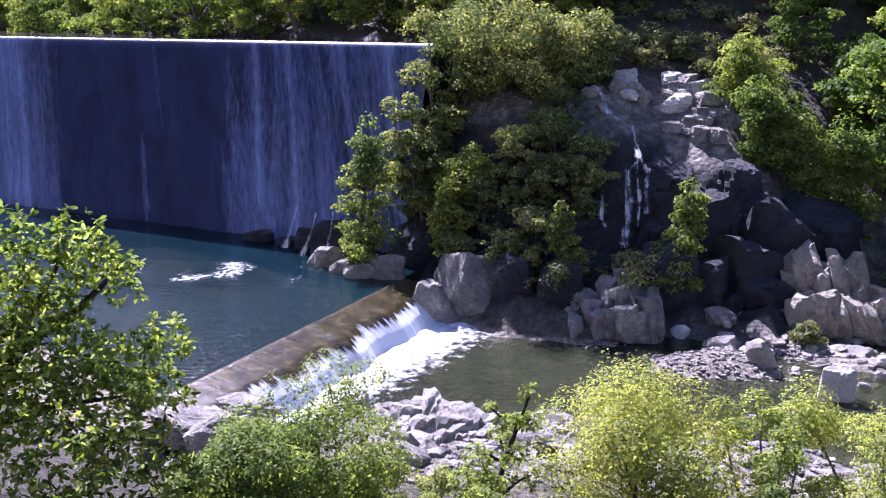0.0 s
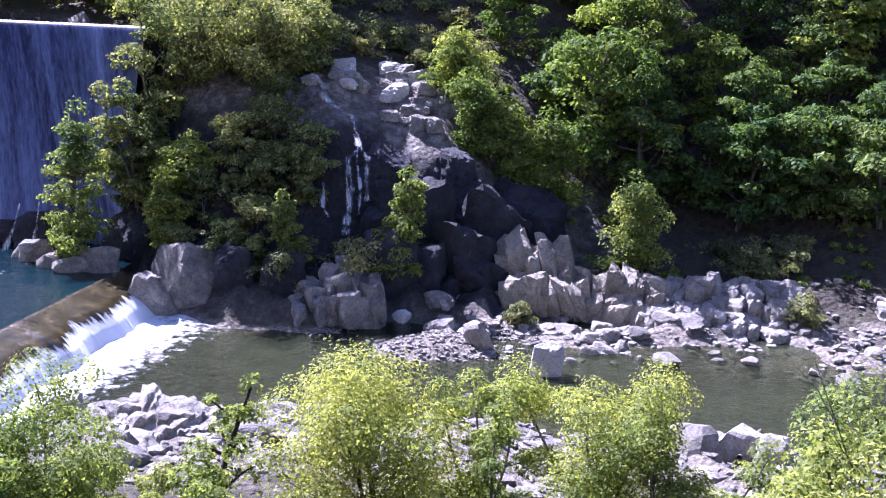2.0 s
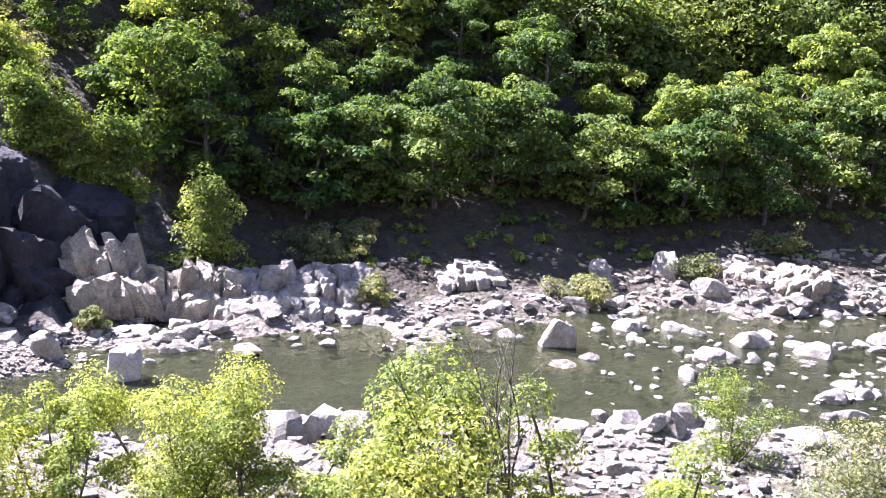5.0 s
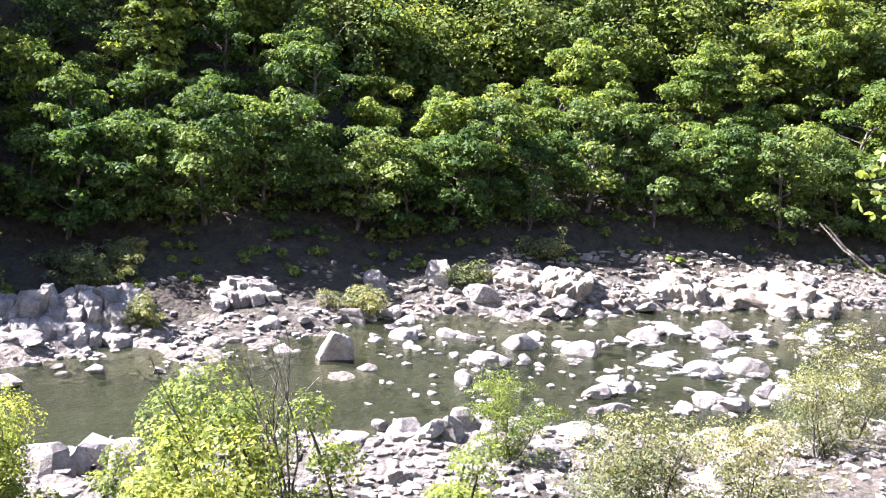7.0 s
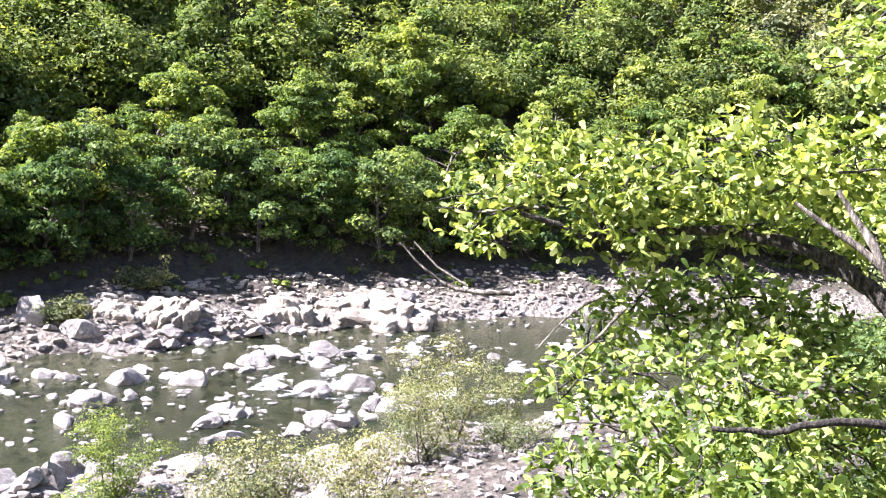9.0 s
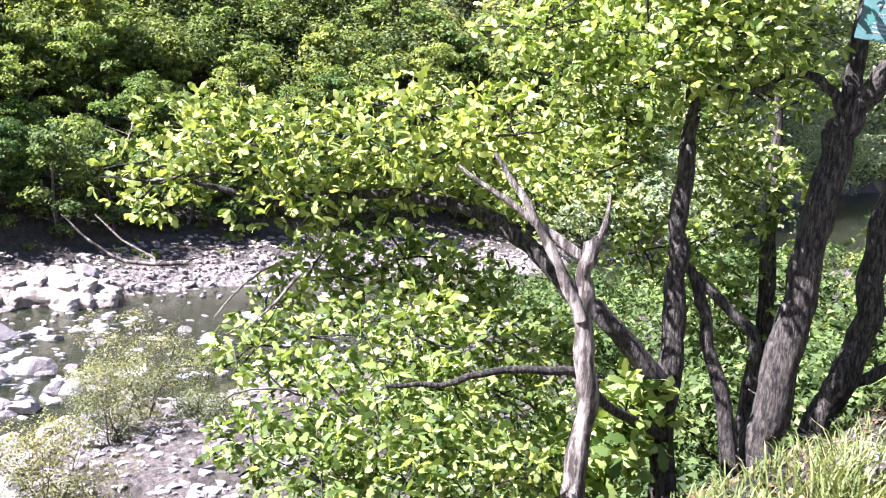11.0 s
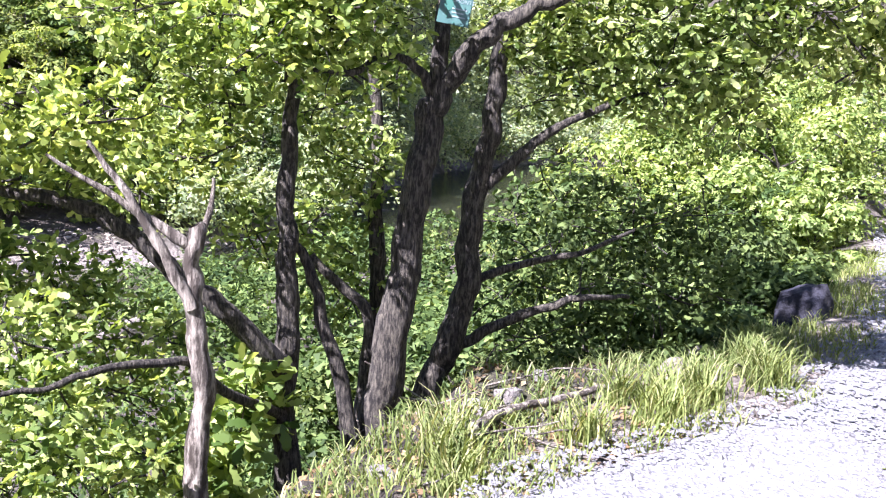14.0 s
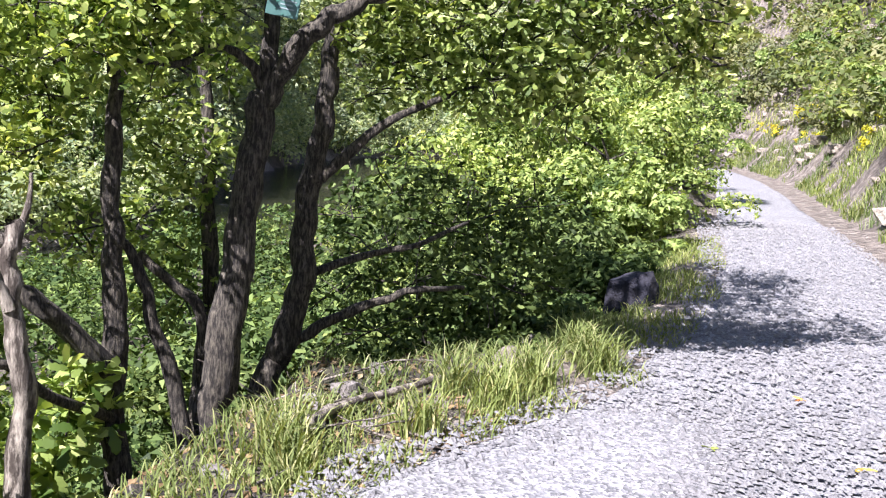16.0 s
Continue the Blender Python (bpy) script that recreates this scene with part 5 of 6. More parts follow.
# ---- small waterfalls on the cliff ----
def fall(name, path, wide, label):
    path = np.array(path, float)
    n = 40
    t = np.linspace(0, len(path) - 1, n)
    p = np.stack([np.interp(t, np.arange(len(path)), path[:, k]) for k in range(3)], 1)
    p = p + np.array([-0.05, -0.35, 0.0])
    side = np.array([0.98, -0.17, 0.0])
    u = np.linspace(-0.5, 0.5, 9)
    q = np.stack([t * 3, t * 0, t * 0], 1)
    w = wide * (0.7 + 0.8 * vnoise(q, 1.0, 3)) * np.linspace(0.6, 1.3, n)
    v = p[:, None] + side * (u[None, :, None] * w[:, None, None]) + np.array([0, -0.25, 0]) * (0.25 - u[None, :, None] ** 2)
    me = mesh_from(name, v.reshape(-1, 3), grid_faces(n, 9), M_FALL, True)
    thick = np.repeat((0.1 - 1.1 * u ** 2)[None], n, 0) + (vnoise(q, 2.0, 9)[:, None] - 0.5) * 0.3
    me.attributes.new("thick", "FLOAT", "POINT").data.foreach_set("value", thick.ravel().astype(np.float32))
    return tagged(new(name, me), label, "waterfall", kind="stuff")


# ---- the oak beside the track ----
def limb(path, r0, r1, sides=10, seed=1, knots=0.12):
    """A smooth crooked limb through a few points, with swellings."""
    path = np.array(path, float)
    n = max(8, int(np.linalg.norm(np.diff(path, axis=0), axis=1).sum() / 0.045))
    t = np.linspace(0, len(path) - 1, n)
    k = np.arange(len(path))
    p = np.stack([np.interp(t, k, path[:, j]) for j in range(3)], 1)
    for _ in range(3):
        p[1:-1] = (p[:-2] + 2 * p[1:-1] + p[2:]) / 4
    q = np.stack([t * 2 + seed * 9.7, t * 0, t * 0], 1)
    p = p + (np.stack([vnoise(q, 1.6, seed + j) for j in range(3)], 1) - 0.5) * r0 * 0.5
    rad = np.interp(t, [0, len(path) - 1], [r0, r1]) * (1 + knots * (vnoise(q, 3.0, seed + 5) - 0.4))
    v, f = tube(p, rad, sides)
    if r0 > 0.035:                                          # ridged bark
        mid = np.repeat(p, sides, 0)
        v = mid + (v - mid) * (1 + 0.34 * (fbm(v * [1, 1, 0.22], 42, seed, 3) - 0.5) + 0.2 * (vnoise(v, 9, seed + 2) - 0.5))[:, None]
    return v, f


def oak_leaves(lobes, count, size, seed):
    """Lobed leaves in small sprays: each a folded blade with a wavy edge."""
    g = np.random.default_rng(seed)
    lob = np.array(lobes)
    w = lob[:, 3] ** 2
    sprays = count // 5
    pick = g.choice(len(lob), sprays, p=w / w.sum())
    d = g.normal(0, 1, (sprays, 3))
    d /= np.linalg.norm(d, axis=1)[:, None]
    c = lob[pick, :3] + d * (lob[pick, 3] * 1.25 * g.uniform(0.1, 1.0, sprays) ** 0.5)[:, None] * [1, 1, 0.8]
    c = np.repeat(c, 5, 0)
    d = np.repeat(d, 5, 0)
    n = len(c)
    t = g.normal(0, 1, (n, 3)) * [1, 1, 0.6] + d * 0.5
    t /= np.linalg.norm(t, axis=1)[:, None]
    nn = np.cross(t, g.normal(0, 1, (n, 3))) + [0, 0, 0.55]
    nn -= t * (nn * t).sum(1)[:, None]
    nn /= np.linalg.norm(nn, axis=1)[:, None]
    b = np.cross(nn, t)
    s = (size * g.uniform(0.55, 1.25, n))[:, None]
    rows = ((0.05, 0.06), (0.3, 0.26), (0.42, 0.2), (0.62, 0.36), (0.74, 0.27), (0.9, 0.26))
    cols = [c + t * s * 0.02]
    for a, half in rows:
        droop = nn * s * (-0.35 * a * a)
        cols.append(c + t * s * a * 1.5 + b * s * half + nn * s * 0.1 + droop)
        cols.append(c + t * s * a * 1.5 - b * s * half + nn * s * 0.1 + droop)
    cols.append(c + t * s * 1.5 - nn * s * 0.35)
    v = np.stack(cols, 1)
    m = v.shape[1]
    i = (np.arange(n) * m)[:, None]
    quads = [(1 + 2 * k, 3 + 2 * k, 4 + 2 * k, 2 + 2 * k) for k in range(5)]
    tris = [(0, 1, 2)] + [q[:3] for q in quads] + [(q[0], q[2], q[3]) for q in quads] + [(11, 13, 12)]
    f = np.concatenate([i + np.array(q)[None] for q in tris])
    return v.reshape(-1, 3), f


oak = tagged(new("oak_tree"), "many-stemmed oak with rough bark and fresh green leaves", "tree")
STEMS = [
    ([(6.01, -1.47, 13.7), (6.01, -1.51, 14.13), (5.99, -1.58, 14.60), (5.97, -1.65, 15.12), (5.95, -1.73, 15.79), (5.94, -1.77, 16.12)], 0.126, 0.076),
    ([(5.94, -1.76, 16.02), (5.79, -1.91, 16.29), (5.72, -2.09, 16.46), (5.65, -2.27, 16.56), (5.3, -2.6, 16.75), (4.9, -3.0, 16.9)], 0.072, 0.03),
    ([(5.94, -1.77, 16.05), (5.94, -1.77, 16.35), (5.93, -1.79, 16.80), (6.1, -1.9, 17.5), (6.4, -2.3, 18.3)], 0.06, 0.02),
    ([(5.94, -1.75, 16.0), (5.87, -1.64, 16.17), (5.92, -1.46, 16.24), (5.67, -1.22, 16.10), (5.51, -1.01, 16.12)], 0.036, 0.014),
    ([(6.43, -1.86, 13.6), (6.40, -1.96, 14.36), (6.36, -2.10, 14.69), (6.34, -2.15, 15.25), (6.33, -2.18, 15.70), (6.31, -2.24, 16.07), (6.31, -2.24, 16.36), (6.25, -2.39, 16.56), (6.4, -2.7, 17.1), (6.9, -3.4, 17.9)], 0.105, 0.03)]
SIDE = [
    ([(6.32, -2.21, 15.51), (6.25, -2.40, 15.73), (6.17, -2.59, 15.89), (6.06, -2.84, 16.02), (6.26, -3.31, 16.16)], 0.045, 0.014),
    ([(6.44, -2.15, 14.91), (6.32, -2.49, 15.06), (6.18, -2.81, 15.14), (6.41, -3.24, 15.25)], 0.034, 0.012),
    ([(6.39, -2.01, 14.44), (6.31, -2.23, 14.64), (6.18, -2.56, 14.80), (6.08, -2.79, 14.89), (6.32, -3.20, 14.84)], 0.05, 0.014),
    ([(5.91, -1.05, 13.6), (5.92, -0.97, 14.41), (5.92, -0.99, 14.92), (5.92, -0.97, 15.36), (5.92, -0.96, 15.76), (5.92, -0.97, 16.12), (5.92, -0.97, 16.6)], 0.09, 0.025),
    ([(7.30, -1.73, 13.2), (7.28, -1.80, 14.60), (7.29, -1.78, 15.23), (7.29, -1.76, 15.80), (7.30, -1.70, 16.5)], 0.075, 0.04)]
MORE = [
    ([(5.93, -1.42, 13.7), (5.96, -1.32, 14.41), (5.98, -1.19, 14.75), (6.00, -1.11, 15.10), (6.03, -0.94, 15.25)], 0.062, 0.025),
    ([(6.39, -1.18, 15.07), (6.36, -1.35, 14.91), (6.32, -1.51, 14.79), (6.31, -1.56, 14.5)], 0.03, 0.042),
    ([(5.9, -0.99, 14.5), (5.76, -0.68, 14.87), (5.78, -0.44, 15.02), (5.79, -0.19, 15.25), (5.80, -0.01, 15.38), (5.79, 0.19, 15.44), (5.77, 0.53, 15.48), (5.73, 0.83, 15.44), (5.66, 1.19, 15.38), (5.57, 1.53, 15.49)], 0.068, 0.014),
    ([(5.88, -0.98, 14.28), (5.47, -0.61, 14.53), (5.28, -0.42, 14.75), (5.10, -0.04, 14.76), (4.99, 0.16, 14.71), (4.87, 0.42, 14.71)], 0.034, 0.012)]
for i, (path, r0, r1) in enumerate(STEMS + SIDE + MORE):
    v, f = limb(path, r0 * 0.85, r1 * 0.88, 24 if r0 > 0.055 else 12, i)
    part("stem" if r0 > 0.055 else "branch", mesh_from("oak_limb", v, f, M_BARK, True), oak)
CROWN_LEFT = [(5.75, 1.21, 15.71, 0.24), (5.70, 0.96, 15.67, 0.24), (5.85, 0.69, 15.71, 0.27), (5.78, 0.43, 15.84, 0.27), (5.69, 0.17, 15.80, 0.23), (5.60, -0.05, 15.84, 0.26), (5.67, 1.14, 15.39, 0.18), (5.72, 0.88, 15.42, 0.18),
              (5.87, 0.49, 15.48, 0.18), (5.99, 0.15, 15.55, 0.21), (6.6, -0.33, 15.72, 0.25), (5.77, 1.54, 15.67, 0.28), (5.71, 1.75, 15.47, 0.25), (6.47, -0.58, 15.61, 0.23), (6.39, -0.19, 15.47, 0.23)]
CROWN_LOW = [(6.02, 0.87, 14.97, 0.25), (6.17, 0.54, 15.05, 0.26), (6.19, 0.20, 14.96, 0.26), (5.55, 0.68, 14.75, 0.26), (5.48, 0.32, 14.83, 0.26), (6.10, -0.03, 14.73, 0.29), (5.21, 0.86, 14.53, 0.25), (5.06, 0.51, 14.52, 0.27), (5.19, 0.17, 14.54, 0.27),
             (5.90, -0.16, 14.44, 0.25), (4.93, 0.73, 14.30, 0.24), (4.88, 0.36, 14.30, 0.26), (5.00, -0.00, 14.31, 0.27), (5.69, -0.32, 14.16, 0.21), (5.46, 1.14, 14.67, 0.20), (5.07, 1.05, 14.30, 0.19), (6.49, -0.37, 14.52, 0.24), (5.77, 1.13, 14.83, 0.18)]
CROWN_TOP = [(5.70, -0.14, 16.37, 0.26), (6.47, -0.48, 16.38, 0.32), (5.66, -0.70, 16.41, 0.32), (5.71, -1.01, 16.38, 0.30), (5.95, -1.32, 16.44, 0.31), (6.58, -0.64, 16.1, 0.26), (5.54, -0.82, 16.16, 0.23), (5.79, -1.15, 16.19, 0.24), (6.4, -0.34, 16.74, 0.34),
             (5.75, -0.76, 16.76, 0.36), (5.76, -1.28, 16.80, 0.36), (6.78, -1.30, 15.87, 0.25), (7.03, -1.56, 15.58, 0.30), (6.56, -0.72, 15.85, 0.24), (6.84, -0.92, 15.17, 0.25), (7.36, -1.46, 15.09, 0.31), (7.33, -1.57, 14.66, 0.27), (6.69, -1.69, 16.20, 0.21)]
CROWN_RIGHT = [(6.34, -2.44, 16.41, 0.28), (6.34, -2.71, 16.52, 0.35), (6.02, -2.91, 16.48, 0.34), (5.71, -3.07, 16.51, 0.33), (6.26, -2.88, 16.23, 0.32), (6.11, -3.16, 16.18, 0.32), (5.71, -3.27, 16.22, 0.30), (6.57, -2.67, 16.09, 0.22), (5.53, -3.36, 16.40, 0.33),
               (5.41, -3.56, 16.49, 0.33), (5.28, -3.74, 16.56, 0.33), (6.17, -2.59, 16.88, 0.42), (5.70, -3.08, 16.89, 0.44), (5.32, -3.51, 16.85, 0.43), (5.73, -3.43, 16.04, 0.24), (5.31, -4.02, 16.38, 0.27), (5.25, -4.09, 16.63, 0.28)]
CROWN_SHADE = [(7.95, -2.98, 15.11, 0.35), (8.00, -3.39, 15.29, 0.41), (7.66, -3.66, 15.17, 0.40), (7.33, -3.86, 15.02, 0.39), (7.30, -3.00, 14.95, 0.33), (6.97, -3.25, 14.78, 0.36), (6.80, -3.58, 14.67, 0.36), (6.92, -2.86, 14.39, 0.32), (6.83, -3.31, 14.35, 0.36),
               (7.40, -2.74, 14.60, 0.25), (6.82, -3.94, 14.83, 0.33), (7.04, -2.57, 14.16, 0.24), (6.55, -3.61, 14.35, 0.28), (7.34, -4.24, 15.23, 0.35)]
# unseen upper canopy, inferred from the track's shade and added to cast it
CROWN_HIGH = [(5.6, -2.2, 18.0, 0.5), (6.4, -2.8, 18.3, 0.55), (7.1, -3.3, 18.0, 0.55), (7.8, -3.9, 17.8, 0.5), (5.9, -3.4, 18.1, 0.5), (6.7, -4.2, 17.9, 0.5), (5.2, -2.9, 17.7, 0.45), (6.2, -1.4, 18.6, 0.5), (5.8, -0.4, 18.3, 0.45), (6.6, -2.0, 17.6, 0.45), (7.6, -2.6, 18.6, 0.5), (8.2, -4.8, 17.5, 0.45),
              (7.2, -5.0, 17.6, 0.45), (5.0, -3.8, 17.6, 0.4)]
for i, (lobes, count) in enumerate(((CROWN_LEFT, 6200), (CROWN_LOW, 8200), (CROWN_TOP, 11500), (CROWN_RIGHT, 10500), (CROWN_SHADE, 6500), (CROWN_HIGH, 12000))):
    v, f = oak_leaves(lobes, count, 0.043 if i < 5 else 0.055, 700 + i)
    # CROWN_SHADE takes the darkened copy, so its shade is in the colour
    part("foliage", mesh_from("oak_foliage", v, f, M_SHADED_EDGE_LEAF if lobes is CROWN_SHADE else M_OAK_LEAF), oak)
    # twigs that carry the leaves
    g = np.random.default_rng(720 + i)
    twigs = []
    for x, y, z, r in lobes:
        c = np.array((x, y, z))
        for _ in range(4):
            d = g.normal(0, 1, 3) * [1, 1, 0.5]
            twigs.append(tube(wander(c - d / np.linalg.norm(d) * r * 0.9, d, r * 2.1, 6, 0.22, g), np.linspace(0.007, 0.002, 7), 4))
    v, f = join(twigs)
    tagged(part("twig_spray", mesh_from("oak_twigs", v, f, M_BARK, True), oak), kind="stuff")

dead = tagged(new("dead_tree"), "grey barkless dead stem with broken forks", "tree")
for i, (path, r0, r1) in enumerate([
        ([(5.27, -0.51, 13.4), (5.28, -0.48, 14.16), (5.28, -0.50, 14.59), (5.28, -0.45, 14.98), (5.28, -0.44, 15.22), (5.28, -0.45, 15.39)], 0.055, 0.036),
        ([(5.26, -0.44, 14.99), (5.24, -0.28, 15.31), (5.25, -0.11, 15.57), (5.25, 0.02, 15.74)], 0.032, 0.009),
        ([(5.28, -0.43, 15.28), (5.29, -0.25, 15.39), (5.30, -0.06, 15.52), (5.29, 0.20, 15.68)], 0.03, 0.008),
        ([(5.29, -0.45, 15.27), (5.32, -0.52, 15.45), (5.32, -0.53, 15.59)], 0.02, 0.008)]):
    v, f = limb(path, r0, r1, 16, 40 + i, 0.3)
    part("stem" if i == 0 else "fork", mesh_from("dead_limb", v, f, M_DEADWOOD, True), dead)

sapling = tagged(new("sapling"), "young oak shoots with yellow-green leaves", "shrub")
v, f = oak_leaves([(5.75, -0.76, 14.52, 0.15), (5.66, -0.70, 14.30, 0.17), (5.57, -0.61, 14.08, 0.18), (5.83, -0.87, 14.31, 0.13), (5.68, -0.47, 14.22, 0.12)], 420, 0.085, 740)
part("foliage", mesh_from("sapling_leaves", v, f, M_OAK_LEAF), sapling)
v, f = limb([(5.66, -0.68, 13.5), (5.68, -0.7, 14.0), (5.74, -0.76, 14.5)], 0.012, 0.005, 6, 60)
part("stem", mesh_from("sapling_stem", v, f, M_BARK, True), sapling)

# ---- the tree below the track, close to the camera at the start ----
ltree = tagged(new("ash_tree"), "leaning leafy tree on the slope below the track", "tree")
for i, (path, r0, r1) in enumerate([
        ([(-5.4, 11.0, 8.6), (-5.27, 11.08, 10.94), (-4.92, 11.25, 11.75), (-4.56, 11.4, 12.56), (-4.24, 11.52, 12.71), (-3.97, 11.62, 12.87), (-3.63, 11.74, 13.21)], 0.16, 0.03),
        ([(-4.6, 11.4, 12.5), (-4.33, 11.49, 13.02), (-4.04, 11.6, 13.54)], 0.06, 0.02),
        ([(-5.0, 11.2, 11.6), (-4.2, 11.0, 12.0), (-3.3, 10.9, 12.2)], 0.06, 0.015)]):
    v, f = limb(path, r0, r1, 9, 80 + i)
    part("trunk" if i == 0 else "branch", mesh_from("ash_limb", v, f, M_BARK, True), ltree)
LEFT_TREE = [(-3.92, 11.64, 13.71, 0.34), (-4.20, 11.54, 13.37, 0.40), (-3.73, 11.71, 13.40, 0.32), (-4.44, 11.45, 12.91, 0.45), (-4.02, 11.61, 12.93, 0.25), (-3.52, 11.77, 13.20, 0.28), (-4.09, 11.05, 12.55, 0.5), (-3.63, 11.21, 12.50, 0.4), (-3.21, 11.34, 12.40, 0.38), (-2.95, 11.42, 12.69, 0.25),
             (-3.94, 10.57, 12.13, 0.55), (-3.35, 10.78, 12.11, 0.5), (-2.93, 10.90, 12.19, 0.33), (-3.61, 10.16, 11.72, 0.6), (-3.02, 10.35, 11.76, 0.43), (-2.68, 10.45, 11.48, 0.33), (-4.83, 11.28, 12.96, 0.6), (-4.78, 10.76, 12.29, 0.7), (-4.68, 11.35, 13.71, 0.45)]
v, f = oak_leaves(LEFT_TREE, 9500, 0.066, 760)
part("foliage", mesh_from("ash_foliage", v, f, M_ASH_LEAF), ltree)

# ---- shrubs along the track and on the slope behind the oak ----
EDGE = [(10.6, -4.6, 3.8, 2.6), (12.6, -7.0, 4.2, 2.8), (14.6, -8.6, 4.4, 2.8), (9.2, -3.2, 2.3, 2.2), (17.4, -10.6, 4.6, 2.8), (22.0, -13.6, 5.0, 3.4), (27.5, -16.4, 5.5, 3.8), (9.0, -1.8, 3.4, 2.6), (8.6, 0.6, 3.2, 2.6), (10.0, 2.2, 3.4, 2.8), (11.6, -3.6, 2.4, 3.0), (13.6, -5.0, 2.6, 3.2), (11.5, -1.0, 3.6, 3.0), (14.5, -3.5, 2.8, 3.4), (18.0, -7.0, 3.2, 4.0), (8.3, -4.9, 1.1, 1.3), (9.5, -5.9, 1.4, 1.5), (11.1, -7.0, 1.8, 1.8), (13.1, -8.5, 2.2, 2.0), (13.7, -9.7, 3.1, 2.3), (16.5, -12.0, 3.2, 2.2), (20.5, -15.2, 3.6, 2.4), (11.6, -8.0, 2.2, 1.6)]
# lit trees take the oak leaf, the others its shade-darkened copy
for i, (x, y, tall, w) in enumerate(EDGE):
    shrub(x, y, height(x, y) + tall, w, 640 + i, M_OAK_LEAF if i in (1, 2, 4, 5, 6, 19, 20, 21, 22) else M_SHADED_EDGE_LEAF, "small_tree", "sunlit small oak at the track's edge in shade-darkened leaf colour" if i in (1, 2, 4, 5, 6, 19, 20, 21, 22) else "small oak at the track's edge in shade-darkened leaf colour", 12000, 0.056, 2, 0.0, 30, M_BARK, fat=1.15)

# ---- the gravel track ----
along, across = np.linspace(-30, 48, 160), np.linspace(-2.05, 0.5, 16)
AL, AC = np.meshgrid(along, across)
ROAD_D = np.array([0.7513, -0.66])


def track_xy(al, ac):
    far = (np.clip(al - 9, 0, 60) * 0.055 + np.clip(al - 26, 0, 60) ** 2 * 0.008) * (al > 0)
    return al * ROAD_D[0] + (ac + far) * ROAD_N[0], al * ROAD_D[1] + (ac + far) * ROAD_N[1]


edge = (np.abs((across - across.mean()) / np.ptp(across) * 2) > 0.9)[:, None]
pn = np.stack([AL.ravel(), AC.ravel(), AL.ravel() * 0], 1)


def gravel_edge(al):
    """How far the gravel spreads towards the river, along the track."""
    return np.interp(al, [3, 4.5, 5.2, 6, 6.6, 7.5, 9, 12], [1.75, 1.65, 1.4, 1.05, 0.8, 0.72, 0.5, 0.3])


narrow = np.interp(AL, [9, 14, 32], [1, 0.8, 0.64])
AC2 = -0.8 + (AC + 0.8 + (gravel_edge(AL) - 0.5) * np.clip((AC + 2.05) / 2.55, 0, 1)) * narrow + edge * (fbm(pn, 0.6, 41).reshape(AC.shape) - 0.5) * 0.5
TX, TY = track_xy(AL, AC2)
TZ = 14.40 + 0.03 * (1 - ((AC + 0.8) / 1.3) ** 2) + (fbm(pn, 1.1, 43).reshape(AC.shape) - 0.5) * 0.06 - edge * 0.06
tagged(new("road", mesh_from("road", np.stack([TX, TY, TZ], -1).reshape(-1, 3), grid_faces(16, 160)[:, ::-1], M_GRAVEL, True)), "pale crushed gravel track", "road", kind="structure")

g = np.random.default_rng(55)
oct_v = np.array([(1, 0, 0), (-1, 0, 0), (0, 1, 0), (0, -1, 0), (0, 0, 1), (0, 0, -1)], float)
oct_f = np.array([(0, 2, 4), (2, 1, 4), (1, 3, 4), (3, 0, 4)])
N = 52000
al = 3 + 15 * g.uniform(0, 1, N) ** 1.5
ac = g.uniform(-2.1, 1.8, N)
lim = gravel_edge(al) + 0.25 * (fbm(np.stack([al, ac, al * 0], 1), 1.3, 45) - 0.4)
x, y = track_xy(al, ac)
keep = (ac < lim) & (ac > -0.8 - 1.25 * np.interp(al, [9, 14, 32], [1, 0.8, 0.64]))
x, y, ac = x[keep], y[keep], ac[keep]
n = len(x)
size = 0.008 + 0.017 * g.uniform(0, 1, n) ** 2.5
z = 14.42 + 0.03 * (1 - (np.clip(ac + 0.8, -1.3, 1.3) / 1.3) ** 2)
jit = oct_v[None] * g.uniform(0.6, 1.4, (n, 6, 1)) + g.normal(0, 0.18, (n, 6, 3))
v = jit * size[:, None, None] * [1.2, 1.0, 0.7] + np.stack([x, y, z], 1)[:, None]
f = (np.arange(n) * 6)[:, None, None] + oct_f[None]
M_CHIP = rock_material("gravel_chips", (0.13, 0.138, 0.145), (0.36, 0.375, 0.38), 14, (0.27, 0.265, 0.25))
tagged(new("gravel", mesh_from("gravel", v.reshape(-1, 3), f.reshape(-1, 3), M_CHIP)), "loose pale gravel chips on the track", "gravel", kind="stuff")

# ---- grass along the verge ----
M_GRASS = leaf_material("verge_grass", (0.12, 0.155, 0.045), (0.27, 0.31, 0.10), (0.44, 0.41, 0.21), 0.4)


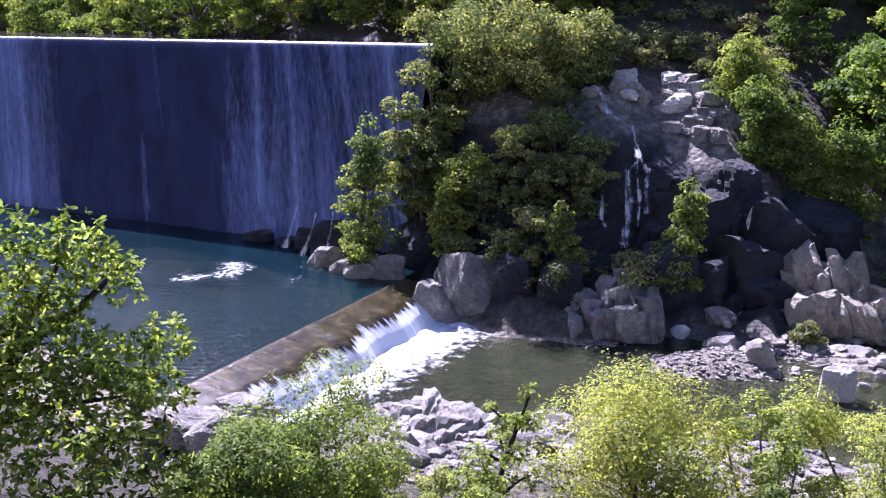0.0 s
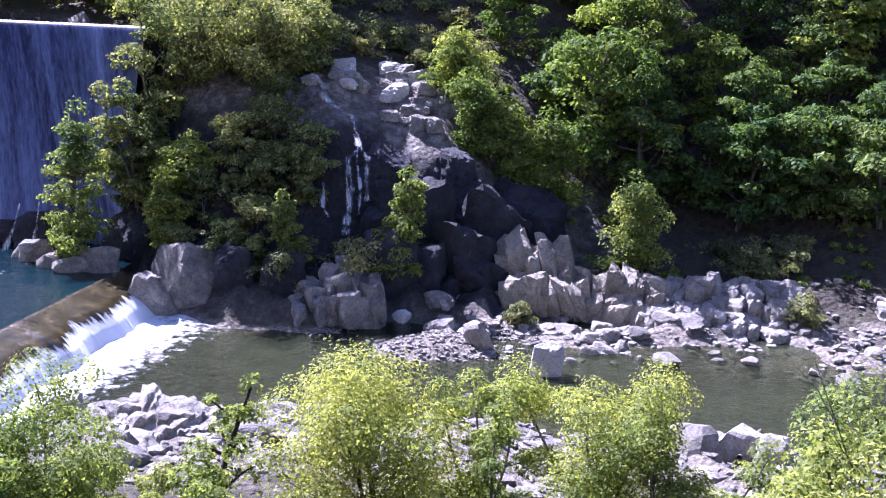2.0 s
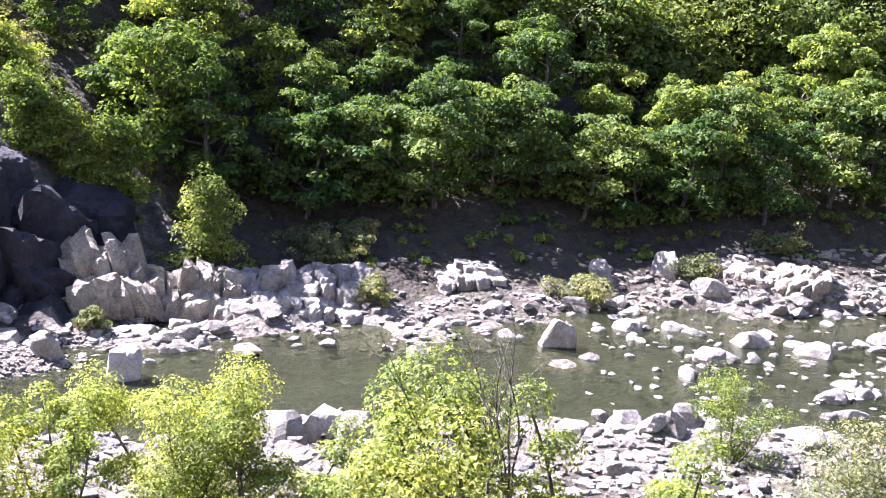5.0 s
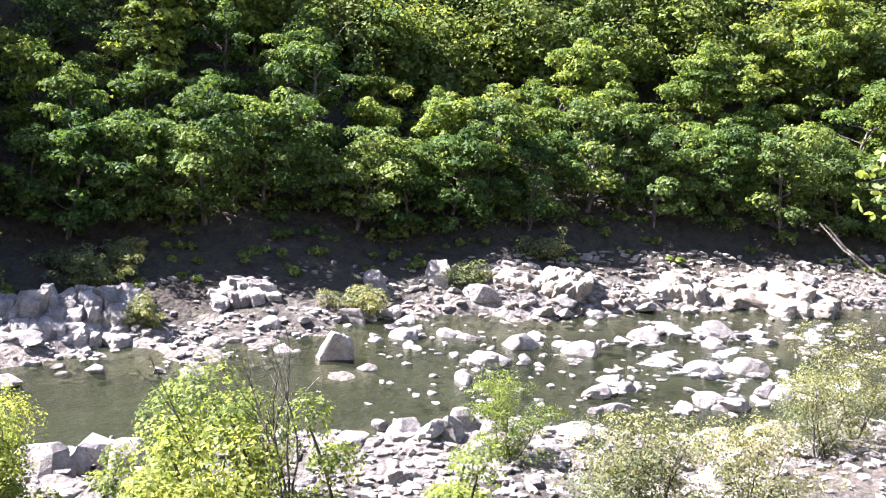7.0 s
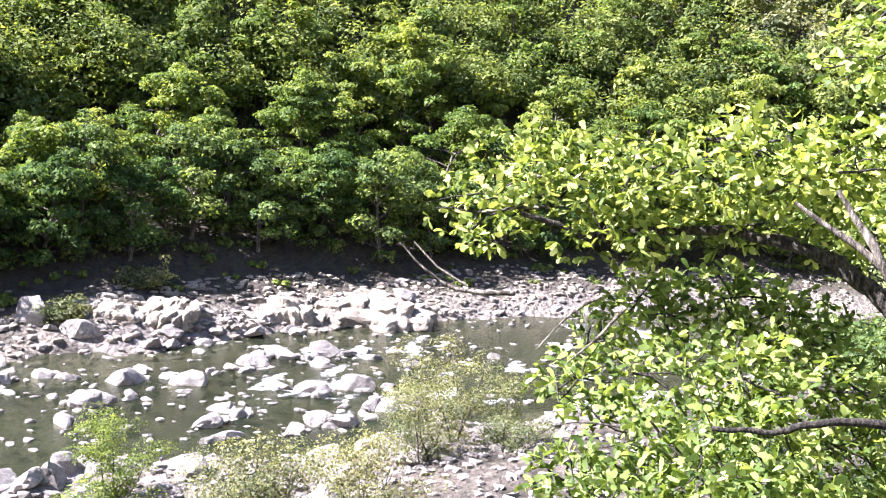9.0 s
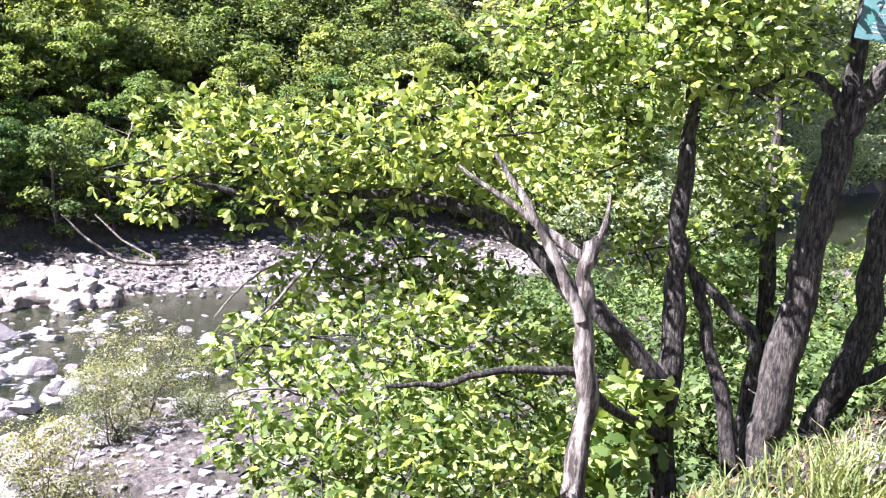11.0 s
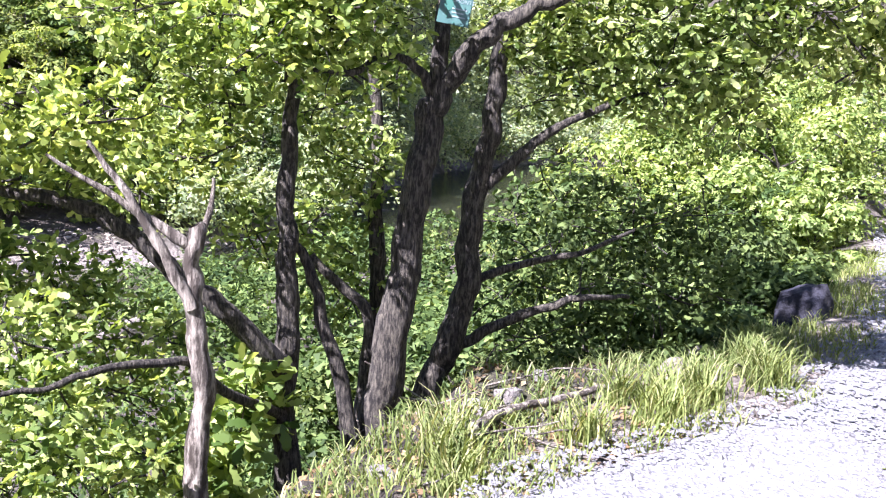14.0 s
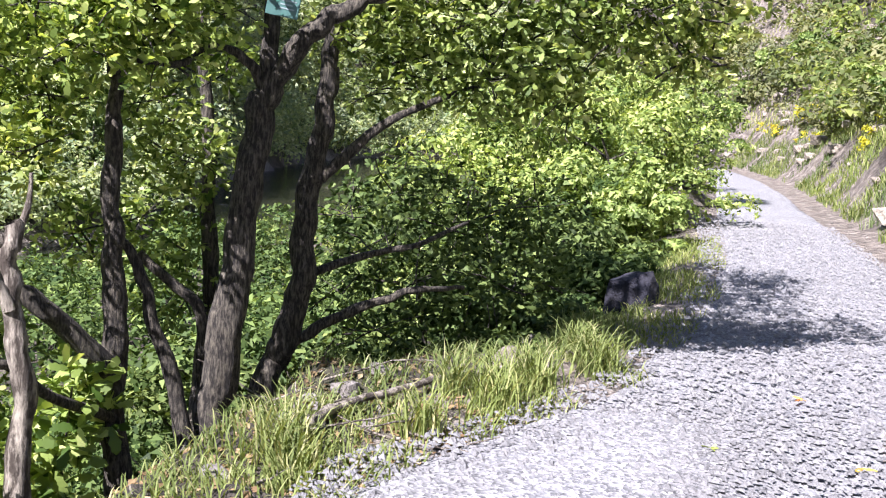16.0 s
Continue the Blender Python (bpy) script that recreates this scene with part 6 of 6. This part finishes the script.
def grass(name, label, x, y, tall, g, broad=1.0):
    n = len(x)
    z = np.array([height(p, q) for p, q in zip(x, y)])
    base = np.stack([x, y, z - 0.01], 1)
    d = np.stack([g.normal(0, 1, n), g.normal(0, 1, n), np.zeros(n)], 1)
    d /= np.linalg.norm(d, axis=1)[:, None]
    side = np.stack([-d[:, 1], d[:, 0], np.zeros(n)], 1) * (0.0035 + 0.0012 * g.uniform(0, 1, n))[:, None] * broad
    h = (tall * g.uniform(0.4, 1.2, n))[:, None]
    up = np.array([0, 0, 1.0])
    b1 = base + d * h * 0.12 + up * h * 0.5
    b2 = base + d * h * 0.42 + up * h * 0.85
    tip = base + d * h * 0.75 + up * h * 0.95
    v = np.stack([base - side, base + side, b1 - side, b1 + side, b2 - side * 0.7, b2 + side * 0.7, tip], 1)
    i = (np.arange(n) * 7)[:, None]
    f = np.concatenate([i + np.array(q)[None] for q in ((0, 1, 3), (0, 3, 2), (2, 3, 5), (2, 5, 4), (4, 5, 6))])
    tagged(new(name, mesh_from(name, v.reshape(-1, 3), f, M_GRASS)), label, "grass", kind="stuff")


N = 13000
al = g.uniform(2.0, 15, N)
ac = gravel_edge(al) - 0.25 + 1.25 * g.uniform(0, 1, N)
clump = fbm(np.stack([al, ac, al * 0], 1), 1.9, 77)
keep = clump + 0.12 * np.clip(ac - gravel_edge(al), -1, 1) > 0.47
x, y = track_xy(al[keep], ac[keep])
grass("verge_grass", "pale green and straw grass along the verge", x, y, 0.11, g)
tufts = np.stack([g.uniform(4.2, 8.5, 13), np.zeros(13)], 1)
tufts[:, 1] = gravel_edge(tufts[:, 0]) + g.uniform(0.0, 0.55, 13)
al = np.repeat(tufts[:, 0], 150) + g.normal(0, 0.09, 1950)
ac = np.repeat(tufts[:, 1], 150) + g.normal(0, 0.07, 1950)
x, y = track_xy(al, ac)
grass("tall_grass", "tall green grass tufts beside the oak", x, y, 0.24, g)

# ---- the rocky slope above the track ----
M_YELLOW = leaf_material("yellow_flowers", (0.30, 0.30, 0.03), (0.62, 0.55, 0.04), (0.7, 0.6, 0.05), 0.3)
kinds = [make_tree("bush", 800, "grey-green scrub bush above the track", "shrub", M_GREY_LEAF, M_BARK_FAR, tall=1.6, wide=2.0, count=1300, leaf=0.09, bare=0.0, lobes=9, stems=3),
         make_tree("bush", 801, "green scrub bush above the track", "shrub", M_OAK_LEAF, M_BARK_FAR, tall=1.7, wide=2.0, count=1300, leaf=0.09, bare=0.0, lobes=9, stems=3),
         make_tree("bush", 802, "low bush with yellow flowers", "shrub", M_YELLOW, M_BARK_FAR, tall=0.5, wide=0.8, count=450, leaf=0.05, bare=0.0, lobes=10, stems=4)]
for _ in range(220):
    al, ac = 9 + 46 * g.uniform(0, 1) ** 1.1, -3.3 - 22 * g.uniform(0, 1) ** 1.5
    x, y = track_xy(np.array(al), np.array(ac))
    k = 2 if ac > -4.4 and g.uniform() < 0.6 else int(g.uniform() < 0.3)
    c = plant(kinds[k], float(x), float(y), g.uniform(0.6, 1.3), g.uniform(0, 360))
    tagged(c, group="scrub above the track")
retire(*kinds)
pieces = []
for _ in range(1100):
    al, ac = 5 + 50 * g.uniform(0, 1), -2.4 - 28 * g.uniform(0, 1) ** 1.3
    x, y = track_xy(np.array(al), np.array(ac))
    v, f = rock_shape(int(g.integers(400, 420)), 1, 8)
    s = 0.05 + 0.32 * g.uniform(0, 1) ** 3
    pieces.append((v * [s, s * 0.8, s * 0.6] + [float(x), float(y), height(x, y) + 0.02], f))
v, f = join(pieces)
tagged(new("hillside_stones", mesh_from("hillside_stones", v, f, M_TAN)), "tan and grey stones on the slope above the track", "stones", kind="stuff")
# cliff colour here stands for the tree shade on the boulder
stone("boulder", 8.0, -5.75, 0.55, 0.36, 910, M_CLIFF, "boulder beside the track, its shade put into the colour", level=3)
stone("boulder", 6.05, -3.4, 0.28, 0.13, 911, M_TAN, "brown rock half sunk in the verge grass", level=3)

for i, (x, y, w) in enumerate(((4.75, -1.25, 0.14), (5.35, -1.9, 0.1), (5.62, -1.95, 0.13), (5.2, -1.72, 0.12), (5.75, -2.2, 0.17), (5.4, -2.25, 0.11), (5.95, -2.5, 0.14), (5.1, -2.1, 0.1), (6.4, -3.6, 0.16), (6.9, -4.1, 0.2), (7.2, -4.6, 0.14))):
    stone("stone", x, y, w, w * 0.45, 915 + i, M_GREY, "small grey stone at the oak's foot", "stones round the oak", level=2)

# leaf litter and dry sticks round the oak's foot
M_LITTER = leaf_material("dry_leaf_litter", (0.10, 0.065, 0.035), (0.24, 0.17, 0.09), (0.36, 0.28, 0.16), 0.15)
N = 4500
x, y = 6.1 + g.normal(0, 1.5, N), -1.9 + g.normal(0, 1.1, N)
keep = (x * ROAD_N[0] + y * ROAD_N[1]) > 1.1
x, y = x[keep], y[keep]
c = np.stack([x, y, np.array([height(p, q) for p, q in zip(x, y)]) + 0.012], 1)
v, f = leaves(c, np.tile([0, 0, 1.0], (len(c), 1)), 0.03, g, spread=0.35)
tagged(new("leaf_litter", mesh_from("leaf_litter", v, f, M_LITTER)), "dry brown leaves round the oak's foot", "leaf litter", kind="stuff")
pieces = []
for _ in range(90):
    px, py = 6.0 + g.normal(0, 0.9), -1.5 + g.normal(0, 0.8)
    d = np.array([g.normal(), g.normal(), g.normal(0, 0.12)])
    pieces.append(tube(wander((px, py, height(px, py) + 0.03), d, g.uniform(0.2, 0.8), 5, 0.15, g), np.linspace(0.008, 0.003, 6), 4))
v, f = join(pieces)
tagged(new("dry_sticks", mesh_from("dry_sticks", v, f, M_DEADWOOD, True)), "dry sticks heaped round the oak's foot", "sticks", kind="stuff")
x, y = 6.4 + g.normal(0, 1.2, 3600), -2.6 + g.normal(0, 0.8, 3600)
keep = (x * ROAD_N[0] + y * ROAD_N[1]) > 1.7
grass("shelf_grass", "thin pale grass between the track and the oak", x[keep], y[keep], 0.1, g)

# grass along the far verge and over the slope above it
N = 16000
al, ac = g.uniform(10, 40, N), -2.15 - 1.5 * g.uniform(0, 1, N)
keep = fbm(np.stack([al, ac, al * 0], 1), 0.9, 78) > 0.42
x, y = track_xy(al[keep], ac[keep])
grass("verge_grass", "green grass strip under the rocky slope", x, y, 0.2, g, 1.8)
N = 30000
al, ac = 8 + 46 * g.uniform(0, 1, N), -3.2 - 20 * g.uniform(0, 1, N) ** 1.2
keep = fbm(np.stack([al, ac, al * 0], 1), 0.5, 79) > 0.45
x, y = track_xy(al[keep], ac[keep])
grass("slope_grass", "dry straw and green grass between the scrub", x, y, 0.28, g, 2.8)

# leaves blown onto the track
M_AUTUMN = leaf_material("orange_dead_leaf", (0.45, 0.22, 0.05), (0.6, 0.32, 0.08), (0.6, 0.32, 0.08), 0.2)
for i, (x, y) in enumerate(((4.74, -4.6), (3.72, -3.99), (4.16, -3.47))):
    v, f = oak_leaves([(0, 0, 0, 0.001)], 5, 0.06 if i < 2 else 0.035, 930 + i)
    v = v * [1, 1, 0.3]
    ob = tagged(new("fallen_leaf", mesh_from("fallen_leaf", v, f, M_AUTUMN if i < 2 else M_OAK_LEAF)), "orange dead leaf lying on the gravel" if i < 2 else "small green leaf lying on the gravel", "leaf")
    ob.matrix_world = pose(x, y, 14.45)

# scrub farther up the slope, too many to tell apart
pieces = []
for _ in range(1050):
    al, ac = 12 + 64 * g.uniform(0, 1) ** 0.8, -3.6 - 26 * g.uniform(0, 1) ** 1.3
    x, y = track_xy(np.array(al), np.array(ac))
    s = g.uniform(0.5, 1.0)
    pieces.append(lobes_leaves([(float(x) + g.normal(0, 0.5), float(y) + g.normal(0, 0.5), height(x, y) + g.uniform(0.1, 0.9) * s, s * 0.5, 0.8) for _ in range(5)], 150, 0.11, g, simple=True))
v, f = join(pieces)
tagged(new("scrub", mesh_from("scrub", v, f, M_GREY_LEAF)), "pale grey-green scrub on the stony slope above the track", "scrub", kind="stuff")

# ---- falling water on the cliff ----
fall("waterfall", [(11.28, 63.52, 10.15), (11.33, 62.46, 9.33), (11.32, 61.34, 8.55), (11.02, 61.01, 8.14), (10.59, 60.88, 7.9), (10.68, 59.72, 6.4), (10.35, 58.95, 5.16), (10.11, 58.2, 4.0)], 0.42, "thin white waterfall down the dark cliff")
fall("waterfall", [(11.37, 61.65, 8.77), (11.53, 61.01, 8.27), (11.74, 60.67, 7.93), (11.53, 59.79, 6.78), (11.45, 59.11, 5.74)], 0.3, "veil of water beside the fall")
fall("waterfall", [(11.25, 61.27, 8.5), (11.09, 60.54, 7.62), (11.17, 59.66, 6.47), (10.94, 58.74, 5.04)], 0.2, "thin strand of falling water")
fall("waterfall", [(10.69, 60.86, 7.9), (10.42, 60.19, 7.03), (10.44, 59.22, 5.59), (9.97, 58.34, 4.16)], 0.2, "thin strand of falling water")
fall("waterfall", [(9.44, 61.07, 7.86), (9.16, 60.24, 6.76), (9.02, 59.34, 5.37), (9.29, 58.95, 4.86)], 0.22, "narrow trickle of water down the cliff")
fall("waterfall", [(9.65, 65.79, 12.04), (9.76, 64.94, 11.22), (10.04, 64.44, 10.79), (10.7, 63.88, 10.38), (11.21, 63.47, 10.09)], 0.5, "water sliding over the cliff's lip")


# ---- dead wood ----
def dead_twigs(name, base, reach, count, seed, label, up=1.0, r0=0.02, category="branch"):
    """A spray of bare forked twigs from one foot."""
    g = np.random.default_rng(seed)
    pieces = []
    for _ in range(count):
        d = np.array([g.normal(0, 0.45), g.normal(0, 0.45), up])
        p = wander(base, d, reach * g.uniform(0.6, 1.0), 8, 0.12, g)
        pieces.append(tube(p, np.linspace(r0, r0 * 0.2, 9), 5))
        for j in (3, 4, 5, 6):
            pieces.append(tube(wander(p[j], p[j] - p[j - 1] + g.normal(0, 0.12, 3), reach * 0.25, 4, 0.2, g), np.linspace(r0 * 0.4, r0 * 0.12, 5), 4))
    v, f = join(pieces)
    return tagged(new(name, mesh_from(name, v, f, M_DEADWOOD, True)), label, category)


def log(name, path, r0, r1, label, seed=1):
    v, f = limb(path, r0, r1, 9, seed, 0.3)
    return tagged(new(name, mesh_from(name, v, f, M_DEADWOOD, True)), label, "log")


for twig_seed, twig_x in ((5, 0.25), (8, -0.3)):
    spray = dead_twigs("dead_twig_spray", (twig_x, 0.0, 4.6), 4.6, 4, twig_seed, "bare grey dead twigs", 2.4, 0.03)
    tagged(spray, kind="stuff")
    spray.parent = young
    del spray["category"]
DEAD = [(46.8, 57.7, 6.2, 4.2), (55.6, 68.6, 6.0, 4.6)]
for i, (x, y, z, reach) in enumerate(DEAD):
    dead_twigs("dead_shrub", (x, y, min(z, height(x, y))), reach + max(0, z - height(x, y)), 6, 70 + i, "bare grey dead shrub at the edge of the wood", 1.5, 0.05, "shrub")
BARE = [(58.2, 66.4, 19.5), (60.2, 64.6, 19.0), (61.4, 63.4, 19.6), (59.2, 65.6, 18.4), (57.4, 64.4, 18.6), (59.5, 62.5, 18.0), (62.4, 62.6, 18.8)]
for i, (x, y, top) in enumerate(BARE):
    base = height(x, y)
    gg = np.random.default_rng(950 + i)
    trunk = tagged(new("bare_tree"), "thin pale leafless tree among the oaks", "tree", "bare trees in the wood")
    path = wander((x, y, base - 0.3), (gg.normal(0, 0.06), gg.normal(0, 0.06), 1), top - base, 9, 0.05, gg)
    v, f = tube(path, np.linspace(0.13, 0.03, 10), 6)
    part("trunk", mesh_from("bare_trunk", v, f, M_DEADWOOD, True), trunk)
    for j in (5, 6, 7, 8):
        v, f = tube(wander(path[j], (gg.normal(0, 1), gg.normal(0, 1), 1.1), 1.8, 5, 0.15, gg), np.linspace(0.04, 0.012, 6), 4)
        part("branch", mesh_from("bare_branch", v, f, M_DEADWOOD, True), trunk)
for path, wide in (([(-8.9, 67.3, 4.6), (-9.2, 66.7, 3.4), (-9.6, 66.2, 2.2)], 0.26), ([(-7.6, 66.3, 4.4), (-7.9, 65.7, 3.2), (-8.4, 65.2, 1.9)], 0.24), ([(-6.5, 65.9, 4.6), (-6.6, 65.2, 3.4), (-6.9, 64.7, 1.9)], 0.2), ([(-2.9, 65.0, 9.6), (-3.0, 64.6, 7.4), (-3.1, 64.3, 5.2)], 0.4)):
    fall("cascade", path, wide, "white water breaking over dark rocks")
log("log", [(30.49, 59.43, 1.91), (31.57, 58.35, 1.75), (32.89, 57.78, 1.7)], 0.22, 0.12, "pale fallen trunk lying among the rocks")
log("log", [(71.39, 26.89, 6.23), (71.52, 25.04, 4.59), (71.75, 22.77, 3.43)], 0.05, 0.09, "bare pale trunk leaning on the far bank")
log("log", [(19.95, 32.14, 1.1), (21.88, 34.48, 0.64), (23.92, 37.09, -0.06)], 0.09, 0.06, "driftwood branch lying on the near bank stones")
log("log", [(4.86, -1.5, 14.40), (5.0, -1.72, 14.43), (5.26, -1.98, 14.45), (5.42, -2.3, 14.45), (5.64, -2.76, 14.46), (5.8, -3.0, 14.42)], 0.032, 0.014, "fallen grey branch lying in the verge grass")

# bare twigs at the tips of the oak's long limb
TWIGS = [[(5.74, 1.38, 15.64), (5.7, 1.5, 15.69), (5.67, 1.61, 15.59), (5.63, 1.76, 15.55)], [(5.73, 1.41, 15.51), (5.68, 1.58, 15.5), (5.63, 1.75, 15.45), (5.59, 1.89, 15.47)], [(5.76, 1.3, 15.61), (5.71, 1.47, 15.66), (5.7, 1.53, 15.7)],
         [(5.5, 1.5, 15.08), (5.41, 1.78, 15.06), (5.35, 1.95, 15.17), (5.31, 2.07, 15.3)], [(5.42, 0.92, 15.09), (5.4, 1.05, 14.91), (5.37, 1.21, 14.75)], [(5.5, 1.05, 15.12), (5.47, 1.19, 15.03), (5.44, 1.35, 14.82)]]
for i, path in enumerate(TWIGS):
    v, f = limb(path, 0.011 if i != 3 else 0.014, 0.003, 5, 90 + i)
    part("bare_twig", mesh_from("bare_twig", v, f, M_DEADWOOD, True), oak, "bare grey twig")

# ---- the notice nailed to the oak ----
M_SIGN, sn, sl, sb = material("weathered_teal_paint", 0.5)
sign_noise = noise_tex(sn, sl, 9, 5, 0.6)
sign_ramp = ramp(sn, [(0.3, (0.035, 0.10, 0.09)), (0.7, (0.06, 0.15, 0.13))])
sl.new(sign_noise.outputs["Fac"], sign_ramp.inputs["Fac"])
sl.new(sign_ramp.outputs["Color"], sb.inputs["Base Color"])
M_SIGN_WHITE, _, _, wb = material("faded_white_paint", 0.5)
wb.inputs["Base Color"].default_value = (0.2, 0.27, 0.28, 1)
M_SIGN_GREEN, _, _, gb = material("dark_green_paint", 0.5)
gb.inputs["Base Color"].default_value = (0.03, 0.13, 0.10, 1)
sign = tagged(new("sign"), "small teal notice board nailed to the oak", "sign")
away = Vector((5.72, -1.8, 0)).normalized()
right = Vector((-away.y * -1, -away.x, 0))
sign.matrix_world = Matrix(((right.x, -0.0, -away.x, 5.59), (right.y, 0.0, -away.y, -1.735), (0, 1, 0, 16.5), (0, 0, 0, 1))) @ pose(0, 0, 0, 0, 0, -9) @ Matrix.Diagonal((0.78, 0.78, 0.78, 1))


def plate(name, x0, y0, x1, y1, z0, z1, mat, parent, label=""):
    bm = bmesh.new()
    bmesh.ops.create_cube(bm, size=1.0)
    for q in bm.verts:
        q.co = ((x0 + x1) / 2 + q.co.x * (x1 - x0), (y0 + y1) / 2 + q.co.y * (y1 - y0), (z0 + z1) / 2 + q.co.z * (z1 - z0))
    bmesh.ops.bevel(bm, geom=bm.edges[:], offset=min(0.002, (z1 - z0) * 0.3), segments=1, affect="EDGES")
    me = bpy.data.meshes.new(name)
    bm.to_mesh(me), bm.free()
    me.materials.append(mat)
    return part(name, me, parent, label)


plate("panel", -0.105, -0.15, 0.105, 0.15, 0, 0.004, M_SIGN, sign, "faded teal panel")
plate("field", -0.03, -0.145, 0.1, 0.145, 0.004, 0.007, M_SIGN, sign, "teal field")
bm = bmesh.new()
bmesh.ops.create_circle(bm, cap_ends=True, radius=0.04, segments=20)
for q in bm.verts:
    q.co = (q.co.x * 0.8 - 0.045, q.co.y * 1.35 - 0.01, 0.0085)
me = bpy.data.meshes.new("emblem")
bm.to_mesh(me), bm.free()
me.materials.append(M_SIGN_GREEN)
part("emblem", me, sign, "dark green tree emblem")
plate("emblem_stalk", -0.049, -0.11, -0.041, -0.06, 0.007, 0.0095, M_SIGN_GREEN, sign)
letters = bpy.data.curves.new("letters", "FONT")
letters.body, letters.size, letters.extrude = "EMONTE", 0.036, 0.0008
letters.materials.append(M_SIGN_WHITE)
text = part("letters", letters, sign, "pale lettering")
text.location = (-0.025, -0.005, 0.009)
for k, (y0, w) in enumerate(((0.055, 0.09), (-0.05, 0.1), (-0.075, 0.08), (-0.1, 0.095))):
    plate("text_bar", -0.02, y0, -0.02 + w, y0 + (0.02 if k == 0 else 0.009), 0.007, 0.0095, M_SIGN_WHITE, sign)
for ny in (0.135, -0.135):
    plate("nail", 0.0, ny - 0.005, 0.01, ny + 0.005, 0.007, 0.013, M_SIGN_GREEN, sign, "rusty nail head")
